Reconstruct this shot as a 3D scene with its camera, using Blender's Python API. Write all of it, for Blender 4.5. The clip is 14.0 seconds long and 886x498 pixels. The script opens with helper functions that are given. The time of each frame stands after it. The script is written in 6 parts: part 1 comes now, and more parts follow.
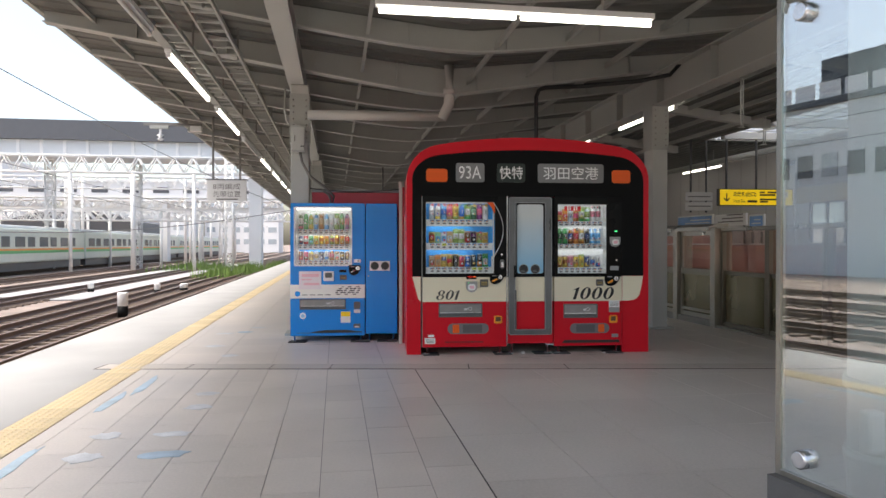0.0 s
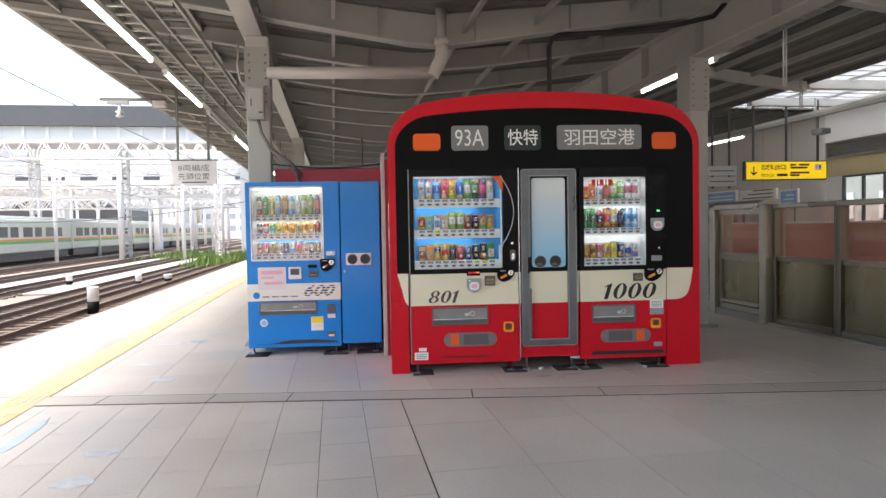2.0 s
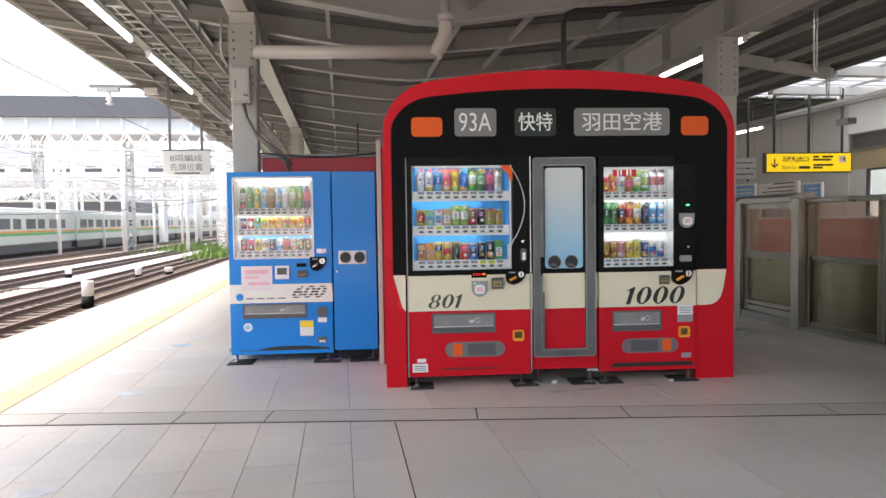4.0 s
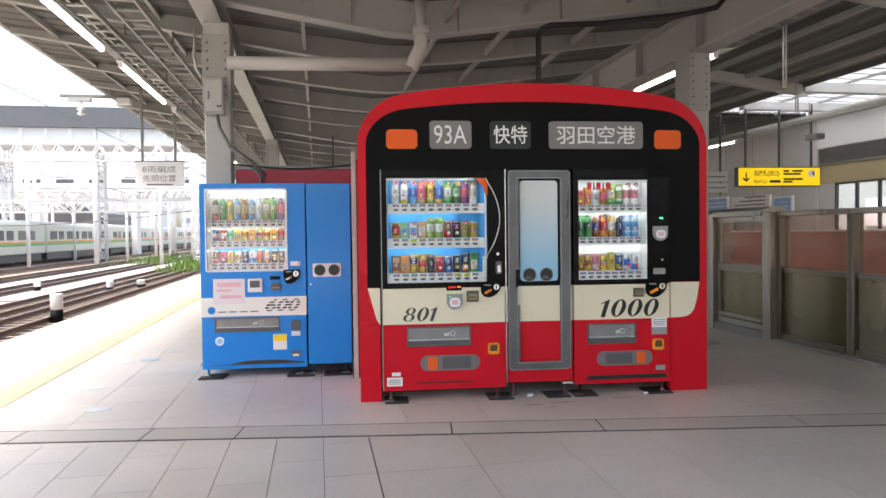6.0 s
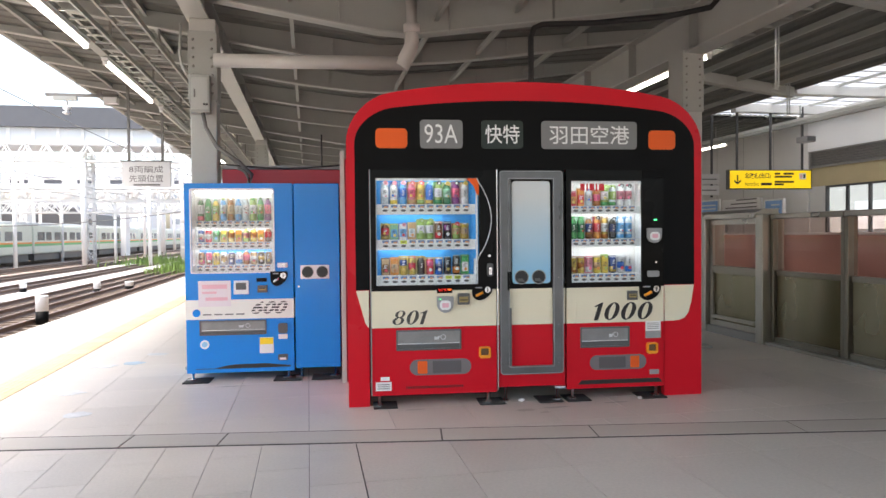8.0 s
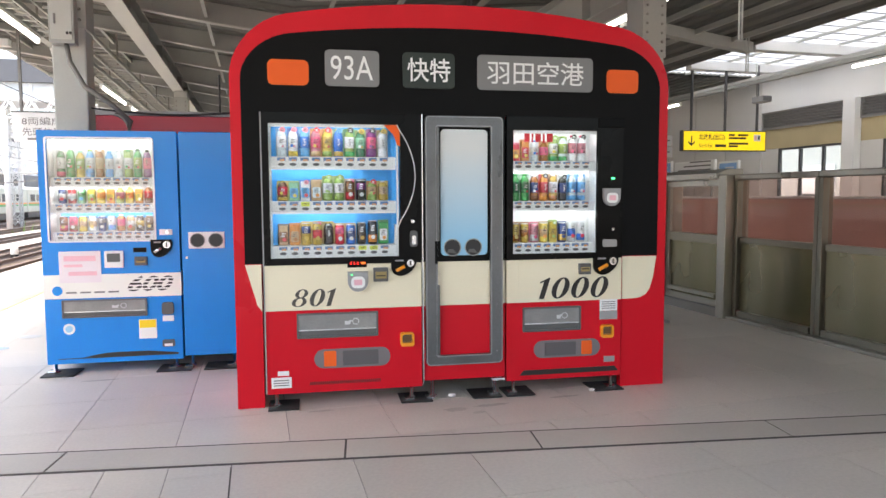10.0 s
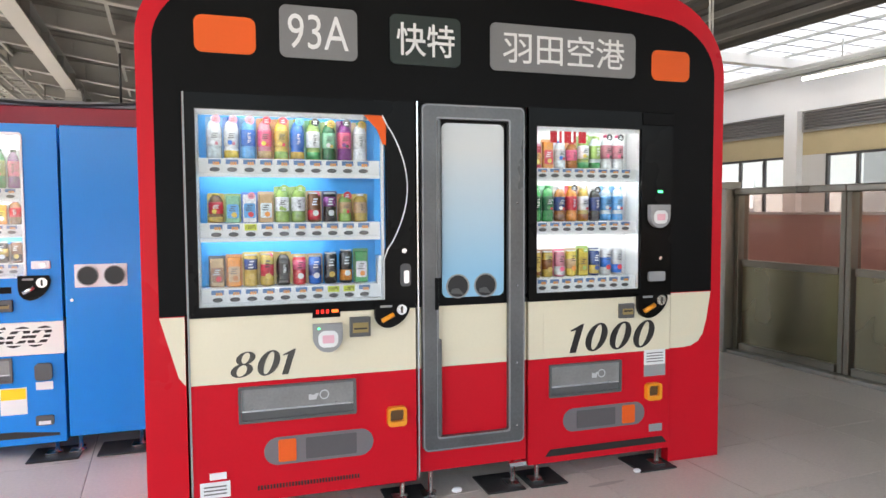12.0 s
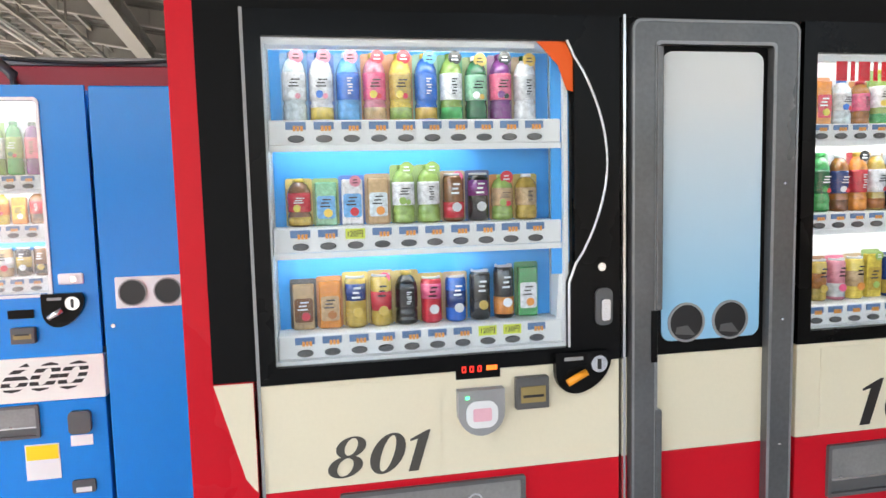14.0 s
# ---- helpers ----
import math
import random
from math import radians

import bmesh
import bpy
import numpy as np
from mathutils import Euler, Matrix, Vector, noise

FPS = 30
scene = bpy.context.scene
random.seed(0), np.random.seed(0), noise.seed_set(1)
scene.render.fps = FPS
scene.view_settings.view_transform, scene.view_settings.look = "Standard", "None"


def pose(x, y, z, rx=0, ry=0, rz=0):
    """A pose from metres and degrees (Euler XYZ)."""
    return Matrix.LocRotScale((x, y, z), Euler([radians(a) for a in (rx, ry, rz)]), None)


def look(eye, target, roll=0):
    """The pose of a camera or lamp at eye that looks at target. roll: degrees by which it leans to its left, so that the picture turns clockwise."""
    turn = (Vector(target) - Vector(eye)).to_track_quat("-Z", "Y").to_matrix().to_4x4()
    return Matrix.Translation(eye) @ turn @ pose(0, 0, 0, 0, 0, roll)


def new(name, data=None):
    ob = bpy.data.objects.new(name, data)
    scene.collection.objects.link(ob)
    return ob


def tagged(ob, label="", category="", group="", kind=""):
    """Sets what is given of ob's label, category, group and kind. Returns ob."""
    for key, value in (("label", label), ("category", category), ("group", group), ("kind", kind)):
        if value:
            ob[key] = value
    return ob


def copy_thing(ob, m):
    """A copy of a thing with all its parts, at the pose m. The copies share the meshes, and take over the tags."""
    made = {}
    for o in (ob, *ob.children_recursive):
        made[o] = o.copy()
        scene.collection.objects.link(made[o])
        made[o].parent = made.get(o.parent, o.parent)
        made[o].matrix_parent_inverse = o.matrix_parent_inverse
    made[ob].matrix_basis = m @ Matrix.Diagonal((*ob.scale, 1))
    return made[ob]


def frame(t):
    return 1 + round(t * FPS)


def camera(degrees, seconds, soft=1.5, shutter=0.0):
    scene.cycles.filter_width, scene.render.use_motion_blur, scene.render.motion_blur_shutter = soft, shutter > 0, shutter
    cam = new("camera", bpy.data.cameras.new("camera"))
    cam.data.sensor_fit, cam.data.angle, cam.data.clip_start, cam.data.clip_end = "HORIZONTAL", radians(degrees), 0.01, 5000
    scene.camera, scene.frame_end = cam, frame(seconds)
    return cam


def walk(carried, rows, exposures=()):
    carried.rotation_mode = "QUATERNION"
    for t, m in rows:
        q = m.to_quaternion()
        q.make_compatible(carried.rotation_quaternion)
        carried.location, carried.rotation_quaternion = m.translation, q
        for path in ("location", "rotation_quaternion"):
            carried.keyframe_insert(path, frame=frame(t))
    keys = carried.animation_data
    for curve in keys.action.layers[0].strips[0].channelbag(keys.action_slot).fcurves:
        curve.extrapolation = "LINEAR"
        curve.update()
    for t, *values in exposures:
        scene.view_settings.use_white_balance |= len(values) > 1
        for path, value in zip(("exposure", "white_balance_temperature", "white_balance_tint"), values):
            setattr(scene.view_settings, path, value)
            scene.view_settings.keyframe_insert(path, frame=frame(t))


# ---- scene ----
cam = camera(66.1, 14.0)
PATH = [
    (0, (0.625, 0.395, 1.301), (0.78, 2.389, 1.287), -0.0),
    (0.5, (0.698, 0.878, 1.296), (0.808, 2.875, 1.255), -0.7),
    (1, (0.727, 1.295, 1.323), (0.961, 3.281, 1.286), 0.2),
    (1.5, (0.777, 1.776, 1.345), (0.973, 3.766, 1.279), -0.6),
    (2, (0.812, 2.195, 1.341), (0.971, 4.188, 1.276), -1.0),
    (2.5, (0.878, 2.58, 1.352), (1.072, 4.569, 1.261), -1.6),
    (3, (0.889, 2.857, 1.362), (1.001, 4.852, 1.256), -0.6),
    (5.5, (0.93, 2.906, 1.364), (1.133, 4.895, 1.316), -0.9),
    (6, (0.926, 2.918, 1.364), (1.133, 4.906, 1.314), -0.7),
    (6.5, (0.928, 2.926, 1.365), (1.137, 4.914, 1.321), -0.7),
    (7, (0.926, 2.923, 1.362), (1.147, 4.91, 1.323), -0.6),
    (9.3, (1.142, 3.508, 1.345), (1.416, 5.486, 1.24), -0.8),
    (9.5, (1.203, 3.619, 1.325), (1.499, 5.592, 1.189), -0.8),
    (10, (1.31, 4.009, 1.336), (1.683, 5.968, 1.184), -0.3),
    (10.5, (1.316, 4.42, 1.339), (1.795, 6.354, 1.163), 0.1),
    (11, (1.32, 4.795, 1.382), (1.778, 6.728, 1.153), -0.3),
    (11.5, (1.23, 5.085, 1.39), (1.674, 7.03, 1.257), 0.5),
    (12, (1.148, 5.337, 1.364), (1.762, 7.237, 1.252), -0.3),
    (12.5, (1.167, 5.671, 1.415), (1.764, 7.574, 1.27), -0.3),
    (13, (1.041, 6.013, 1.395), (1.601, 7.927, 1.245), 0.2),
    (13.5, (1.068, 6.322, 1.392), (1.633, 8.232, 1.202), -1.1),
    (14, (1.146, 6.61, 1.42), (1.527, 8.564, 1.232), -1.4),
]
walk(cam, [(t, look(eye, target, roll)) for t, eye, target, roll in PATH], exposures=[(t, e, 7100, 10) for t, e in ((0, 1.50), (1.5, 1.86), (3, 2.07), (6.5, 2.18), (9.5, 2.34), (10.5, 2.62), (14, 2.68))])

# ---- light ----
SUN_ELEV, SUN_AZ = 66.0, 250.0
world = bpy.data.worlds.new("world")
scene.world = world
world.use_nodes = True
wn = world.node_tree
sky = wn.nodes.new("ShaderNodeTexSky")
sky.sky_type, sky.sun_disc = "NISHITA", False
sky.sun_elevation, sky.sun_rotation = radians(SUN_ELEV), radians(SUN_AZ)
sky.air_density, sky.dust_density, sky.ozone_density = 1.0, 4.0, 1.0
wn.links.new(sky.outputs[0], wn.nodes["Background"].inputs[0])
wn.nodes["Background"].inputs[1].default_value = 0.15
sun_data = bpy.data.lights.new("sun", "SUN")
sun_data.energy, sun_data.angle, sun_data.color = 1.5, radians(24.0), (1.0, 0.985, 0.965)
sun = new("sun", sun_data)
az, el = radians(SUN_AZ), radians(SUN_ELEV)
sun_from = Vector((math.sin(az) * math.cos(el), math.cos(az) * math.cos(el), math.sin(el)))
sun.matrix_basis = look(sun_from * 50, (0, 0, 0))

# ---- frames of reference ----
ANGLE = 4.5
PF = pose(0, 8.0, 0, 0, 0, ANGLE)      # platform: u across, v along, z up
WF = Matrix.Identity(4)                # the red front's own axes
FY = 8.41                              # plane of the red front


# ---- materials ----
def mat(name, rgb, rough=0.5, metal=0.0, var=0.10, scale=6.0, bump=0.0, coat=0.0, island=0.0, fine=90.0, spec=0.5, ground=False):
    m = bpy.data.materials.new(name)
    m.use_nodes = True
    n, l = m.node_tree.nodes, m.node_tree.links
    b = n["Principled BSDF"]
    b.inputs["Metallic"].default_value = metal
    b.inputs["Coat Weight"].default_value = coat
    b.inputs["Coat Roughness"].default_value = 0.12
    b.inputs["Specular IOR Level"].default_value = spec
    tc = n.new("ShaderNodeTexCoord")
    big, small = n.new("ShaderNodeTexNoise"), n.new("ShaderNodeTexNoise")
    big.inputs["Scale"].default_value, big.inputs["Detail"].default_value = scale * 0.25, 5.0
    small.inputs["Scale"].default_value, small.inputs["Detail"].default_value = fine, 3.0
    where = n.new("ShaderNodeNewGeometry").outputs["Position"] if ground else tc.outputs["Object"]
    for t in (big, small):
        l.new(where, t.inputs["Vector"])
    mix = n.new("ShaderNodeMath")
    mix.operation = "MULTIPLY_ADD"
    l.new(small.outputs["Fac"], mix.inputs[0])
    mix.inputs[1].default_value = 0.35
    l.new(big.outputs["Fac"], mix.inputs[2])
    ramp = n.new("ShaderNodeMapRange")
    ramp.inputs["From Min"].default_value, ramp.inputs["From Max"].default_value = 0.35, 1.0
    ramp.inputs["To Min"].default_value, ramp.inputs["To Max"].default_value = 1 - var, 1 + var
    l.new(mix.outputs[0], ramp.inputs["Value"])
    fac = ramp.outputs[0]
    if island:
        oi = n.new("ShaderNodeObjectInfo")
        r2 = n.new("ShaderNodeMapRange")
        r2.inputs["To Min"].default_value, r2.inputs["To Max"].default_value = 1 - island, 1 + island
        l.new(oi.outputs["Random"], r2.inputs["Value"])
        mul = n.new("ShaderNodeMath")
        mul.operation = "MULTIPLY"
        l.new(fac, mul.inputs[0]), l.new(r2.outputs[0], mul.inputs[1])
        fac = mul.outputs[0]
    hsv = n.new("ShaderNodeHueSaturation")
    hsv.inputs["Color"].default_value = (*rgb, 1)
    l.new(fac, hsv.inputs["Value"])
    l.new(hsv.outputs[0], b.inputs["Base Color"])
    rr = n.new("ShaderNodeMapRange")
    rr.inputs["From Min"].default_value, rr.inputs["From Max"].default_value = 0.3, 0.7
    rr.inputs["To Min"].default_value, rr.inputs["To Max"].default_value = max(0.02, rough - 0.07), min(1, rough + 0.07)
    l.new(big.outputs["Fac"], rr.inputs["Value"])
    l.new(rr.outputs[0], b.inputs["Roughness"])
    if bump:
        bp = n.new("ShaderNodeBump")
        bp.inputs["Strength"].default_value, bp.inputs["Distance"].default_value = bump, 0.01
        l.new(small.outputs["Fac"], bp.inputs["Height"])
        l.new(bp.outputs[0], b.inputs["Normal"])
    return m


def reflection_streaked(name, rgb, rough, metal):
    """Brushed sheet with reflections painted into its colour as soft upright streaks, some of them olive."""
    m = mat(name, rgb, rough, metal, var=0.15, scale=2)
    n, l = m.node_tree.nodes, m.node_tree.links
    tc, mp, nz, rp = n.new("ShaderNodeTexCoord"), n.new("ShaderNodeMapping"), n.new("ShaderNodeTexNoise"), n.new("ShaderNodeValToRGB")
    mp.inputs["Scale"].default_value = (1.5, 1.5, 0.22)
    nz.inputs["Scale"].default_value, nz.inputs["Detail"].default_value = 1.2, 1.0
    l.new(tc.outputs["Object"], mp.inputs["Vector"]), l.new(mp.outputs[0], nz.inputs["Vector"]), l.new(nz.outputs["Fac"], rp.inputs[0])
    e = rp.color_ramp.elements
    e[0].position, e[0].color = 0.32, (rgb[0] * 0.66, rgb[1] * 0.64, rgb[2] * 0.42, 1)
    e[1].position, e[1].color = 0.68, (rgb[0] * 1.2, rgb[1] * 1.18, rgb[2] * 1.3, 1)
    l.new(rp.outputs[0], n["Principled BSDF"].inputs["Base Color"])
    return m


def glow(name, rgb, strength):
    m = bpy.data.materials.new(name)
    m.use_nodes = True
    b = m.node_tree.nodes["Principled BSDF"]
    b.inputs["Base Color"].default_value = (*rgb, 1)
    b.inputs["Emission Color"].default_value = (*rgb, 1)
    b.inputs["Emission Strength"].default_value = strength
    return m


def glass(name, rgb=(1, 1, 1), rough=0.0, gloss=0.035):
    """A clear pane: mostly transparent, with a Fresnel gloss."""
    m = bpy.data.materials.new(name)
    m.use_nodes = True
    n, l = m.node_tree.nodes, m.node_tree.links
    out = n["Material Output"]
    tr, gl, mx, lw = (n.new("ShaderNodeBsdfTransparent"), n.new("ShaderNodeBsdfGlossy"), n.new("ShaderNodeMixShader"), n.new("ShaderNodeLayerWeight"))
    pw, ma = n.new("ShaderNodeMath"), n.new("ShaderNodeMath")
    tr.inputs["Color"].default_value = (*rgb, 1)
    gl.inputs["Roughness"].default_value = rough
    pw.operation, ma.operation = "POWER", "MULTIPLY_ADD"
    pw.inputs[1].default_value = 5.0
    ma.inputs[1].default_value, ma.inputs[2].default_value = 0.9, gloss
    l.new(lw.outputs["Facing"], pw.inputs[0]), l.new(pw.outputs[0], ma.inputs[0])
    l.new(ma.outputs[0], mx.inputs[0]), l.new(tr.outputs[0], mx.inputs[1]), l.new(gl.outputs[0], mx.inputs[2])
    l.new(mx.outputs[0], out.inputs["Surface"])
    return m


M = {}
M["tile"] = mat("floor_tile", (0.56, 0.51, 0.452), 0.38, var=0.24, scale=2.6, bump=0.05, island=0.05, fine=60, ground=True)
M["slab"] = mat("floor_slab", (0.545, 0.502, 0.45), 0.38, var=0.25, scale=2.0, bump=0.05, island=0.03, fine=50, ground=True)
M["coping"] = mat("coping_concrete", (0.33, 0.335, 0.335), 0.7, var=0.22, scale=3, bump=0.1)
M["joint"] = mat("joint_mortar", (0.17, 0.15, 0.14), 0.9, var=0.2)
M["seam"] = mat("dark_seam", (0.07, 0.06, 0.055), 0.8, var=0.3)
M["yellow_tile"] = mat("tactile_yellow", (0.58, 0.475, 0.29), 0.6, var=0.15, scale=5, bump=0.05, island=0.08)
M["grate"] = mat("drain_cover", (0.475, 0.435, 0.385), 0.45, var=0.2, scale=3, bump=0.05, ground=True)
M["concrete"] = mat("concrete", (0.36, 0.35, 0.33), 0.85, var=0.2, scale=2, bump=0.2)
M["ballast"] = mat("ballast_gravel", (0.225, 0.18, 0.155), 0.95, var=0.45, scale=3, bump=1.0, fine=9)
M["rail"] = mat("rail_steel", (0.13, 0.083, 0.062), 0.6, 0.2, var=0.25, scale=4)
M["railhead"] = mat("rail_head", (0.20, 0.15, 0.125), 0.5, 0.5)
M["sleeper"] = mat("sleeper_wood", (0.15, 0.115, 0.092), 0.9, var=0.3, bump=0.3)
M["deck"] = mat("canopy_deck", (0.138, 0.140, 0.127), 0.6, var=0.16, scale=2.5, bump=0.05)
M["steel"] = mat("painted_steel", (0.372, 0.380, 0.348), 0.5, var=0.14, scale=3, bump=0.04)
M["steel_light"] = mat("painted_steel_light", (0.465, 0.474, 0.438), 0.5, var=0.12, scale=3, bump=0.04)
M["steel_dark"] = mat("galvanised_dark", (0.20, 0.19, 0.175), 0.5, 0.4, var=0.2, scale=5)
M["pipe"] = mat("pipe_paint", (0.54, 0.52, 0.485), 0.45, var=0.12, scale=4)
M["cable"] = mat("black_cable", (0.02, 0.02, 0.02), 0.5)
M["bolt"] = mat("bolt_steel", (0.30, 0.29, 0.27), 0.5, 0.5)
M["white_paint"] = mat("white_paint", (0.80, 0.80, 0.78), 0.5, var=0.06)
M["wall"] = mat("wall_panel", (0.60, 0.59, 0.56), 0.6, var=0.08, scale=1.5, bump=0.03)
M["wall_white"] = mat("wall_white", (0.74, 0.74, 0.72), 0.6, var=0.08, scale=1.5)
M["beige"] = mat("blind_beige", (0.46, 0.38, 0.22), 0.7, var=0.12)
M["louvre"] = mat("louvre_grey", (0.33, 0.32, 0.30), 0.5, 0.3)
M["dark_frame"] = mat("dark_frame", (0.06, 0.06, 0.06), 0.4)
M["psd_metal"] = mat("stainless_brushed", (0.32, 0.30, 0.26), 0.33, 0.85, var=0.12, scale=4)
M["psd_panel"] = reflection_streaked("stainless_panel", (0.195, 0.178, 0.115), 0.27, 0.85)
M["psd_dark"] = mat("stainless_dull", (0.195, 0.178, 0.142), 0.33, 0.85, var=0.12, scale=4)
M["pink_wall"] = mat("dusky_red_wall", (0.50, 0.29, 0.26), 0.6, var=0.1, scale=2)
M["red"] = mat("red_paint", (0.60, 0.009, 0.021), 0.32, var=0.07, scale=3, coat=0.0, spec=0.16)
M["red_dull"] = mat("red_sheet", (0.44, 0.02, 0.042), 0.45, var=0.12, scale=3)
M["black"] = mat("black_film", (0.0055, 0.0055, 0.0056), 0.45, var=0.2, scale=3, spec=0.08)
M["black_gloss"] = mat("black_gloss", (0.004, 0.004, 0.004), 0.25, var=0.2, spec=0.10)
M["cream"] = mat("cream_film", (0.77, 0.70, 0.52), 0.38, var=0.05, scale=3, coat=0.15)
M["cream_pale"] = mat("pale_cream_film", (0.83, 0.815, 0.76), 0.4, var=0.05)
M["blue"] = mat("blue_paint", (0.001, 0.23, 0.70), 0.15, var=0.06, scale=3, coat=0.0, spec=0.38)
M["grey_film"] = mat("grey_film", (0.115, 0.118, 0.12), 0.32, 0.45, var=0.4, scale=11, bump=0.03, fine=70)
M["grey_edge"] = mat("edge_highlight_grey", (0.25, 0.255, 0.26), 0.35, 0.3, var=0.35, scale=18, fine=70)
M["hole_black"] = mat("hole_black", (0.006, 0.006, 0.007), 0.4, var=0.2)
M["ink_worn"] = mat("worn_ink", (0.060, 0.055, 0.046), 0.5, var=0.3, scale=20)
M["grey_mid"] = mat("grey_mid", (0.30, 0.30, 0.30), 0.45, var=0.1)
M["grey_dark"] = mat("grey_dark", (0.09, 0.09, 0.09), 0.45, var=0.15)
M["orange"] = mat("orange_film", (0.82, 0.12, 0.018), 0.5, var=0.05, spec=0.25)
M["orange_bright"] = mat("orange_plastic", (0.88, 0.32, 0.02), 0.35, var=0.05)
M["sign_grey"] = mat("sign_grey", (0.19, 0.19, 0.19), 0.45, var=0.08)
M["sign_green"] = mat("sign_dark_green", (0.006, 0.017, 0.012), 0.45, var=0.08)
M["white"] = mat("white_film", (0.80, 0.80, 0.79), 0.45, var=0.04)
M["ink"] = mat("black_ink", (0.015, 0.012, 0.01), 0.5)
M["ink_grey"] = mat("grey_ink", (0.17, 0.16, 0.155), 0.5)
M["chrome"] = mat("chrome", (0.65, 0.65, 0.66), 0.2, 0.95, var=0.1)
M["cyan"] = mat("cyan_back", (0.06, 0.37, 0.84), 0.55, var=0.05, spec=0.15)
M["white_plastic"] = mat("white_plastic", (0.80, 0.81, 0.82), 0.4, var=0.04)
M["mat_black"] = mat("rubber_mat", (0.018, 0.018, 0.018), 0.6, var=0.3, bump=0.2)
M["yellow_sign"] = mat("yellow_film", (0.90, 0.66, 0.01), 0.45, var=0.04)
M["yellow_lit"] = glow("lit_yellow_sign", (0.90, 0.62, 0.01), 0.15)
M["pink_print"] = mat("pink_print", (0.80, 0.45, 0.52), 0.5, var=0.1)
M["pink_pale"] = mat("pale_pink_paper", (0.80, 0.72, 0.75), 0.5, var=0.06)
M["tube"] = glow("lit_tube", (1.0, 0.98, 0.94), 2.0)
M["tube_off"] = mat("unlit_tube", (0.70, 0.69, 0.66), 0.4)
M["case_light"] = glow("display_light", (0.92, 0.97, 1.0), 3.0)
M["led_red"] = glow("red_led", (1.0, 0.03, 0.02), 0.3)
M["led_amber"] = glow("amber_led", (1.0, 0.16, 0.02), 0.28)
M["led_green"] = glow("green_led", (0.05, 1.0, 0.3), 0.6)
M["pane"] = glass("clear_pane", (0.97, 0.985, 0.985), gloss=0.010)
M["pane_sky"] = glass("bright_side_pane", (0.97, 0.985, 0.985), gloss=0.10)
M["pane_tint"] = glass("bronze_pane", (0.95, 0.84, 0.80))
M["pane_green"] = glass("screen_pane", (0.84, 0.91, 0.90), gloss=0.36)
M["leaf"] = mat("grass_green", (0.12, 0.20, 0.04), 0.7, var=0.4)
M["train_body"] = mat("train_steel", (0.60, 0.64, 0.56), 0.4, 0.1, var=0.08)
M["train_green"] = mat("train_green", (0.10, 0.42, 0.15), 0.4)
M["train_orange"] = mat("train_orange", (0.85, 0.30, 0.06), 0.4)
M["train_glass"] = mat("train_window", (0.10, 0.115, 0.12), 0.1)
M["poster_blue"] = mat("poster_blue", (0.22, 0.42, 0.72), 0.4, var=0.25, scale=8)
M["pill"] = mat("headlamp_grey", (0.17, 0.15, 0.155), 0.45, var=0.1)
M["pill_dark"] = mat("headlamp_dark", (0.095, 0.088, 0.092), 0.45, var=0.1)
M["blue_case"] = glow("white_display_light", (0.95, 0.98, 1.0), 2.6)
M["far_glass"] = mat("far_window", (0.40, 0.44, 0.46), 0.2)
M["far_dark"] = mat("far_roof", (0.10, 0.105, 0.115), 0.6, var=0.1)
M["building"] = mat("pale_facade", (0.80, 0.80, 0.79), 0.7, var=0.1, scale=0.5)
M["far_wall"] = mat("dull_facade", (0.22, 0.24, 0.235), 0.7, var=0.15, scale=0.8)
M["building_b"] = mat("grey_facade", (0.66, 0.68, 0.68), 0.7, var=0.1, scale=0.5)


def gradient_film(name, low, high, z0, z1):
    m = mat(name, low, 0.5, var=0.03)
    n, l = m.node_tree.nodes, m.node_tree.links
    tc, sep, mr, mx = n.new("ShaderNodeTexCoord"), n.new("ShaderNodeSeparateXYZ"), n.new("ShaderNodeMapRange"), n.new("ShaderNodeMix")
    mx.data_type = "RGBA"
    l.new(tc.outputs["Object"], sep.inputs[0]), l.new(sep.outputs["Z"], mr.inputs["Value"])
    mr.inputs["From Min"].default_value, mr.inputs["From Max"].default_value = z0, z1
    mx.inputs[6].default_value, mx.inputs[7].default_value = (*low, 1), (*high, 1)
    l.new(mr.outputs[0], mx.inputs[0])
    l.new(mx.outputs[2], n["Principled BSDF"].inputs["Base Color"])
    return m


M["sky_film"] = gradient_film("sky_blue_film", (0.27, 0.55, 0.76), (0.66, 0.70, 0.70), 1.05, 1.65)


# ---- building blocks ----
ORIGIN = {}


def thing(name, origin=(0, 0, 0), label="", category="", group="", kind="", base=WF):
    ob = new(name)
    ob.empty_display_size = 0.1
    ob.matrix_basis = base @ Matrix.Translation(origin)
    ORIGIN[ob.name] = Vector(origin)
    return tagged(ob, label, category, group, kind)


def to_mesh(name, bm, material):
    bmesh.ops.recalc_face_normals(bm, faces=bm.faces[:])
    me = bpy.data.meshes.new(name)
    bm.to_mesh(me)
    bm.free()
    if material:
        me.materials.append(material)
    return me


def part(name, bm, material, parent, label=""):
    o = ORIGIN[parent.name]
    bmesh.ops.translate(bm, verts=bm.verts[:], vec=-o)
    ob = new(name, to_mesh(name, bm, material))
    ob.parent = parent
    ORIGIN[ob.name] = o
    return tagged(ob, label) if label else ob


def solo(name, bm, material, label="", category="", group="", kind="", base=WF):
    ob = new(name, to_mesh(name, bm, material))
    ob.matrix_basis = base
    ORIGIN[ob.name] = Vector((0, 0, 0))
    return tagged(ob, label, category, group, kind)


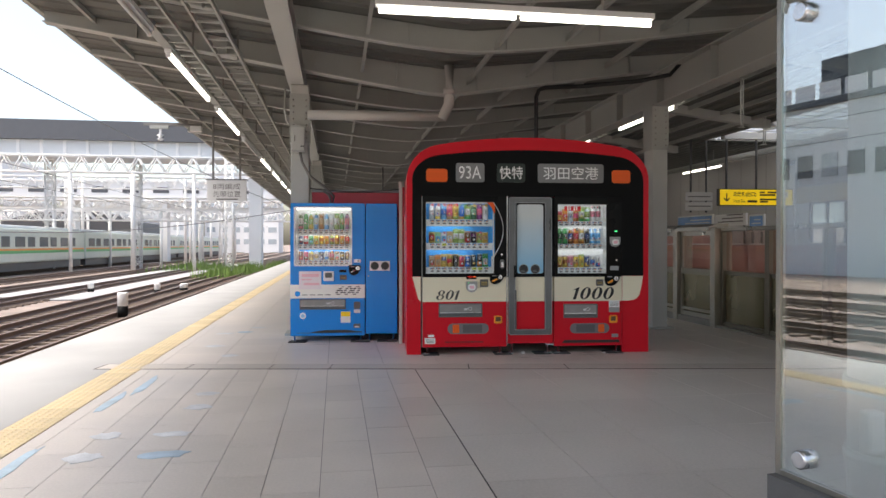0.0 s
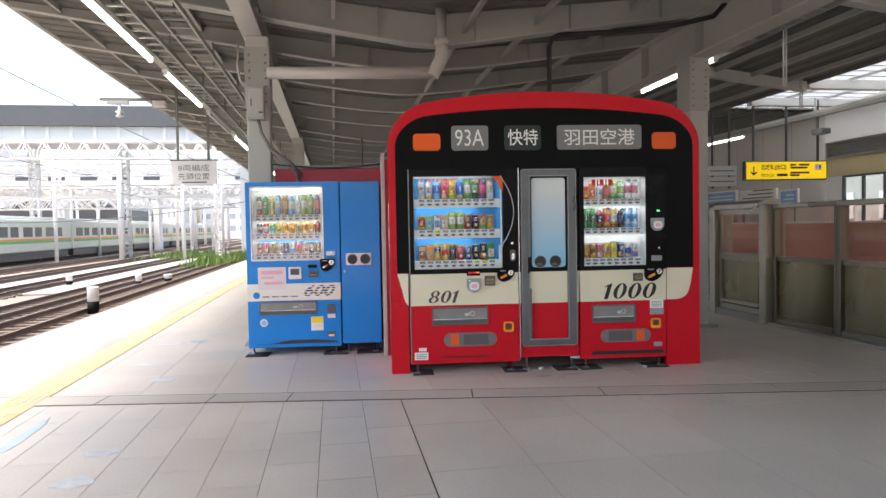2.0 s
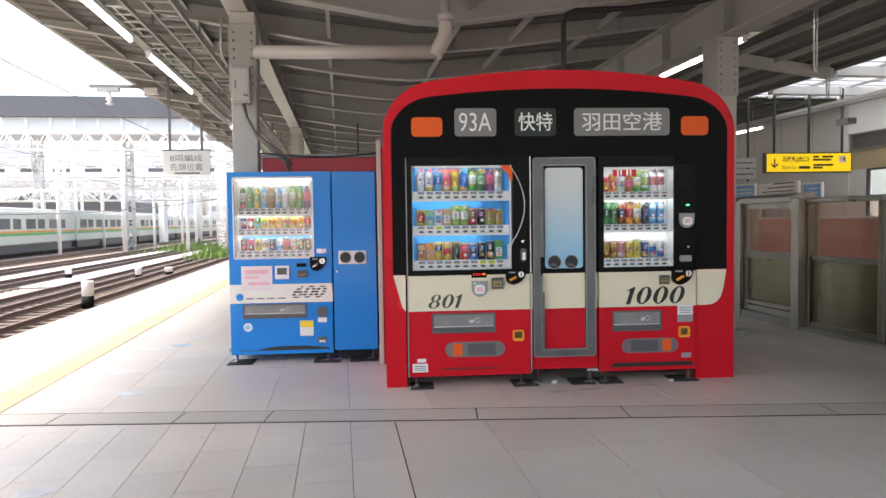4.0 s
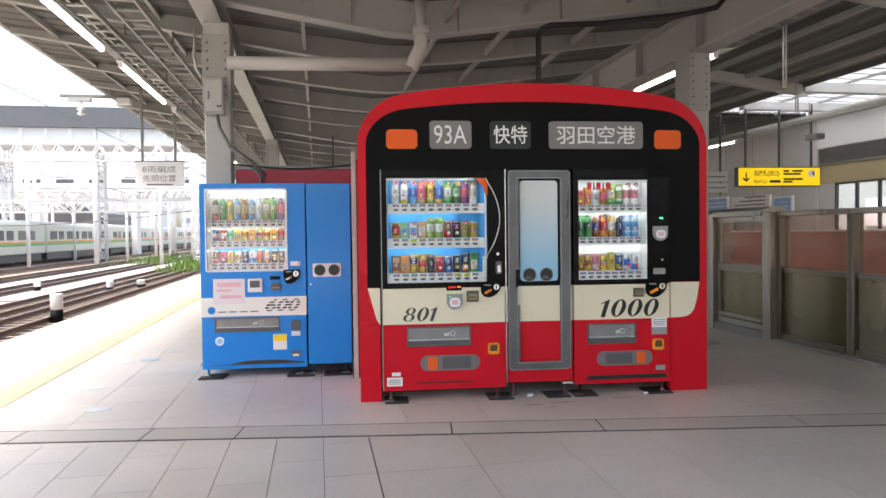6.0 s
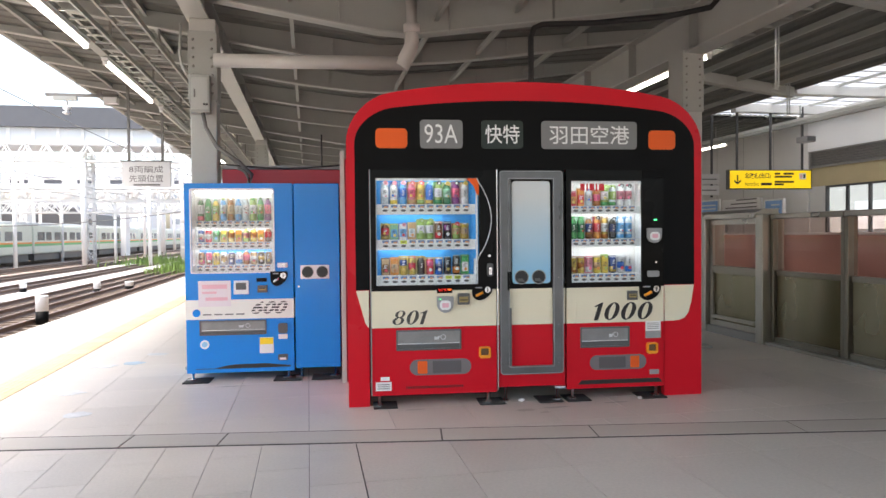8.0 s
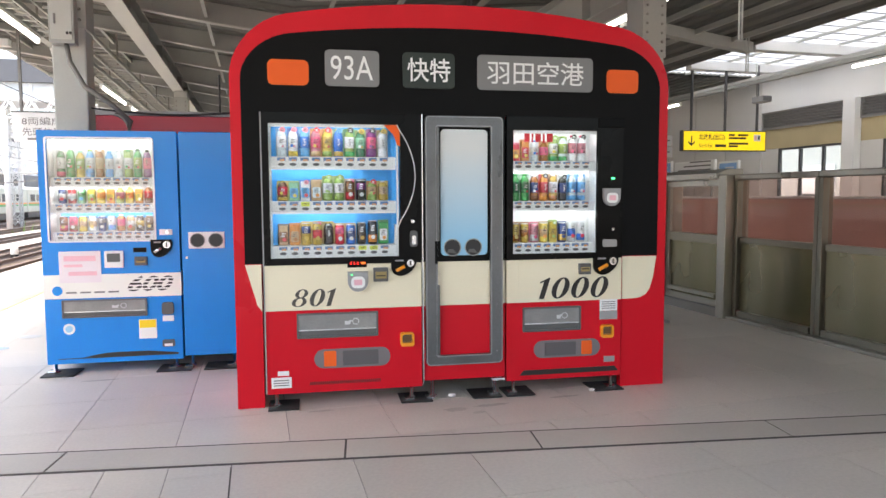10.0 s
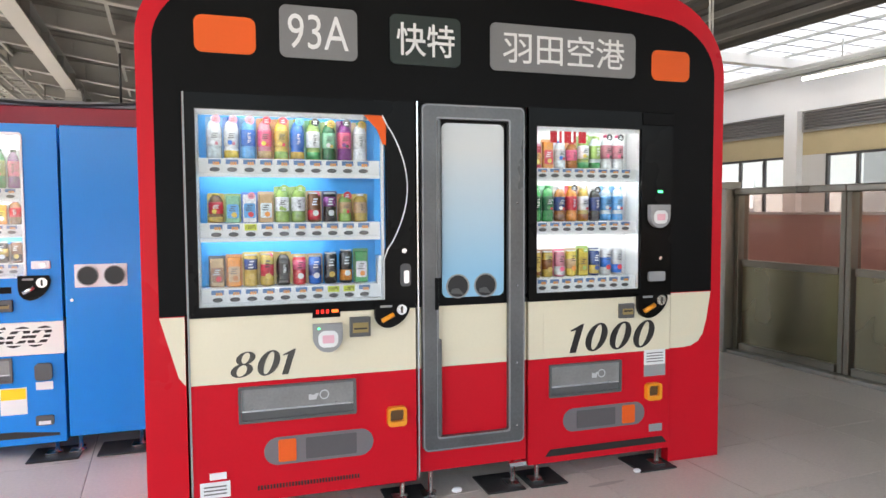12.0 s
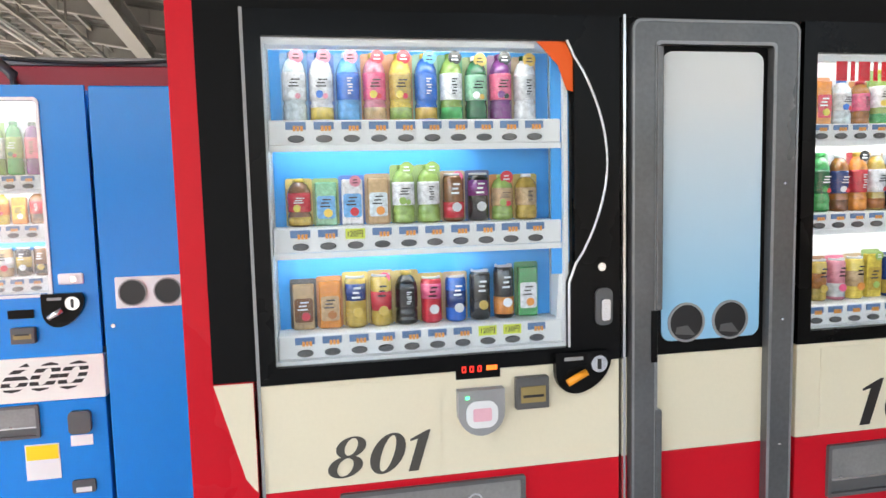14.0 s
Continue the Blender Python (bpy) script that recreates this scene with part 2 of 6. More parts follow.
def box(x0, x1, y0, y1, z0, z1, bevel=0.0, bm=None):
    bm = bm or bmesh.new()
    m = Matrix.Translation(((x0 + x1) / 2, (y0 + y1) / 2, (z0 + z1) / 2)) @ Matrix.Diagonal((abs(x1 - x0), abs(y1 - y0), abs(z1 - z0), 1))
    g = bmesh.ops.create_cube(bm, size=1, matrix=m)
    if bevel:
        es = list({e for v in g["verts"] for e in v.link_edges})
        bmesh.ops.bevel(bm, geom=es, offset=bevel, segments=2, affect="EDGES", profile=0.5)
    return bm


def prism(pts, y0, y1, bm=None):
    """A polygon in x and z, run from y0 to y1."""
    bm = bm or bmesh.new()
    f = bm.faces.new([bm.verts.new((x, y0, z)) for x, z in pts])
    g = bmesh.ops.extrude_face_region(bm, geom=[f])
    bmesh.ops.translate(bm, verts=[v for v in g["geom"] if isinstance(v, bmesh.types.BMVert)], vec=(0, y1 - y0, 0))
    return bm


def rounded(x0, x1, z0, z1, r, n=6):
    pts = []
    for cx, cz, a in ((x1 - r, z1 - r, 0), (x0 + r, z1 - r, 90), (x0 + r, z0 + r, 180), (x1 - r, z0 + r, 270)):
        for i in range(n + 1):
            t = radians(a + 90 * i / n)
            pts.append((cx + r * math.cos(t), cz + r * math.sin(t)))
    return pts


def ring(outer, inner, y0, y1):
    """A frame between two outlines of the same number of points."""
    bm = bmesh.new()
    n = len(outer)
    vs = [[bm.verts.new((x, y, z)) for x, z in pts] for pts in (outer, inner) for y in (y0, y1)]
    of, ob_, jf, jb = vs
    for i in range(n):
        j = (i + 1) % n
        for a, b in ((of, jf), (jf, jb), (jb, ob_), (ob_, of)):
            bm.faces.new((a[i], a[j], b[j], b[i]))
    return bm


def tube(points, r, seg=10, bm=None):
    """A round bar along a line of points."""
    bm = bm or bmesh.new()
    pts = [Vector(p) for p in points]
    rings = []
    for i, p in enumerate(pts):
        d = (pts[min(i + 1, len(pts) - 1)] - pts[max(i - 1, 0)]).normalized()
        q = d.to_track_quat("Z", "Y")
        rings.append([bm.verts.new(p + q @ Vector((r * math.cos(2 * math.pi * k / seg), r * math.sin(2 * math.pi * k / seg), 0))) for k in range(seg)])
    for a, b in zip(rings, rings[1:]):
        for k in range(seg):
            bm.faces.new((a[k], a[(k + 1) % seg], b[(k + 1) % seg], b[k]))
    bm.faces.new(rings[0][::-1]), bm.faces.new(rings[-1])
    for f in bm.faces:
        f.smooth = len(f.verts) == 4
    return bm


def arc(c, r, a0, a1, n, plane="xz"):
    out = []
    for i in range(n + 1):
        t = radians(a0 + (a1 - a0) * i / n)
        p, q = r * math.cos(t), r * math.sin(t)
        out.append((c[0] + p, c[1], c[2] + q) if plane == "xz" else (c[0] + p, c[1] + q, c[2]))
    return out


def lathe(profile, at=(0, 0, 0), seg=12):
    bm = bmesh.new()
    rings = [[bm.verts.new((at[0] + r * math.cos(2 * math.pi * k / seg), at[1] + r * math.sin(2 * math.pi * k / seg), at[2] + z)) for k in range(seg)] for r, z in profile]
    for a, b in zip(rings, rings[1:]):
        for k in range(seg):
            bm.faces.new((a[k], a[(k + 1) % seg], b[(k + 1) % seg], b[k]))
    bm.faces.new(rings[0][::-1]), bm.faces.new(rings[-1])
    for f in bm.faces:
        f.smooth = len(f.verts) == 4
    return bm


def disc(x, z, r, y0, y1, seg=24):
    return prism([(x + r * math.cos(2 * math.pi * k / seg), z + r * math.sin(2 * math.pi * k / seg)) for k in range(seg)], y0, y1)


def words(name, text, x0, x1, z0, z1, y, material, parent, shear=0.0, bold=0.0, mirror=False):
    """Lettering facing -y, fitted into a rectangle."""
    c = bpy.data.curves.new(name, "FONT")
    c.body, c.shear, c.offset, c.extrude, c.resolution_u = text, shear, bold, 0.0, 3
    o = bpy.data.objects.new(name, c)
    scene.collection.objects.link(o)
    me = bpy.data.meshes.new_from_object(o.evaluated_get(bpy.context.evaluated_depsgraph_get()))
    bpy.data.objects.remove(o)
    bpy.data.curves.remove(c)
    co = np.array([v.co[:] for v in me.vertices])
    lo, hi = co.min(0), co.max(0)
    org = ORIGIN[parent.name]
    for v in me.vertices:
        v.co = (x0 + (v.co.x - lo[0]) / (hi[0] - lo[0]) * (x1 - x0) - org.x, y - org.y, z0 + (v.co.y - lo[1]) / (hi[1] - lo[1]) * (z1 - z0) - org.z)
    me.materials.clear()
    me.materials.append(material)
    ob = new(name, me)
    ob.parent = parent
    ORIGIN[ob.name] = org
    return ob


# ---- platform floor ----
EDGE, V0, V1 = -3.55, -26.0, 70.0
floor = solo("floor", box(EDGE + 0.02, 6.6, V0, V1, -1.3, -0.006), M["joint"], "grey tiled station platform floor", "floor", kind="structure", base=PF)
solo("platform_coping", box(EDGE, EDGE + 1.268, V0, V1, -0.25, 0.0, 0.01), M["coping"], "pale concrete coping along the platform edge", "coping", kind="structure", base=PF)
solo("platform_edge_wall", box(EDGE + 0.25, EDGE + 0.3, V0, V1, -1.3, -0.26), M["concrete"], "grey concrete wall below the platform edge", "wall", kind="structure", base=PF)


def tile_mesh(name, w, d, material, gap=0.002):
    bm = box(-w / 2 + gap, w / 2 - gap, -d / 2 + gap, d / 2 - gap, -0.006, 0.0)
    return to_mesh(name, bm, material)


TILES = {}


def lay(name, u, v, w, d, material, z=0.0):
    key = (name, round(w, 3), round(d, 3))
    if key not in TILES:
        TILES[key] = tile_mesh(name, w, d, material)
    ob = new(name, TILES[key])
    ob.parent = floor
    ob.location = (u, v, z)
    return ob


def joined_tiles(name, rects, material):
    """Tiles past the nearest, as one mesh."""
    verts, faces = [], []
    for u, v, w, d in rects:
        k, a, b = len(verts), w / 2 - 0.002, d / 2 - 0.002
        verts += [(u - a, v - b, 0), (u + a, v - b, 0), (u + a, v + b, 0), (u - a, v + b, 0), (u - a, v - b, -0.006), (u + a, v - b, -0.006), (u + a, v + b, -0.006), (u - a, v + b, -0.006)]
        faces += [(k, k + 1, k + 2, k + 3), (k, k + 4, k + 5, k + 1), (k + 1, k + 5, k + 6, k + 2), (k + 2, k + 6, k + 7, k + 3), (k + 3, k + 7, k + 4, k)]
    me = bpy.data.meshes.new(name)
    me.from_pydata(verts, [], faces)
    me.materials.append(material)
    ob = new(name, me)
    ob.parent = floor
    return tagged(ob, kind="stuff")


# ---- railway ground ----
GZ = -1.15
g = bmesh.new()
bmesh.ops.create_grid(g, x_segments=1, y_segments=1, size=1500, matrix=Matrix.Translation((0, 300, GZ)))
solo("ground", g, M["ballast"], "brown railway ballast reaching to the horizon", "ground", kind="structure", base=PF)


def rail(u, v0, v1):
    t = thing("rail", (u, v0, GZ), "rusty brown steel rail on sleepers", "rail", "rails", base=PF)
    bm = prism([(u - 0.065, GZ + 0.06), (u + 0.065, GZ + 0.06), (u + 0.02, GZ + 0.09), (u + 0.012, GZ + 0.17), (u + 0.035, GZ + 0.19), (u - 0.035, GZ + 0.19), (u - 0.012, GZ + 0.17), (u - 0.02, GZ + 0.09)], v0, v1)
    part("web", bm, M["rail"], t)
    part("head", box(u - 0.035, u + 0.035, v0, v1, GZ + 0.19, GZ + 0.21), M["railhead"], t, "worn shiny rail head")


TRACKS = [(-5.25, -6.32), (-7.15, -8.22), (-9.1, -10.17), (-12.6, -13.67), (-16.2, -17.27), (-20.2, -21.27), (-25.4, -26.47)]
for a, b in TRACKS:
    rail(a, -12, 220), rail(b, -12, 220)
verts, faces = [], []
for a, b in TRACKS:
    for i in range(230):
        c, v, k = (a + b) / 2, 4 + i * 0.62, len(verts)
        for z in (GZ, GZ + 0.06):
            verts += [(c - 1.0, v - 0.11, z), (c + 1.0, v - 0.11, z), (c + 1.0, v + 0.11, z), (c - 1.0, v + 0.11, z)]
        faces += [(k + 4, k + 5, k + 6, k + 7), (k, k + 1, k + 5, k + 4), (k + 1, k + 2, k + 6, k + 5), (k + 2, k + 3, k + 7, k + 6), (k + 3, k, k + 4, k + 7)]
me = bpy.data.meshes.new("sleepers")
me.from_pydata(verts, [], faces)
me.materials.append(M["sleeper"])
sl = new("sleepers", me)
sl.matrix_basis = PF
tagged(sl, "dark wooden sleepers under the rails", "sleepers", kind="stuff")


# ---- canopy over the platform ----
VALLEY, RZ = 1.57, 3.54


def soffit(u):
    return RZ + 0.15 * abs(u - VALLEY)


def deck_z(u):
    r = abs(u - VALLEY) / 5.5
    return soffit(u) + 0.34 - 0.24 * r


def deck(name, u0, u1, n, v0, v1, label):
    """Ribbed roof sheet, ribs running across the platform."""
    bm = bmesh.new()
    us = [u0 + (u1 - u0) * i / n for i in range(n + 1)]
    v, rows = v0, []
    while v < v1:
        for dv, dz in ((0.0, 0.0), (0.22, 0.0), (0.24, 0.035), (0.30, 0.035), (0.32, 0.0)):
            rows.append((v + dv, dz))
        v += 0.33
    grid = [[bm.verts.new((u, vv, deck_z(u) + dz)) for u in us] for vv, dz in rows]
    for a, b in zip(grid, grid[1:]):
        for k in range(n):
            bm.faces.new((a[k], a[k + 1], b[k + 1], b[k]))
    return solo(name, bm, M["deck"], label, "ceiling", kind="structure", base=PF)


EAVE, RIGHT = -3.9, 7.3
deck("ceiling", EAVE, VALLEY, 4, -9, 60, "grey ribbed steel canopy ceiling, sloping up to the track side")
deck("ceiling_right", VALLEY, RIGHT, 4, -6.4, 60, "grey ribbed steel canopy ceiling over the inner half")
solo("canopy_roof", prism([(EAVE, deck_z(EAVE) + 0.06), (VALLEY, deck_z(VALLEY) + 0.08), (VALLEY, deck_z(VALLEY) + 0.2), (EAVE, deck_z(EAVE) + 0.16)], -9, 60), M["deck"], "canopy roof slab above the ribbed ceiling", "roof", kind="structure", base=PF)
solo("canopy_roof_right", prism([(VALLEY + 0.002, deck_z(VALLEY) + 0.08), (RIGHT, deck_z(RIGHT) + 0.06), (RIGHT, deck_z(RIGHT) + 0.16), (VALLEY + 0.002, deck_z(VALLEY) + 0.2)], -6.4, 60), M["deck"], "canopy roof slab over the inner half", "roof", kind="structure", base=PF)
solo("eave_gutter", box(EAVE - 0.08, EAVE, -9, 60, deck_z(EAVE) - 0.02, deck_z(EAVE) + 0.18, 0.01), M["steel"], "grey steel gutter along the canopy eave", "gutter", kind="structure", base=PF)


def rafter_mesh(main=False):
    """I-shaped bent rafter from eave to valley to the far girder; web and two flanges."""
    t = thing("rafter", (VALLEY, 0, RZ), "grey painted steel roof rafter, bent at the valley", "rafter", "canopy rafters", "structure", base=PF)
    us = [EAVE + 0.05 + (RIGHT - EAVE - 0.1) * i / 28 for i in range(29)]
    dip = lambda u: soffit(u) + (0.0 if main else 0.06 * math.exp(-((u - VALLEY) / 0.7) ** 2)) - (0.07 if main else 0.0)
    low = [(u, dip(u)) for u in us]
    top = [(u, deck_z(u) - 0.005) for u in us]
    part("web", prism(low + top[::-1], -0.008, 0.008), M["steel"], t)
    w = 0.09 if main else 0.055
    part("flange", prism(low + [(u, z + 0.016) for u, z in low[::-1]], -w, w), M["steel_light"], t)
    bm = bmesh.new()
    for k in range(3, 27, 3):
        u = us[k]
        box(u - 0.006, u + 0.006, -w + 0.01, w - 0.01, dip(u) + 0.017, deck_z(u) - 0.01, bm=bm)
    part("stiffener", bm, M["steel"], t)
    return t


first = rafter_mesh()
main = rafter_mesh(True)
GRID = 9.0
mains = [2.3 + GRID * k for k in (-1, 0, 1, 2, 3, 4)]
first.matrix_basis = PF @ Matrix.Translation((VALLEY, mains[0] + 1.8, RZ))
main.matrix_basis = PF @ Matrix.Translation((VALLEY, mains[0], RZ))
for i, v in enumerate(mains):
    if i:
        copy_thing(main, PF @ Matrix.Translation((VALLEY, v, RZ)))
    for k in range(1, 5):
        if i or k > 1:
            copy_thing(first, PF @ Matrix.Translation((VALLEY, v + 1.8 * k, RZ)))
# slim purlins between the rafters, lengthwise
for u, low in ((-3.2, 0), (-2.4, 0), (-1.4, 0), (0.4, 1), (1.95, 1), (2.85, 1), (4.1, 1), (6.0, 0)):
    z = soffit(u) + 0.07 if low else deck_z(u) - 0.09
    bm = box(u - 0.022, u + 0.022, -8.9, 58, z, z + 0.006)
    box(u - 0.004, u + 0.004, -8.9, 58, z + 0.006, z + 0.085, bm=bm)
    solo("purlin", bm, M["steel"], "thin grey steel purlin under the roof sheet", "purlin", "canopy purlins", "structure", base=PF)


def girder(u, z0, z1, w, v0, v1):
    t = thing("girder", (u, v0, z0), "grey painted steel girder along the column row", "girder", "canopy girders", "structure", base=PF)
    part("flange", box(u - w, u + w, v0, v1, z0, z0 + 0.02), M["steel_light"], t)
    part("flange", box(u - w, u + w, v0, v1, z1 - 0.02, z1), M["steel"], t)
    part("web", box(u - 0.01, u + 0.01, v0, v1, z0 + 0.02, z1 - 0.02), M["steel"], t)
    bm = bmesh.new()
    v = v0 + 0.5
    while v < v1:
        box(u - w + 0.01, u + w - 0.01, v, v + 0.012, z0 + 0.021, z1 - 0.021, bm=bm)
        v += 1.5
    part("stiffener", bm, M["steel"], t)


girder(-0.53, 3.58, 3.86, 0.11, -8.9, 58)
girder(4.97, 3.42, 3.92, 0.13, -8.9, 58)


def column(u, v, w, d, top, bolts=True):
    t = thing("column", (u, v, 0), "grey painted steel box column with bolted joints", "column", "canopy columns", "structure", base=PF)
    part("shaft", box(u - w, u + w, v - d, v + d, 0, top, 0.012), M["steel_light"], t)
    part("splice_plate", box(u - w - 0.012, u + w + 0.012, v - d - 0.012, v + d + 0.012, 2.75, 3.45, 0.004), M["steel"], t)
    part("base_plate", box(u - w - 0.08, u + w + 0.08, v - d - 0.08, v + d + 0.08, 0.0, 0.03, 0.005), M["steel"], t)
    bm = bmesh.new()
    for k in range(7):
        for s in (-0.7, 0.7):
            bmesh.ops.create_icosphere(bm, subdivisions=1, radius=0.016, matrix=Matrix.Translation((u + s * w, v - d - 0.014, 2.82 + 0.09 * k)))
    part("bolts", bm, M["bolt"], t)


for v in (2.45, 11.45, 20.45, 29.45):
    column(-0.48, v, 0.13, 0.14, 3.58)
for v in (2.35, 11.35, 20.35, 29.35):
    column(4.955, v, 0.122, 0.15, 3.42)


# ---- lamps ----
def batten(u, v0, v1, z, lit=True):
    t = thing("strip_lamp", (u, v0, z), "lit white tube lamp under a steel tray" if lit else "unlit white tube lamp under a steel tray", "strip lamp", "platform tube lamps", base=PF)
    part("housing", box(u - 0.045, u + 0.045, v0, v1, z + 0.03, z + 0.075, 0.008), M["white_paint"], t)
    part("tube", tube([(u, v0 + 0.02, z), (u, v1 - 0.02, z)], 0.026), M["tube"] if lit else M["tube_off"], t)
    for v in (v0 + 0.01, v1 - 0.03):
        part("end_cap", box(u - 0.03, u + 0.03, v, v + 0.02, z - 0.03, z + 0.03, 0.004), M["white_paint"], t)


def ladder(u, z, v0, v1, w=0.11, step=0.3):
    """Cable ladder hung below the roof."""
    t = thing("cable_ladder", (u, v0, z), "grey cable ladder hung under the canopy", "cable ladder", "cable ladders", base=PF)
    for s in (-w, w):
        part("side_rail", box(u + s - 0.012, u + s + 0.012, v0, v1, z, z + 0.06), M["steel"], t)
    o = ORIGIN[t.name]
    rung = to_mesh("rung", box(-w + 0.013, w - 0.013, 0, 0.035, 0.01, 0.03), M["steel"])
    hanger = to_mesh("hanger", box(-0.012, 0.012, 0, 0.024, 0.061, deck_z(u) - 0.01 - z), M["steel_dark"])
    for name, me, v, gap in (("rung", rung, v0 + 0.1, step), ("hanger", hanger, v0 + 1.0, 2.4)):
        while v < v1:
            ob = new(name, me)
            ob.parent, ob.location = t, (u - o.x, v - o.y, z - o.z)
            v += gap


ladder(-1.82, 3.67, -8.9, 45)
ladder(-1.25, 3.55, -8.9, 45, 0.13)
batten(-1.98, -2.45, 0.25, 3.6, lit=False)
for k in range(8):
    batten(-1.98, 1.05 + 3.4 * k, 3.7 + 3.4 * k, 3.6, lit=k != 2)
solo("tray", box(-2.04, -1.935, -8.9, 45, 3.68, 3.72), M["steel"], "grey tray carrying the tube lamps", "tray", base=PF)
ladder(5.55, 3.6, -8.9, 30, 0.1)
for v0 in (2.55, 6.2, 9.6):
    batten(5.4, v0, v0 + 2.2, 3.5)
batten(5.4, 0.6, 1.2, 3.62)
batten(5.75, -4.0, -1.6, 3.7, lit=False)
# crosswise lamp nearest to the start
t = thing("strip_lamp", (1.6, -1.8, 3.3), "two lit white tubes under a long white housing", "strip lamp", "platform tube lamps", base=PF)
part("housing", box(0.36, 2.88, -1.84, -1.74, 3.335, 3.39, 0.008), M["white_paint"], t)
part("tube", tube([(0.39, -1.8, 3.3), (1.59, -1.8, 3.3)], 0.028), M["tube"], t)
part("tube", tube([(1.64, -1.8, 3.3), (2.85, -1.8, 3.3)], 0.028), M["tube"], t)
for u in (0.8, 2.4):
    part("rod", box(u - 0.01, u + 0.01, -1.8, -1.78, 3.391, deck_z(u) + 0.01), M["steel"], t)


# ---- drain pipe from the valley ----
t = thing("drain_pipe", (1.57, 2.1, 3.1), "grey painted rainwater pipe with an elbow, fixed to a column", "drain pipe", base=PF)
part("drop", tube([(1.63, 1.98, 3.85), (1.63, 1.98, 3.36), (1.62, 1.98, 3.28), (1.52, 2.0, 3.09)], 0.075, 14), M["pipe"], t)
part("run", tube([(1.55, 2.02, 3.13), (-0.36, 2.28, 3.15)], 0.07, 14), M["pipe"], t)
for u in (1.63,):
    part("collar", tube([(u, 1.98, 3.44), (u, 1.98, 3.52)], 0.085, 14), M["pipe"], t)
t = thing("conduit", (2.6, 2.2, 3.5), "black cable conduit bent down behind the red front", "conduit", base=PF)
part("pipe", tube([(4.97, 1.6, 3.93), (4.8, 1.6, 3.75), (4.4, 1.75, 3.68), (3.6, 1.85, 3.60), (3.02, 1.9, 3.57), (2.93, 1.9, 3.53), (2.89, 1.9, 3.43), (2.89, 1.9, 0.0)], 0.03), M["cable"], t)

# switch box and cable on the near column
t = thing("switch_box", (-0.53, 2.2, 2.6), "small grey metal switch box on a column", "switch box", base=PF)
part("case", box(-0.59, -0.40, 2.17, 2.294, 2.60, 2.98, 0.006), M["steel"], t)
part("door", box(-0.575, -0.415, 2.162, 2.17, 2.63, 2.95, 0.003), M["steel_light"], t)
part("latch", box(-0.55, -0.535, 2.155, 2.162, 2.75, 2.83), M["steel_dark"], t)
part("knob", box(-0.46, -0.445, 2.15, 2.162, 2.67, 2.69), M["cable"], t)
part("knob", box(-0.435, -0.42, 2.15, 2.162, 2.67, 2.69), M["cable"], t)
t = thing("cable", (-0.4, 2.2, 2.6), "dark loose cable running down a column", "cable", base=PF)
part("strand", tube([(-0.47, 2.2, 2.6), (-0.44, 2.15, 2.45), (-0.33, 2.1, 2.25), (-0.12, 2.1, 2.1), (0.0, 2.15, 1.98), (-0.03, 2.15, 1.75)], 0.02, 8), M["steel_dark"], t)
part("strand", tube([(-0.68, 2.26, 3.5), (-0.69, 2.24, 3.2), (-0.66, 2.2, 3.05), (-0.62, 2.2, 2.98)], 0.013, 8), M["steel_light"], t)


# ---- platform doors and the far side ----
PU = 6.0


def screen_panel(v0, v1, top=1.5, tall=False):
    t = thing("platform_screen", (PU, v0, 0), "stainless steel platform screen panel with a bronze glass upper half", "platform screen", "platform screens", base=PF)
    part("post", box(PU - 0.05, PU + 0.07, v0, v0 + 0.05, 0.036, top, 0.006), M["psd_dark"], t)
    part("post", box(PU - 0.05, PU + 0.07, v1 - 0.05, v1 - 0.002, 0.036, top, 0.006), M["psd_dark"], t)
    part("top_rail", box(PU - 0.06, PU + 0.08, v0, v1 - 0.002, top, top + 0.06, 0.01), M["psd_metal"], t)
    part("middle_rail", box(PU - 0.03, PU + 0.05, v0 + 0.071, v1 - 0.073, 0.83, 0.89, 0.006), M["psd_dark"], t)
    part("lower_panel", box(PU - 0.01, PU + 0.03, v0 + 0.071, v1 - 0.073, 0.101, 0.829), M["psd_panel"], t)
    gl = part("glass", box(PU, PU + 0.012, v0 + 0.071, v1 - 0.073, 0.891, top - 0.001), M["pane_tint"], t)
    gl.visible_shadow = False
    part("kerb", box(PU - 0.13, PU + 0.1, v0, v1 - 0.002, 0.0, 0.035, 0.006), M["psd_metal"], t, "bright steel foot rail")
    part("sill", box(PU - 0.05, PU + 0.06, v0 + 0.071, v1 - 0.073, 0.036, 0.10, 0.004), M["psd_dark"], t)
    return t


def ring_yz(y0, y1, z0, z1, w, x0, x1):
    bm = box(x0, x1, y0, y1, z0, z0 + w)
    box(x0, x1, y0, y1, z1 - w, z1, bm=bm)
    box(x0, x1, y0, y0 + w, z0 + w, z1 - w, bm=bm)
    box(x0, x1, y1 - w, y1, z0 + w, z1 - w, bm=bm)
    return bm


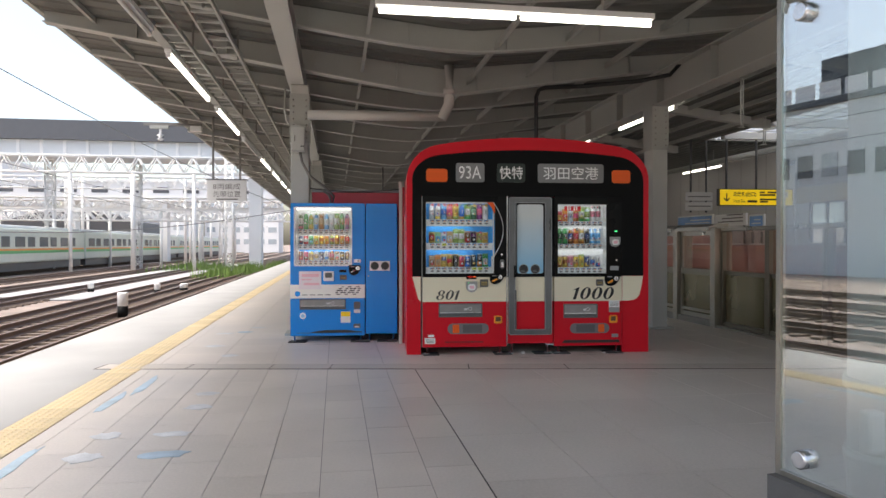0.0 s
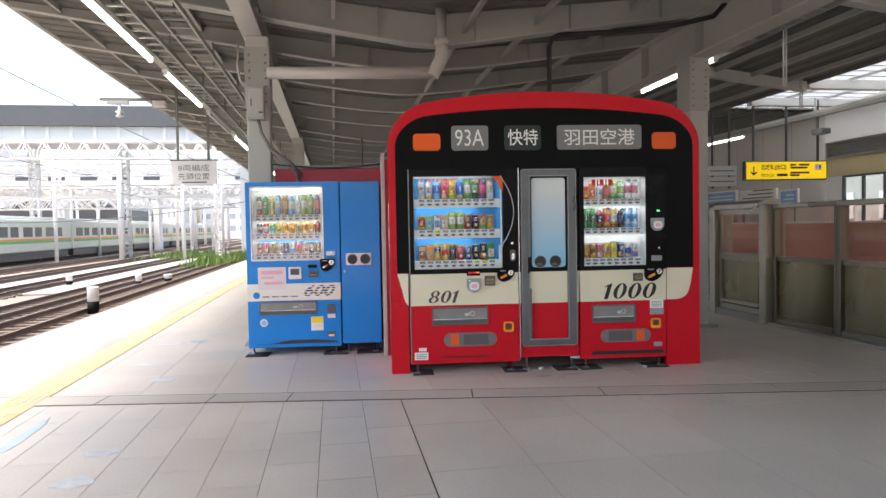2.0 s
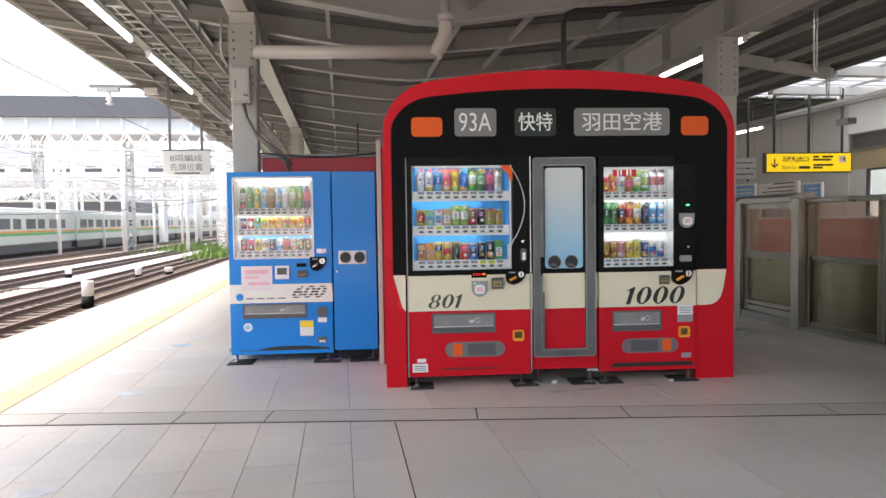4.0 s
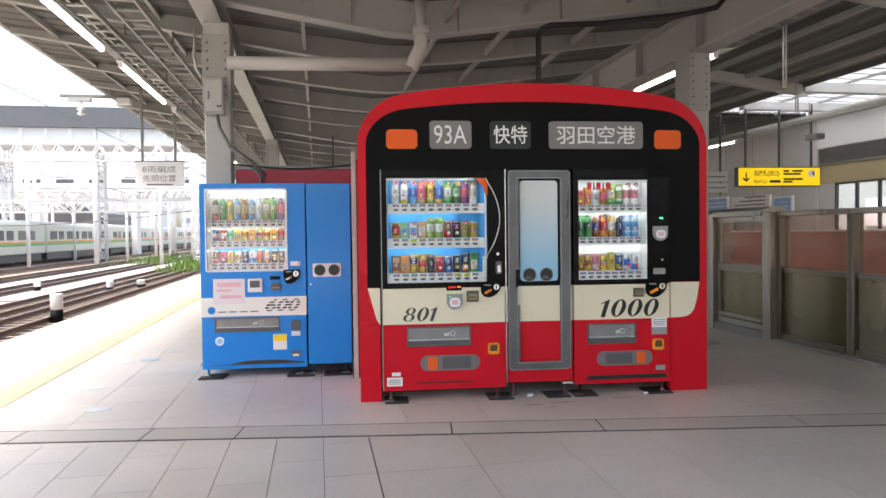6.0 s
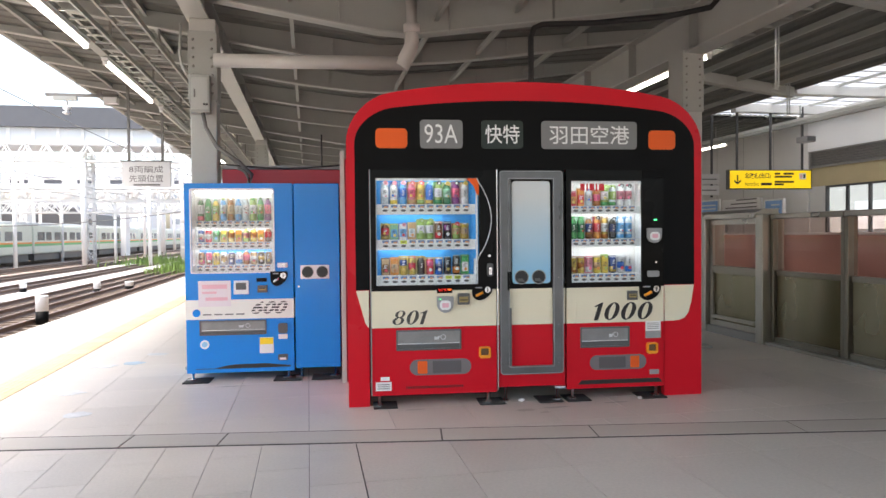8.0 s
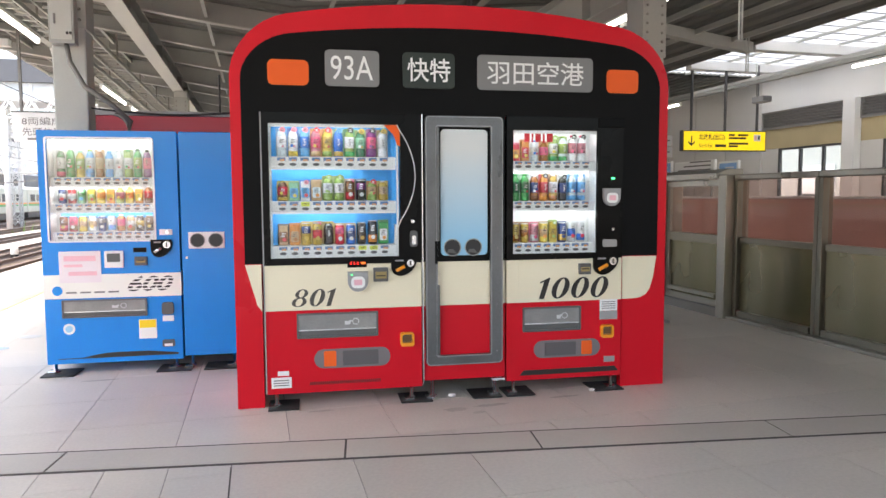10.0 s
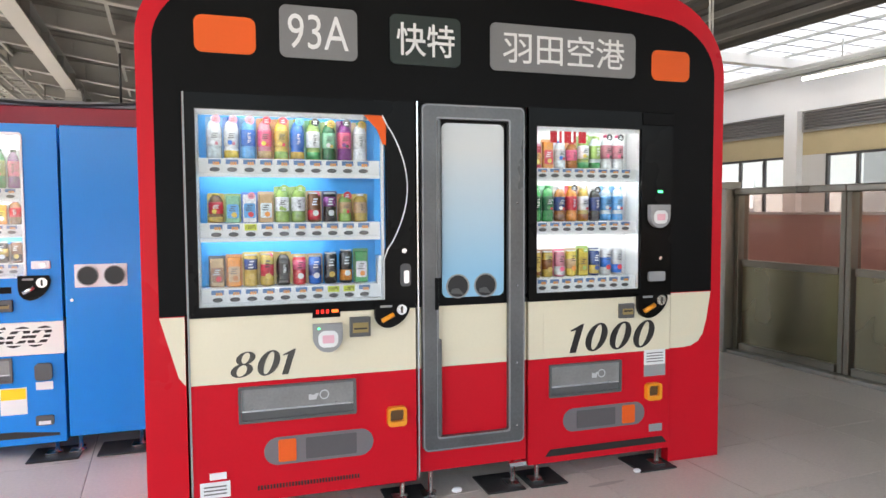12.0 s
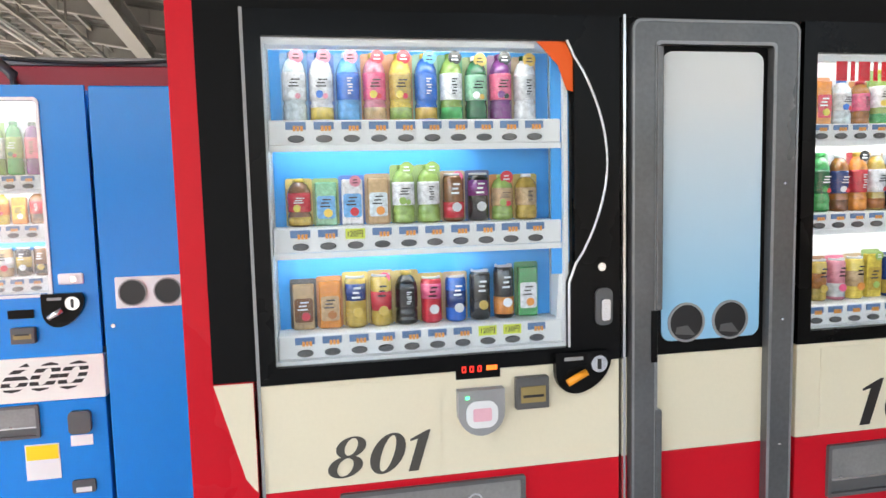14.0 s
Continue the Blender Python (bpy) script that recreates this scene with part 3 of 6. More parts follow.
def door_panel(v0, v1):
    t = thing("screen_door", (PU, v0, 0), "stainless steel sliding screen door beside its thick post", "screen door", "platform screens", base=PF)
    part("jamb", box(PU - 0.16, PU + 0.14, v0, v0 + 0.13, 0.0, 1.56, 0.01), M["psd_metal"], t)
    part("cap", prism([(PU - 0.17, 1.52), (PU - 0.17, 1.58), (PU - 0.02, 1.63), (PU + 0.16, 1.63), (PU + 0.16, 1.52)], v0 + 0.131, v1), M["psd_metal"], t)
    part("leaf_frame", ring_yz(v0 + 0.14, v1, 0.1, 1.51, 0.065, PU - 0.09, PU - 0.03), M["psd_metal"], t)
    part("middle_rail", box(PU - 0.095, PU - 0.02, v0 + 0.206, v1 - 0.066, 0.80, 0.90, 0.004), M["psd_dark"], t)
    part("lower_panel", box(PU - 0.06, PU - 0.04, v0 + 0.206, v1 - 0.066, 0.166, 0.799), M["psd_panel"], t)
    part("kick_rail", box(PU - 0.12, PU - 0.061, v0 + 0.21, v1 - 0.07, 0.2, 0.24, 0.004), M["psd_metal"], t)
    gl = part("glass", box(PU - 0.055, PU - 0.045, v0 + 0.206, v1 - 0.066, 0.901, 1.444), M["pane_tint"], t)
    gl.visible_shadow = False
    part("sill", box(PU - 0.14, PU + 0.1, v0 + 0.131, v1, 0.0, 0.099), M["steel_dark"], t)
    return t


for k in range(18):
    screen_panel(2.17 - 1.14 * (k + 1), 2.17 - 1.14 * k)
door_panel(2.17, 3.35)
door_panel(3.36, 4.6)
door_panel(4.61, 5.9)
for k in range(14):
    screen_panel(5.92 + 1.25 * k, 7.17 + 1.25 * k)

# far platform across the inner track
solo("far_platform", box(9.6, 13.6, -13, 45, -1.3, -0.02), M["concrete"], "grey concrete platform across the inner track", "platform", kind="structure", base=PF)
t = thing("parapet", (9.8, -13, 0), "dusky red parapet wall with a white cap", "parapet", kind="structure", base=PF)
part("face", box(9.78, 9.92, -13, 45, -0.019, 1.28), M["pink_wall"], t)
part("cap", box(9.75, 9.95, -13, 45, 1.281, 1.32, 0.008), M["wall_white"], t)
t = thing("parapet", (10.3, 13.5, 0), "dusky red partition panel", "parapet", kind="structure", base=PF)
part("face", box(10.3, 12.6, 13.4, 13.5, 0, 1.7), M["pink_wall"], t)

WU = 13.5
BAY, SILL, HEAD, LOUV0, LOUV1, TOP = 2.95, 1.0, 2.5, 2.98, 3.42, 4.25
bays = [10.75 - BAY * (k + 1) for k in range(8)]
w = thing("wall_far", (WU, 0, 0), "pale grey station wall with pilasters, louvres and windows", "wall", kind="structure", base=PF)
part("lower_wall", box(WU, WU + 0.2, -13, 10.75, 0, SILL), M["wall"], w)
part("upper_wall", box(WU, WU + 0.2, -13, 10.75, LOUV1 + 0.002, TOP), M["wall_white"], w)
part("end_wall", box(WU, WU + 0.2, 10.752, 45, 0, TOP), M["wall"], w)
for k in range(7):
    part("seam", box(WU - 0.004, WU - 0.001, 12.1 + 1.35 * k, 12.115 + 1.35 * k, 0, TOP), M["louvre"], w)
for v in bays:
    part("pilaster", box(WU - 0.12, WU + 0.2, v, v + 0.32, SILL + 0.002, LOUV1), M["wall_white"], w)
    a, b = v + 0.322, v + BAY - 0.002
    part("blind_panel", box(WU + 0.06, WU + 0.16, a, b, HEAD, LOUV0), M["beige"], w)
    lv = part("louvre", ring_yz(a, b, LOUV0 + 0.002, LOUV1 - 0.002, 0.03, WU + 0.02, WU + 0.16), M["louvre"], w)
    for i in range(6):
        z = LOUV0 + 0.05 + i * 0.062
        bm = bmesh.new()
        q = [(WU + 0.03, z), (WU + 0.12, z + 0.05), (WU + 0.12, z + 0.058), (WU + 0.03, z + 0.008)]
        f = bm.faces.new([bm.verts.new((x, a + 0.031, zz)) for x, zz in q])
        gg = bmesh.ops.extrude_face_region(bm, geom=[f])
        bmesh.ops.translate(bm, verts=[e for e in gg["geom"] if isinstance(e, bmesh.types.BMVert)], vec=(0, b - a - 0.062, 0))
        part("slat", bm, M["louvre"], lv)
    part("blank", box(WU + 0.06, WU + 0.16, b - 0.55, b, SILL + 0.002, HEAD - 0.002), M["wall"], w)
    win = part("window_frame", ring_yz(a, b - 0.552, SILL + 0.002, HEAD - 0.002, 0.05, WU + 0.06, WU + 0.14), M["dark_frame"], w)
    for i in (1, 2):
        vv = a + (b - 0.552 - a) * i / 3
        part("mullion", box(WU + 0.065, WU + 0.135, vv - 0.03, vv + 0.03, SILL + 0.053, HEAD - 0.053), M["dark_frame"], win)
    gl = part("pane", box(WU + 0.1, WU + 0.106, a + 0.051, b - 0.603, SILL + 0.053, HEAD - 0.053), M["pane"], win)
    gl.visible_shadow = False
part("back_strip", box(WU + 0.17, WU + 0.2, -13, 10.75, HEAD, LOUV1), M["louvre"], w)

# roof over the inner track, with a long glazed strip
SK0, SK1, FR = 10.25, 13.2, 4.25


def inner_z(u):
    return FR + 0.12 * max(0.0, SK0 - u)


def flat_deck(name, u0, u1, v0, v1, label):
    bm = bmesh.new()
    u, rows = u0, []
    prof = [(0.0, 0.0), (0.12, 0.0), (0.14, 0.05), (0.24, 0.05), (0.26, 0.0)]
    while u < u1 - 0.28:
        rows += [(u + a, b) for a, b in prof]
        u += 0.28
    rows.append((u1, 0))
    va = [bm.verts.new((x, v0, inner_z(x) + z)) for x, z in rows]
    vb = [bm.verts.new((x, v1, inner_z(x) + z)) for x, z in rows]
    for i in range(len(rows) - 1):
        bm.faces.new((va[i], va[i + 1], vb[i + 1], vb[i]))
    solo(name, bm, M["deck"], label, "ceiling", kind="structure", base=PF)
    solo("roof_slab", prism([(u0, inner_z(u0) + 0.08), (u1, inner_z(u1) + 0.08), (u1, inner_z(u1) + 0.2), (u0, inner_z(u0) + 0.2)], v0, v1), M["deck"], "dull grey roof slab above the ceiling sheet", "roof", kind="structure", base=PF)


flat_deck("ceiling_inner", 7.45, SK0, -7, 45, "dark grey corrugated ceiling over the inner track")
flat_deck("ceiling_end", SK0 + 0.01, WU, 10.8, 45, "dark grey corrugated ceiling beyond the glazed strip")
solo("ceiling_rim", box(SK1, WU, -13, 10.79, FR, FR + 0.2), M["wall_white"], "white roof edge strip beside the glazing", "ceiling", kind="structure", base=PF)
t = thing("skylight", (SK0, -13, FR), "ribbed translucent skylight strip with white beams", "skylight", kind="structure", base=PF)
milk = bpy.data.materials.new("milky_sheet")
milk.use_nodes = True
nt = milk.node_tree
tl, df, mx = nt.nodes.new("ShaderNodeBsdfTranslucent"), nt.nodes.new("ShaderNodeBsdfTransparent"), nt.nodes.new("ShaderNodeMixShader")
tl.inputs["Color"].default_value, df.inputs["Color"].default_value = (0.33, 0.35, 0.37, 1), (0.29, 0.30, 0.315, 1)
mx.inputs[0].default_value = 0.12
nt.links.new(tl.outputs[0], mx.inputs[1]), nt.links.new(df.outputs[0], mx.inputs[2]), nt.links.new(mx.outputs[0], nt.nodes["Material Output"].inputs["Surface"])
v = -13.0
while v < 10.7:
    v2 = min(v + 1.2, 10.78)
    bm = bmesh.new()
    pts = [(SK0 + (SK1 - SK0) * i / 40, FR + 0.12 + (0.02 if i % 2 else -0.02)) for i in range(41)]
    a = [bm.verts.new((x, v, z)) for x, z in pts]
    b = [bm.verts.new((x, v2 - 0.01, z)) for x, z in pts]
    for i in range(40):
        bm.faces.new((a[i], a[i + 1], b[i + 1], b[i]))
    part("sheet", bm, milk, t)
    v += 1.2
for v in (-10.5, -6.1, -1.7, 2.7, 7.1, 9.1):
    part("beam", box(SK0, SK1, v, v + 0.2, FR - 0.14, FR + 0.05, 0.008), M["wall_white"], t)
for u in (11.2, 12.2):
    part("rail", box(u, u + 0.035, -13, 10.7, FR + 0.03, FR + 0.08), M["steel"], t)
bm = bmesh.new()
for k in range(54):
    box(SK0, SK1, -12.9 + 0.44 * k, -12.88 + 0.44 * k, FR + 0.081, FR + 0.094, bm=bm)
part("rib", bm, M["steel_dark"], t, "thin dark ribs across the sheets")
part("edge_rail", box(SK0 - 0.05, SK0 - 0.003, -13, 10.7, FR - 0.06, FR - 0.004), M["steel_dark"], t)
# beams and purlins under the dark ceiling
for v in (-6.1, -1.7, 2.7, 7.1, 11.5, 15.9, 20.3, 24.7):
    solo("ceiling_beam", prism([(7.46, inner_z(7.46) - 0.2), (SK0 - 0.055, FR - 0.2), (SK0 - 0.055, FR - 0.004), (7.46, inner_z(7.46) - 0.004)], v, v + 0.18), M["steel_light"], "grey steel beam under the dark ceiling", "beam", "inner ceiling beams", "structure", base=PF)
for u in (8.1, 8.9, 9.7):
    solo("purlin", box(u, u + 0.06, -13, 45, inner_z(u) - 0.1, inner_z(u) - 0.01), M["steel"], "thin grey steel purlin under the dark ceiling", "purlin", "inner ceiling purlins", "structure", base=PF)
# hung lamp rail of the far platform
t = thing("lamp_rail", (11.7, -13, 3.75), "grey steel rail hung on rods, carrying tube lamps", "lamp rail", base=PF)
part("rail", box(11.64, 11.76, -13, 30, 3.79, 3.86), M["steel"], t)
part("rail", box(11.5, 11.54, -13, 30, 3.84, 3.90), M["steel_light"], t)
for k in range(9):
    part("rod", box(11.69, 11.71, -11 + 3.3 * k, -10.98 + 3.3 * k, 3.861, FR), M["steel"], t)
for v0 in (-3.5, 3.9, 11.6, 15.5):
    batten(11.7, v0, v0 + 2.4, 3.7)


# ---- signs ----
def hang(t, x, y, z0, z1, material):
    part("rod", box(x - 0.022, x + 0.022, y - 0.02, y + 0.02, z0, z1), material, t)


t = thing("hanging_sign", (10.4, 18.0, 2.34), "yellow hanging exit sign with black lettering", "hanging sign")
part("case", box(9.38, 11.47, 17.98, 18.1, 2.33, 2.79, 0.012), M["dark_frame"], t)
part("face", box(9.42, 11.43, 17.968, 17.979, 2.355, 2.765), M["yellow_lit"], t, "back-lit yellow face")
for x in (9.62, 10.45, 11.25):
    hang(t, x, 18.03, 2.791, 4.26, M["dark_frame"])
part("arrow", prism([(9.585, 2.66), (9.615, 2.66), (9.615, 2.5), (9.68, 2.55), (9.68, 2.51), (9.6, 2.44), (9.52, 2.51), (9.52, 2.55), (9.585, 2.5)], 17.964, 17.967), M["ink"], t)
words("lettering", "北改札(出口)", 9.78, 10.42, 2.56, 2.71, 17.966, M["ink"], t, bold=0.02)
words("lettering", "North Exit", 9.79, 10.12, 2.41, 2.5, 17.966, M["ink"], t)
part("bar", box(10.18, 10.45, 17.965, 17.967, 2.42, 2.48), M["ink"], t)
for x0, x1, z in ((10.52, 10.66, 2.67), (10.74, 11.0, 2.67), (10.52, 10.95, 2.6), (10.52, 11.0, 2.48), (10.52, 10.75, 2.42)):
    part("bar", box(x0, x1, 17.965, 17.967, z, z + 0.045), M["ink"], t)
part("pictogram", box(11.14, 11.31, 17.965, 17.967, 2.56, 2.71), M["white"], t)
part("bar", box(11.16, 11.21, 17.962, 17.9645, 2.59, 2.68), M["pink_print"], t)
part("bar", box(11.24, 11.29, 17.962, 17.9645, 2.59, 2.68), M["train_glass"], t)
t = thing("hanging_sign", (9.0, 19.0, 2.2), "two pale hanging notice boards", "hanging sign")
part("board", box(8.92, 9.72, 19.0, 19.04, 2.53, 2.77, 0.006), M["wall"], t)
part("board", box(8.92, 9.72, 19.0, 19.04, 2.25, 2.49, 0.006), M["wall"], t)
for x in (9.1, 9.55):
    hang(t, x, 19.06, 2.2, 4.26, M["dark_frame"])
for z in (2.63, 2.36):
    part("bar", box(9.0, 9.65, 18.99, 18.999, z, z + 0.03), M["ink_grey"], t)

t = thing("hanging_sign", (-3.25, 17.0, 2.33), "white hanging board with grey lettering on stopping place", "hanging sign")
part("board", box(-3.72, -2.80, 17.0, 17.05, 2.33, 2.83, 0.006), M["white"], t)
part("top_edge", box(-3.74, -2.78, 16.99, 17.06, 2.831, 2.85), M["dark_frame"], t)
hang(t, -3.58, 17.02, 2.851, 4.38, M["steel_dark"])
hang(t, -2.95, 17.02, 2.851, 4.38, M["steel_dark"])
words("lettering", "8両編成", -3.58, -2.94, 2.61, 2.75, 16.996, M["ink_grey"], t)
words("lettering", "先頭位置", -3.58, -2.94, 2.43, 2.57, 16.996, M["ink_grey"], t)
part("bar", box(-3.5, -3.0, 16.994, 16.999, 2.36, 2.39), M["ink_grey"], t)

# posters on the far parapet
for v, wd, z0, z1, key in ((10.3, 2.0, 1.72, 2.16, "blue"), (8.7, 1.45, 1.80, 2.12, "white"), (7.95, 0.62, 1.63, 2.06, "blue")):
    t = thing("poster_board", (10.6, v, 0), "blue printed poster board above the red parapet" if key == "blue" else "white printed notice board above the red parapet", "poster board", "far poster boards", base=PF)
    part("frame", box(10.6, 10.66, v, v + wd, z0, z1, 0.006), M["white_paint"], t)
    pr = part("print", box(10.592, 10.599, v + 0.04, v + wd - 0.04, z0 + 0.04, z1 - 0.04), M["poster_blue"] if key == "blue" else M["wall_white"], t)
    for k in range(3):
        part("bar", box(10.586, 10.5915, v + 0.12, v + wd * (0.9 - 0.15 * k), z0 + 0.1 + 0.09 * k, z0 + 0.13 + 0.09 * k), M["wall_white"] if key == "blue" else M["ink_grey"], pr)
    part("stand", box(10.61, 10.65, v + 0.1, v + 0.14, -0.02, z0 - 0.001), M["steel_dark"], t)
    part("stand", box(10.61, 10.65, v + wd - 0.14, v + wd - 0.1, -0.02, z0 - 0.001), M["steel_dark"], t)

# slim hanger rods under the inner roof
for u, v, z0 in ((7.67, 4.31, 3.52), (9.9, 6.9, 3.62)):
    t = thing("hanger_rod", (u, v, z0), "slim pale hanger bracket under the inner roof", "hanger rod", "inner roof hangers", base=PF)
    for du in (-0.025, 0.025):
        part("rod", box(u + du - 0.008, u + du + 0.008, v - 0.01, v + 0.01, z0 + 0.012, inner_z(u) + 0.01), M["steel_light"], t)
    part("foot", box(u - 0.09, u + 0.05, v - 0.02, v + 0.02, z0, z0 + 0.0118), M["steel_light"], t)
# small loudspeaker under the lamp rail
t = thing("loudspeaker", (11.85, 8.7, 3.35), "small grey box loudspeaker hung under the lamp rail", "loudspeaker", base=PF)
part("case", box(11.7, 11.95, 8.6, 8.95, 3.38, 3.52, 0.02), M["grey_mid"], t)
part("grille", box(11.72, 11.93, 8.585, 8.599, 3.40, 3.50), M["grey_dark"], t)
part("stem", box(11.69, 11.71, 8.75, 8.78, 3.5, 3.8), M["steel_dark"], t)


# ---- the red train-front housing ----
CX = 2.28


def arch(half, top, crown, corner, start, z_low, n=40):
    """Left to right outline of the rounded top."""
    pts = []
    for i in range(n + 1):
        s = -math.cos(math.pi * i / n)
        r = abs(s)
        q = max(0.0, (r - start) / (1 - start))
        pts.append((CX + half * s, top - crown * r * r - corner * (1 - math.sqrt(max(0.0, 1 - q * q)))))
    return [(CX - half, z_low)] + pts + [(CX + half, z_low)]


outer = arch(1.46, 2.57, 0.17, 0.32, 0.76, 0.0)
inner = arch(1.395, 2.42, 0.11, 0.24, 0.78, 0.922)
OX0, OX1, OZ = 0.985, 3.415, 1.872
front = thing("train_front_housing", (CX, FY, 0), "red vending machine housing shaped like a train front", "housing")
part("front_panel", prism(outer + [(OX1, 0.0), (OX1, OZ), (OX0, OZ), (OX0, 0.0)], FY, FY + 0.06), M["red"], front, "glossy red arched panel")
part("black_panel", prism(inner + [(OX1 - 0.007, 0.922), (OX1 - 0.007, OZ - 0.005), (OX0 + 0.009, OZ - 0.005), (OX0 + 0.009, 0.922)], FY - 0.004, FY - 0.0005), M["black"], front, "matt black windscreen film")
part("cream_flash", prism([(0.885, 0.918), (OX0 - 0.001, 0.918), (OX0 - 0.001, 0.622), (0.978, 0.628), (0.955, 0.66)], FY - 0.004, FY - 0.0005), M["cream"], front, "cream stripe end")
part("cream_flash", prism([(OX1 + 0.001, 0.918), (3.672, 0.918), (3.648, 0.77), (3.625, 0.69), (3.595, 0.65), (3.55, 0.628), (3.50, 0.622), (OX1 + 0.001, 0.622)], FY - 0.004, FY - 0.0005), M["cream"], front, "cream stripe end")
shell_in = [(CX + (x - CX) * 0.972, z - (0.04 if z > 0.1 else 0)) for x, z in outer]
bm = bmesh.new()
strips = []
for pts in (outer, shell_in):
    for y in (FY + 0.061, FY + 0.92):
        strips.append([bm.verts.new((x, y, z)) for x, z in pts])
of, ob2, jf, jb = strips
for i in range(len(outer) - 1):
    for a, b in ((of, ob2), (ob2, jb), (jb, jf), (jf, of)):
        bm.faces.new((a[i], a[i + 1], b[i + 1], b[i]))
part("shell", bm, M["red"], front, "red curved roof and side sheet")
part("back_panel", prism(shell_in, FY + 0.88, FY + 0.919), M["red_dull"], front)
part("lamp_cover", prism(rounded(1.05, 1.30, 2.035, 2.19, 0.035), FY - 0.010, FY - 0.0045), M["orange"], front, "orange marker lamp film")
part("lamp_cover", prism(rounded(3.28, 3.51, 2.035, 2.19, 0.035), FY - 0.010, FY - 0.0045), M["orange"], front, "orange marker lamp film")
for x0, x1, key, text, tx0, tx1, tz0, tz1, bold in (
        (1.40, 1.74, "sign_grey", "93A", 1.435, 1.70, 2.075, 2.225, 0.0),
        (1.89, 2.23, "sign_green", "快特", 1.92, 2.20, 2.075, 2.225, 0.009),
        (2.38, 3.18, "sign_grey", "羽田空港", 2.445, 3.115, 2.075, 2.225, 0.006)):
    p = part("destination_plate", prism(rounded(x0, x1, 2.035, 2.26, 0.03), FY - 0.010, FY - 0.0045), M[key], front, "grey destination plate" if key == "sign_grey" else "dark green train type plate")
    words("lettering", text, tx0, tx1, tz0, tz1, FY - 0.0115, M["white"], p, bold=bold)

# red partition behind the blue machine
t = thing("red_partition", (0.2, 10.3, 0), "red sheet partition behind the blue machine", "partition")
part("sheet", box(-0.50, 0.815, 10.34, 10.40, 0, 2.05, 0.006), M["red_dull"], t)
part("top_trim", box(-0.50, 0.815, 10.33, 10.41, 2.051, 2.09, 0.006), M["grey_mid"], t)
part("end_trim", box(0.742, 0.785, 9.32, 9.338, 0, 2.12, 0.004), M["steel_light"], t, "pale metal end trim")
part("side_sheet", box(0.76, 0.815, 9.34, 10.33, 0, 2.05, 0.004), M["red_dull"], t)

t = thing("cable", (0.1, 10.32, 2.1), "thin dark cable draped along the red partition", "cable")
part("strand", tube([(-0.52 + 1.33 * k / 14, 10.318, 2.105 - 0.045 * math.sin(math.pi * k / 14)) for k in range(15)], 0.009, 6), M["cable"], t)
part("strand", tube(arc((-0.36, 10.32, 1.93), 0.13, -60, 80, 12), 0.016, 8), M["steel_dark"], t)
bm = tube([(0.52, 10.37, 2.09), (0.52, 10.37, 2.42)], 0.008, 6)
part("rod", bm, M["cable"], t)


# ---- drinks ----
def colour(name, rgb, rough=0.3):
    key = "drink_" + name
    if key not in M:
        M[key] = mat(key, rgb, rough, var=0.08, scale=30, fine=200)
    return M[key]


INKS = {
    "white": (0.78, 0.80, 0.83), "sky": (0.13, 0.42, 0.80), "blue": (0.03, 0.16, 0.60), "navy": (0.02, 0.05, 0.2), "red": (0.60, 0.03, 0.05),
    "pink": (0.62, 0.22, 0.29), "rose": (0.80, 0.12, 0.25), "yellow": (0.72, 0.55, 0.10), "gold": (0.55, 0.38, 0.08), "lime": (0.29, 0.44, 0.11),
    "green": (0.05, 0.35, 0.10), "dark_green": (0.02, 0.15, 0.06), "mint": (0.25, 0.55, 0.36), "orange": (0.70, 0.26, 0.05), "amber": (0.35, 0.12, 0.02),
    "brown": (0.20, 0.08, 0.03), "beige": (0.55, 0.37, 0.20), "black": (0.02, 0.02, 0.022), "purple": (0.22, 0.04, 0.22), "silver": (0.60, 0.61, 0.63), "clear": (0.62, 0.72, 0.78),
}


def ink_for(rgb):
    """Dark lettering on a pale ground, pale lettering on a dark one."""
    return colour("black", INKS["black"]) if sum(rgb) > 0.9 else colour("white", INKS["white"])


def script(x, y, z0, z1, w, rows, upright=True):
    """A short run of unreadable lettering as small bars."""
    bm = bmesh.new()
    step = (z1 - z0) / rows
    for k in range(rows):
        z = z0 + step * k
        if upright:
            box(x - w * 0.5, x + w * 0.5, y - 0.0012, y, z + step * 0.55, z + step * 0.78, bm=bm)
            box(x - w * (0.5 - 0.25 * (k % 2)), x + w * (0.15 + 0.3 * (k % 2)), y - 0.0012, y, z + step * 0.12, z + step * 0.32, bm=bm)
        else:
            box(x - w * (0.5 - 0.12 * (k % 3)), x + w * (0.5 - 0.1 * ((k + 1) % 3)), y - 0.0012, y, z + step * 0.2, z + step * 0.6, bm=bm)
    return bm


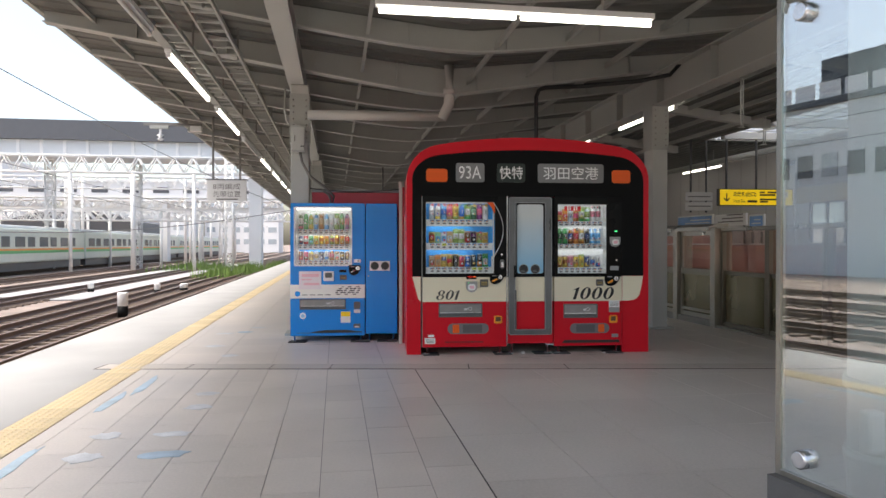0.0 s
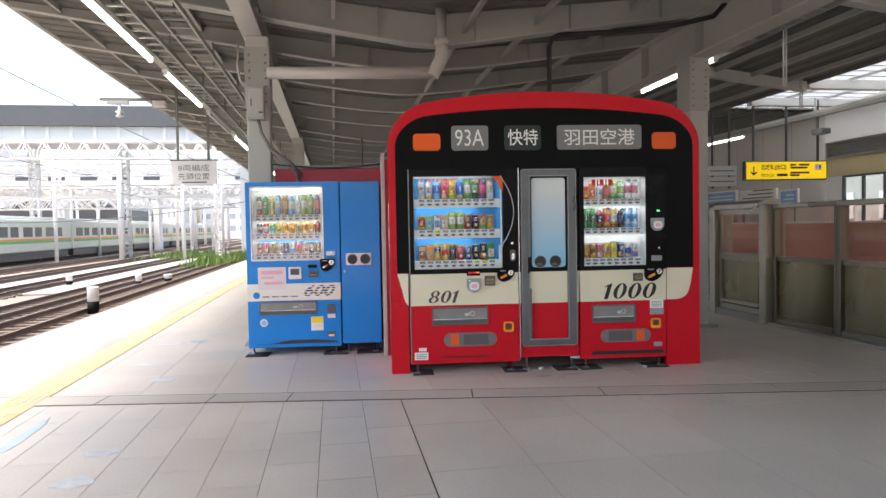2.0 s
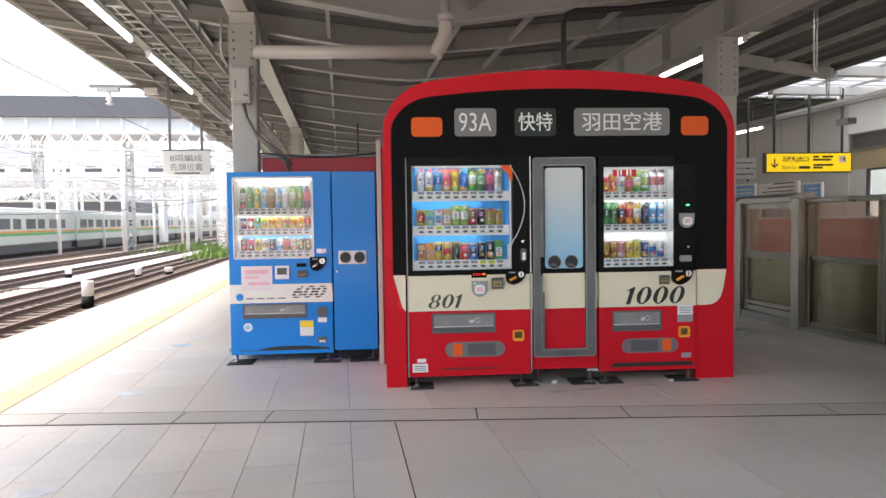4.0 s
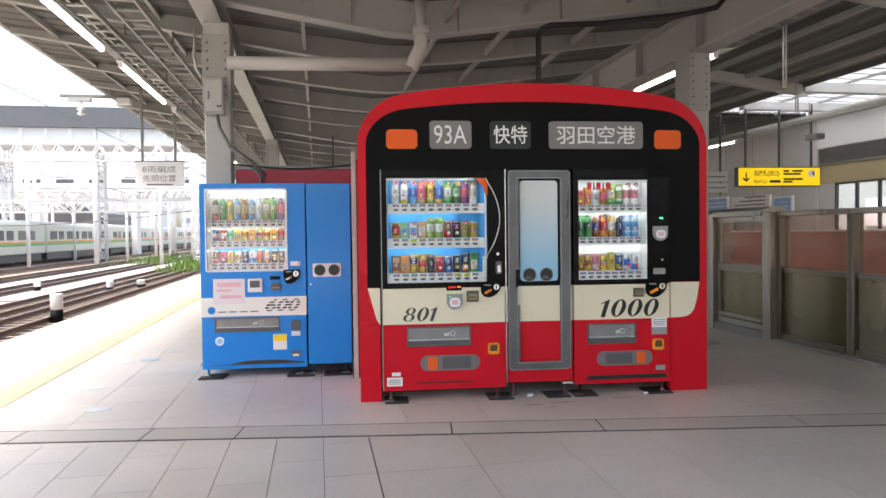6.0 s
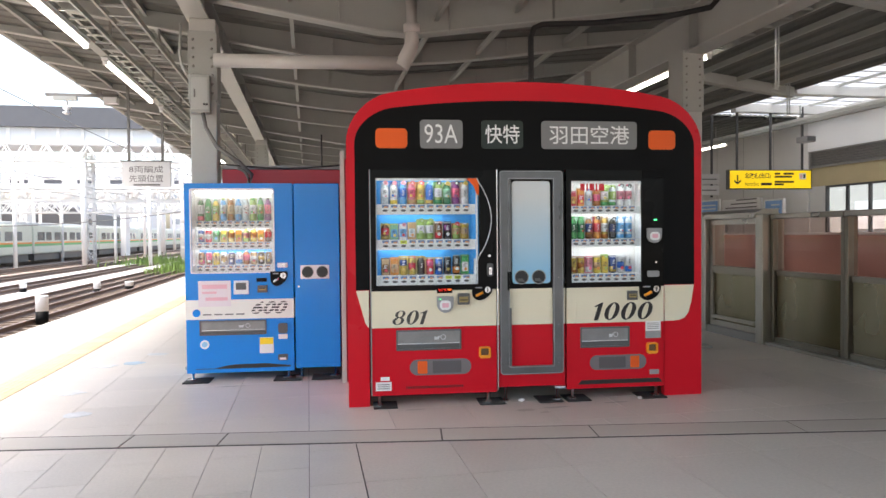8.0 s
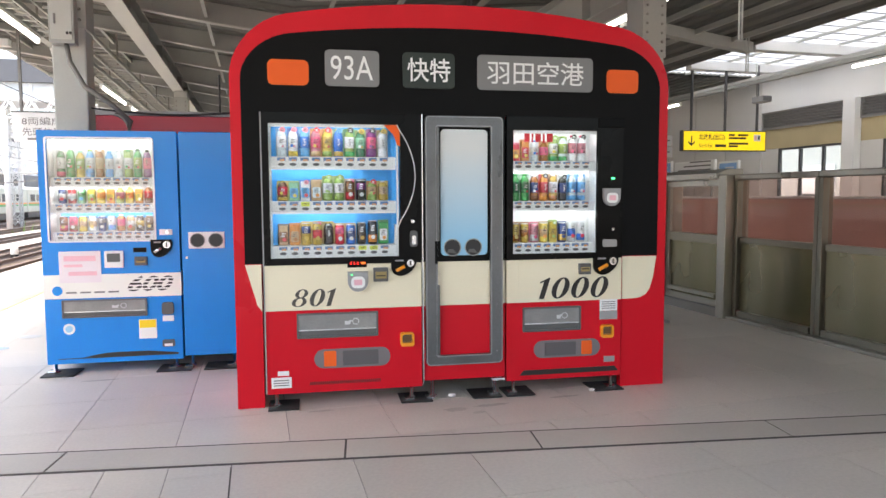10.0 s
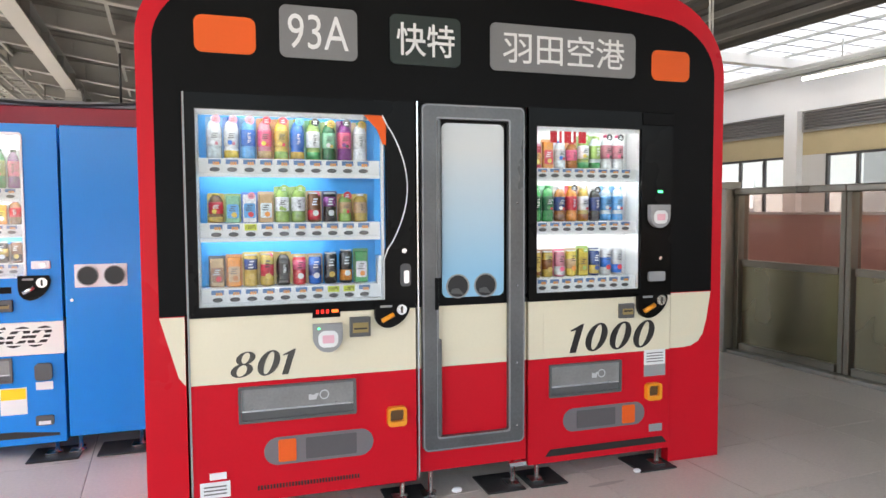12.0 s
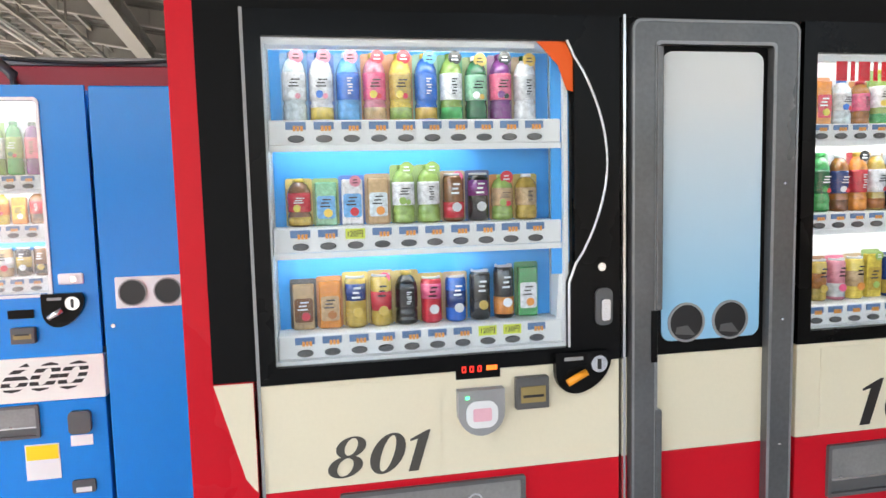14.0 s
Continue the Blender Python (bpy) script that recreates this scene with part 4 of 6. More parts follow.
def drink(kind, x, y, z, h, w, body, label, cap, card="", tag="", base=""):
    """A display sample in front of its printed card: bottle, can or flat pack, with a round tag at the neck."""
    r = w / 2
    mb, ml, mc = gloss_ink(body), gloss_ink(label), colour(cap, INKS[cap])
    s = (int(x * 1000) * 7 + int(z * 1000)) % 5
    o = (x, y, z)
    words_ = {"bottle": ("drink_bottle", "small %s drink bottle with a %s label", "bottle"), "can": ("drink_can", "small %s drink can with a %s band", "can"), "card": ("drink_card", "flat %s drink pack with a %s label", "drink sample")}[kind]
    t = thing(words_[0], o, words_[1] % (body.replace("_", " "), label.replace("_", " ")), words_[2], "display drinks")
    if card:
        part("backing_card", prism(rounded(x - r * 1.07, x + r * 1.07, z, z + h * (1.0 if kind == "bottle" else 1.05), r * 0.2, 3), y + r * 0.26, y + r * 0.33), colour("card_" + card, [0.08 + 0.75 * c for c in INKS[card]]), t)
    if kind == "bottle":
        part("body", lathe([(r * 0.74, 0), (r * 0.94, h * 0.03), (r * 0.94, h * 0.12), (r * 0.88, h * 0.14), (r * 0.94, h * 0.16), (r * 0.94, h * 0.24), (r * 0.84, h * 0.28), (r * 0.92, h * 0.32), (r * 0.94, h * 0.68), (r * 0.90, h * 0.76), (r * 0.66, h * 0.87), (r * 0.42, h * 0.91), (r * 0.42, h * 0.93)], o), mb, t)
        part("label", lathe([(r * 0.95, h * 0.31), (r * 0.96, h * 0.33), (r * 0.965, h * 0.66), (r * 0.965, h * 0.70)], o), ml, t)
        part("cap", lathe([(r * 0.46, h * 0.925), (r * 0.46, h * 0.99), (r * 0.40, h)], o, 10), mc, t)
        if base:
            part("base_band", lathe([(r * 0.955, h * 0.03), (r * 0.955, h * 0.2)], o), gloss_ink(base), t)
        yy = y - r * 0.985
        if s % 2:
            part("print", script(x + r * 0.1, yy, z + h * 0.38, z + h * 0.64, r * 0.42, 3), ink_for(INKS[label]), t)
        else:
            part("print", script(x, yy, z + h * 0.48, z + h * 0.62, r * 0.9, 3, False), ink_for(INKS[label]), t)
            part("motif", disc(x - r * 0.18, z + h * 0.385, r * 0.3, yy - 0.001, yy + 0.004, 12), mc, t)
            part("motif", disc(x + r * 0.26, z + h * 0.36, r * 0.22, yy - 0.001, yy + 0.006, 12), colour(tag or "red", INKS[tag or "red"]), t)
    elif kind == "can":
        part("body", lathe([(r * 0.74, 0), (r * 0.9, h * 0.05), (r * 0.9, h * 0.88), (r * 0.76, h * 0.95)], o), mb, t)
        part("lid", lathe([(r * 0.78, h * 0.945), (r * 0.78, h * 0.985), (r * 0.72, h * 0.99), (r * 0.70, h * 0.965)], o), colour("silver", INKS["silver"], 0.2), t)
        lo, hi = ((0.08, 0.40), (0.30, 0.66), (0.52, 0.84))[s % 3]
        part("label", lathe([(r * 0.915, h * lo), (r * 0.915, h * hi)], o), ml, t)
        yy = y - r * 0.94
        part("print", script(x, yy, z + h * 0.55, z + h * 0.82, r * 0.75, 3, False), ink_for(INKS[label if s % 3 == 2 else body]), t)
        part("emblem", disc(x + r * 0.1, z + h * 0.30, r * 0.40, yy - 0.001, yy + 0.007, 14), mc, t)
    else:
        part("pack", box(x - r * 0.86, x + r * 0.86, y - 0.012, y + 0.010, z, z + h * 0.96, 0.004), mb, t)
        part("label", prism(rounded(x - r * 0.74, x + r * 0.74, z + h * 0.16, z + h * 0.66, r * 0.2, 3), y - 0.0145, y - 0.0122), ml, t)
        part("print", script(x - r * 0.05, y - 0.0147, z + h * 0.40, z + h * 0.62, r * 0.9, 3, False), ink_for(INKS[label]), t)
        part("motif", disc(x + r * 0.15, z + h * 0.28, r * 0.36, y - 0.0165, y - 0.0147, 12), mc, t)
    if tag:
        tz, tr = (z + h * 0.93, r * 0.56) if kind == "bottle" else (z + h * 0.92, r * 0.46)
        p = part("tag", disc(x + r * 0.25, tz, tr, y - r * 0.66, y - r * 0.6, 16), colour(tag, INKS[tag]), t)
        part("tag_print", script(x + r * 0.25, y - r * 0.67, tz - tr * 0.5, tz + tr * 0.5, tr * 1.1, 2, False), ink_for(INKS[tag]), p)
    return t


def gloss_ink(name):
    key = "gloss_" + name
    if key not in M:
        M[key] = mat(key, [0.84 * c for c in INKS[name]], 0.16, var=0.42, scale=300, fine=260, coat=0.6)
    return M[key]


def shelf_row(parent, x0, x1, z0, z1, n, y, base, drinks, tall, case_w):
    """The white ledge with price tags and push buttons, and the samples on it."""
    lg = part("ledge", box(x0, x1, y - 0.035, y + 0.10, z0, z1, 0.004), M["white_plastic"], parent, "white shelf ledge")
    part("lip", box(x0, x1, y - 0.036, y - 0.031, z0 - 0.016, z0 - 0.0005), M["white_plastic"], lg)
    step = case_w / n
    h = z1 - z0
    for i in range(n):
        cx = base + step * (i + 0.5)
        sale = (i, round(z0, 2)) in SALE
        part("price_tag", box(cx - step * 0.36, cx + step * 0.36, y - 0.039, y - 0.0355, z0 + h * (0.50 if sale else 0.62), z0 + h * 0.92), M["tag_yellow"] if sale else M["tag_blue"], lg)
        if sale:
            words("price", "120円", cx - step * 0.28, cx + step * 0.28, z0 + h * 0.58, z0 + h * 0.86, y - 0.0405, M["ink"], lg, bold=0.01)
        bm = bmesh.new()
        for q in range(0 if sale else 3):
            a = cx - step * 0.10 + step * 0.13 * q
            box(a, a + step * 0.095, y - 0.0415, y - 0.0395, z0 + h * 0.56, z0 + h * 0.76, bm=bm)
        if not sale:
            part("price", bm, M["tag_orange"], lg)
        bm = lathe([(step * 0.30, -0.004), (step * 0.30, 0.003), (step * 0.24, 0.005)], (0, 0, 0), 14)
        bmesh.ops.transform(bm, matrix=Matrix.Translation((cx, y - 0.039, z0 + h * 0.25)) @ Matrix.Diagonal((1, 1, 0.45, 1)) @ pose(0, 0, 0, 90), verts=bm.verts[:])
        part("button", bm, M["button"], lg)
        if i < len(drinks):
            kind, hh, *inks = drinks[i]
            drink(kind, cx, y + 0.045, z1 + 0.001, tall * hh, step * 0.94, *inks)
    return lg


SALE = {(2, 1.25), (7, 0.97), (8, 0.97)}
M["tag_blue"] = mat("tag_blue", (0.12, 0.22, 0.42), 0.5)
M["tag_orange"] = mat("tag_orange", (0.85, 0.35, 0.08), 0.5)
M["tag_yellow"] = mat("tag_yellow", (0.72, 0.80, 0.10), 0.5)
M["button"] = mat("button_grey", (0.10, 0.10, 0.105), 0.35)

B, C, K = "bottle", "can", "card"


def box_open(x0, x1, y0, y1, z0, z1, t=0.012):
    """A display case open to the front."""
    bm = box(x0 - t, x1 + t, y1, y1 + t, z0 - t, z1 + t)
    box(x0 - t, x0, y0, y1, z0 - t, z1 + t, bm=bm)
    box(x1, x1 + t, y0, y1, z0 - t, z1 + t, bm=bm)
    box(x0, x1, y0, y1, z0 - t, z0, bm=bm)
    box(x0, x1, y0, y1, z1, z1 + t, bm=bm)
    return bm


def reader(parent, x0, x1, z0, z1, y, led=True):
    """Rounded card reader with a pale pad."""
    cx, r = (x0 + x1) / 2, (x1 - x0) / 2
    pts = [(x0, z1), (x0, z0 + r)] + [(cx - r * math.cos(radians(a)), z0 + r - r * math.sin(radians(a))) for a in range(15, 180, 15)] + [(x1, z0 + r), (x1, z1)]
    p = part("card_reader", prism(pts, y - 0.03, y), M["grey_mid"], parent, "grey card reader with a pink printed pad")
    part("pad", prism(rounded(x0 + r * 0.32, x1 - r * 0.32, z0 + r * 0.35, z0 + r * 1.5, r * 0.45), y - 0.034, y - 0.0305), M["white"], p)
    part("mark", prism(rounded(x0 + r * 0.6, x1 - r * 0.6, z0 + r * 0.65, z0 + r * 1.2, r * 0.1), y - 0.0365, y - 0.0345), M["pink_print"], p)
    if led:
        part("led", box(x0 + r * 0.3, x0 + r * 0.46, y - 0.033, y - 0.0305, z1 - r * 0.34, z1 - r * 0.22), M["led_green"], p)
    return p


def coin_unit(parent, x0, x1, z0, z1, y, lever_key="orange_bright"):
    """Black rounded coin plate with an orange lever and a chrome dial."""
    w, h = x1 - x0, z1 - z0
    pts = [(x0, z1)]
    for (a, b, c, d) in (((0.0, 0.55), (0.0, 0.12), (0.28, -0.06), (0.52, 0.06)), ((0.52, 0.06), (0.78, 0.18), (1.0, 0.5), (1.0, 0.82))):
        for k in range(9):
            s = k / 8
            q = [(1 - s) ** 3 * a[i] + 3 * s * (1 - s) ** 2 * b[i] + 3 * s * s * (1 - s) * c[i] + s ** 3 * d[i] for i in (0, 1)]
            if not pts or abs(pts[-1][0] - x0 - w * q[0]) + abs(pts[-1][1] - z0 - h * q[1]) > 1e-5:
                pts.append((x0 + w * q[0], z0 + h * q[1]))
    pts.append((x1 - w * 0.06, z1))
    p = part("coin_unit", prism(pts, y - 0.022, y), M["black_gloss"], parent, "black coin unit with a lever")
    lever = tube([(x0 + w * 0.18, y - 0.034, z0 + h * 0.32), (x0 + w * 0.52, y - 0.034, z0 + h * 0.55)], h * 0.09, 8)
    part("lever", lever, M[lever_key], p)
    part("dial", disc(x0 + w * 0.75, z0 + h * 0.72, h * 0.2, y - 0.034, y - 0.0225, 16), M["chrome"], p)
    part("slot", box(x0 + w * 0.72, x0 + w * 0.78, y - 0.0365, y - 0.0345, z0 + h * 0.6, z0 + h * 0.84), M["ink"], p)
    part("bar", box(x0 + w * 0.15, x0 + w * 0.48, y - 0.0245, y - 0.0225, z0 + h * 0.82, z0 + h * 0.9), M["grey_mid"], p)


def bill_slot(parent, x0, x1, z0, z1, y):
    p = part("bill_slot", box(x0, x1, y - 0.025, y, z0, z1, 0.004), M["grey_dark"], parent, "dark banknote slot")
    part("mouth", box(x0 + 0.012, x1 - 0.012, y - 0.029, y - 0.0255, z0 + 0.02, z1 - 0.025), M["gold_film"], p)
    part("slit", box(x0 + 0.018, x1 - 0.018, y - 0.031, y - 0.0295, z0 + 0.035, z0 + 0.042), M["ink"], p)


M["gold_film"] = mat("gold_film", (0.30, 0.22, 0.08), 0.4)
M["cup_brown"] = mat("cup_brown", (0.12, 0.065, 0.025), 0.5, var=0.2)
M["port_grey"] = mat("port_grey", (0.10, 0.095, 0.095), 0.4, var=0.15)
M["mark_grey"] = mat("mark_grey", (0.48, 0.48, 0.48), 0.4)
M["flap_glass"] = mat("smoked_flap", (0.23, 0.225, 0.215), 0.12, var=0.3, scale=20, coat=0.5)


def flap(parent, x0, x1, z0, z1, y):
    p = part("delivery_port", ring(rounded(x0, x1, z0, z1, 0.006, 2), rounded(x0 + 0.012, x1 - 0.012, z0 + 0.012, z1 - 0.012, 0.004, 2), y - 0.012, y + 0.0), M["port_grey"], parent, "grey delivery port with a smoked flap")
    part("flap", box(x0 + 0.0125, x1 - 0.0125, y - 0.004, y - 0.001, z0 + (z1 - z0) * 0.33, z1 - 0.0125), M["flap_glass"], p)
    part("shadow_gap", box(x0 + 0.0125, x1 - 0.0125, y - 0.003, y - 0.001, z0 + 0.0125, z0 + (z1 - z0) * 0.33 - 0.001), M["grey_dark"], p)
    part("ring_mark", ring([(x0 + (x1 - x0) * 0.72 + 0.022 * math.cos(a * 0.5236), z0 + (z1 - z0) * 0.62 + 0.022 * math.sin(a * 0.5236)) for a in range(12)], [(x0 + (x1 - x0) * 0.72 + 0.017 * math.cos(a * 0.5236), z0 + (z1 - z0) * 0.62 + 0.017 * math.sin(a * 0.5236)) for a in range(12)], y - 0.006, y - 0.0045), M["mark_grey"], p)
    part("mark", prism([(x0 + (x1 - x0) * a, z0 + (z1 - z0) * b) for a, b in ((0.585, 0.50), (0.65, 0.50), (0.66, 0.60), (0.675, 0.66), (0.655, 0.68), (0.63, 0.63), (0.585, 0.66))], y - 0.006, y - 0.0045), M["mark_grey"], p)
    part("dark_edge", box(x0 + 0.014, x1 - 0.014, y - 0.0065, y - 0.0045, z0 + (z1 - z0) * 0.30, z0 + (z1 - z0) * 0.345), M["chrome"], p)
    for k in (0.12, 0.82):
        bm = bmesh.new()
        bmesh.ops.create_icosphere(bm, subdivisions=1, radius=0.006, matrix=Matrix.Translation((x0 + (x1 - x0) * k, y - 0.006, z0 + (z1 - z0) * 0.36)))
        part("rivet", bm, M["chrome"], p)


def buffer(parent, x0, x1, z0, z1, y, orange_left):
    """Printed grey headlamp pill."""
    p = part("headlamp_print", prism(rounded(x0, x1, z0, z1, (z1 - z0) / 2 - 0.001, 8), y - 0.003, y - 0.0005), M["pill"], parent, "printed grey headlamp with an orange block")
    w = x1 - x0
    a, b = (x0 + w * 0.125, x0 + w * 0.285) if orange_left else (x1 - w * 0.285, x1 - w * 0.125)
    part("block", prism(rounded(a, b, z0 + 0.012, z1 - 0.012, 0.008, 3), y - 0.0055, y - 0.0035), M["orange"], p)
    a, b = (x0 + w * 0.37, x0 + w * 0.84) if orange_left else (x0 + w * 0.16, x0 + w * 0.63)
    part("grille", prism(rounded(a, b, z0 + 0.014, z1 - 0.014, 0.006, 3), y - 0.0055, y - 0.0035), M["pill_dark"], p)


def coin_return(parent, x0, x1, z0, z1, y):
    p = part("coin_return", ring(rounded(x0, x1, z0, z1, 0.018), rounded(x0 + 0.012, x1 - 0.012, z0 + 0.022, z1 - 0.012, 0.012), y - 0.03, y), M["orange_bright"], parent, "orange coin return cup")
    part("hollow", box(x0 + 0.0125, x1 - 0.0125, y - 0.008, y - 0.001, z0 + 0.0225, z1 - 0.0125), M["cup_brown"], p)


def feet(parent, xs, y0, y1, z):
    for x in xs:
        f = part("foot", lathe([(0.03, 0.012), (0.03, 0.02), (0.012, 0.025), (0.012, z - 0.001)], (x, y0, 0.0), 10), M["chrome"], parent, "threaded steel foot")
        part("bracket", box(x - 0.05, x + 0.01, y0 - 0.06, y0 + 0.02, 0.0125, 0.022), M["chrome"], f)


def floor_mat(x0, x1, y0, y1):
    solo("floor_pad", box(x0, x1, y0, y1, 0.001, 0.012, 0.004), M["mat_black"], "black rubber pad under a machine foot", "floor pad", "machine floor pads")


def striped_number(parent, text, x0, x1, z0, z1, y, stripe, n=4):
    words("number", text, x0, x1, z0, z1, y, M["ink"], parent, shear=0.35, bold=0.03)
    h = (z1 - z0) / (2 * n + 1)
    for k in range(n):
        part("stripe", box(x0 - 0.004, x1 + 0.004, y - 0.002, y - 0.001, z0 + h * (2 * k + 1.05), z0 + h * (2 * k + 1.85)), stripe, parent)


def digits(parent, text, x0, x1, z0, z1, y, lean=0.32, ink="ink"):
    """Slanted numerals with thick sides and thin tops, facing -y."""
    n = len(text)
    h = z1 - z0
    widths = [0.62 if c == "1" else 1.0 for c in text]
    unit = (x1 - x0 - lean * h) / sum(widths)
    x = x0

    def oval(cx, cz, rx, rz):
        return [(cx + rx * math.cos(k * math.pi / 14) + lean * (cz + rz * math.sin(k * math.pi / 14) - z0), cz + rz * math.sin(k * math.pi / 14)) for k in range(28)]

    for c, w in zip(text, widths):
        cx, rx = x + unit * w / 2, unit * w * 0.43
        if c == "0":
            bm = ring(oval(cx, z0 + h / 2, rx, h / 2), oval(cx, z0 + h / 2, rx * 0.38, h * 0.44), y - 0.001, y)
        elif c == "8":
            bm = ring(oval(cx, z0 + h * 0.74, rx * 0.86, h * 0.26), oval(cx, z0 + h * 0.75, rx * 0.36, h * 0.21), y - 0.001, y)
            lo = ring(oval(cx, z0 + h * 0.27, rx, h * 0.27), oval(cx, z0 + h * 0.26, rx * 0.45, h * 0.22), y - 0.0015, y)
            me = to_mesh("digit", lo, None)
            bm.from_mesh(me)
        else:
            s = lambda px, pz: (px + lean * (pz - z0), pz)
            b = unit * 0.13
            bm = prism([s(cx - b, z0), s(cx + b, z0), s(cx + b, z1), s(cx + b * 0.4, z1), s(cx - b * 2.6, z1 - h * 0.2), s(cx - b * 2.4, z1 - h * 0.25), s(cx - b, z1 - h * 0.2)], y - 0.001, y)
        part("numeral", bm, M[ink], parent)
        x += unit * w


# ---- left red machine ----
Y = FY - 0.008
X0, X1, ZB, ZT = 1.0, 2.0, 0.085, 1.866
vm = thing("vending_machine", (1.5, FY, 0), "red, cream and black drinks vending machine, lit display", "vending machine", "machines in the red front")
part("body", box(X0 + 0.01, X1 - 0.01, FY + 0.17, FY + 0.78, ZB, ZT - 0.002), M["grey_dark"], vm)
case = part("display_case", box_open(1.05, 1.845, Y + 0.012, Y + 0.13, 0.965, 1.795), M["white_plastic"], vm, "white lined display case")
part("back_sheet", box(1.055, 1.84, Y + 0.122, Y + 0.129, 0.97, 1.79), M["cyan"], case, "sky blue back sheet")
part("door_frame", prism([(X0, 0.912), (X1, 0.912), (X1, ZT), (X0, ZT), (X0, 0.9125), (1.045, 0.955), (1.045, 1.80), (1.845, 1.80), (1.868, 1.757), (1.868, 1.19), (1.848, 1.14), (1.848, 0.955), (1.046, 0.955)], Y - 0.012, Y + 0.011), M["black_gloss"], vm, "black upper door frame")
part("side_trim", box(X0 - 0.004, X0 + 0.004, Y - 0.016, Y - 0.0125, 0.09, ZT), M["grey_mid"], vm)
# white edging curve and the orange corner
curve = [(1.847, Y - 0.013, 1.80), (1.868, Y - 0.013, 1.757)] + [(1.868 + 0.095 * math.sin(math.pi * i / 16) ** 0.85, Y - 0.013, 1.757 - 0.567 * i / 16) for i in range(1, 17)] + [(1.849, Y - 0.013, 1.14), (1.848, Y - 0.013, 0.957)]
part("edging", tube(curve, 0.0035, 6), M["white_plastic"], vm)
part("side_insert", prism([(1.815, 1.16), (1.85, 1.16), (1.868, 1.195), (1.868, 1.66), (1.852, 1.79), (1.815, 1.79)], Y + 0.03, Y + 0.036), M["cyan"], vm, "blue inner side panel")
part("side_insert", prism([(1.822, 0.965), (1.846, 0.965), (1.85, 1.158), (1.835, 1.158)], Y + 0.03, Y + 0.036), M["white_plastic"], vm, "pale inner side panel")
part("corner_film", prism([(1.765, 1.798), (1.846, 1.798), (1.867, 1.755), (1.867, 1.665), (1.85, 1.67), (1.825, 1.735)], Y - 0.004, Y - 0.0005), M["orange"], vm, "orange printed corner")
part("top_lip", box(1.052, 1.764, Y + 0.013, Y + 0.016, 1.782, 1.7945), M["white_plastic"], vm)
gl = part("glass", box(1.045, 1.868, Y + 0.0, Y + 0.004, 0.957, 1.798), M["pane"], vm, "clear display pane")
gl.visible_shadow = False
for z, d in ((1.7905, 0.030), (1.522, 0.062), (1.242, 0.062)):
    part("light_tube", tube([(1.07, Y + d, z), (1.75 if z > 1.6 else 1.60, Y + d, z)], 0.0038, 8), M["case_light"], vm, "lit display tube")
R1 = [(B, 1, "clear", "white", "white", "sky", "pink"), (B, 1, "white", "white", "blue", "blue", "pink", "yellow"), (B, 1, "sky", "blue", "white", "sky", "pink"), (B, 1, "pink", "rose", "yellow", "orange", "red", "beige"), (B, 1, "yellow", "gold", "yellow", "orange", "red", "lime"), (B, 1, "blue", "blue", "yellow", "mint", "sky", "gold"), (B, 1, "lime", "white", "lime", "green", "black", "green"), (B, 0.97, "dark_green", "mint", "white", "lime", "gold"), (B, 1, "purple", "rose", "purple", "purple", "black"), (B, 0.98, "white", "silver", "dark_green", "beige", "gold")]
R2 = [(B, 1, "brown", "red", "yellow", "yellow", "", "gold"), (K, 0.95, "mint", "sky", "yellow", "lime"), (K, 1, "white", "sky", "red", "blue", "pink"), (K, 1.02, "beige", "clear", "orange", "beige"), (B, 1.25, "lime", "white", "lime", "lime", "lime"), (B, 1.25, "lime", "white", "lime", "lime", "lime"), (C, 1.05, "brown", "red", "silver", "beige", "rose"), (C, 1.05, "black", "purple", "silver", "navy"), (B, 1, "lime", "beige", "lime", "orange", "red"), (B, 1, "gold", "beige", "white", "yellow")]
R3 = [(K, 0.95, "beige", "brown", "red", "black"), (K, 0.98, "orange", "beige", "amber", "orange"), (C, 1.04, "gold", "navy", "gold", "yellow"), (C, 1.05, "gold", "red", "gold", "gold", "rose"), (B, 1.08, "black", "black", "gold", "gold"), (C, 0.95, "red", "rose", "silver", "gold"), (C, 0.95, "blue", "navy", "silver", "beige"), (C, 1.04, "black", "black", "gold"), (C, 1.12, "black", "orange", "white"), (K, 1.08, "green", "white", "orange", "green")]
shelf_row(vm, 1.052, 1.842, 1.53, 1.595, 10, Y + 0.06, 1.085, R1, 0.185, 0.715)
shelf_row(vm, 1.052, 1.842, 1.25, 1.315, 10, Y + 0.06, 1.085, R2, 0.130, 0.715)
shelf_row(vm, 1.052, 1.842, 0.967, 1.03, 10, Y + 0.06, 1.085, R3, 0.140, 0.715)
part("cream_panel", box(X0, X1, Y - 0.010, Y + 0.17, 0.6205, 0.911, 0.003), M["cream"], vm, "cream lower door panel")
part("inset_panel", box(1.075, 1.475, Y - 0.013, Y - 0.0105, 0.645, 0.898), M["cream"], vm)
part("red_panel", box(X0, X1, Y - 0.010, Y + 0.17, ZB, 0.62, 0.003), M["red"], vm, "red lower door panel")
digits(vm, "801", 1.15, 1.465, 0.645, 0.757, Y - 0.0135, ink="ink_worn")
disp = part("price_display", box(1.52, 1.645, Y - 0.014, Y - 0.0105, 0.888, 0.938), M["black_gloss"], vm, "price display with red digits")
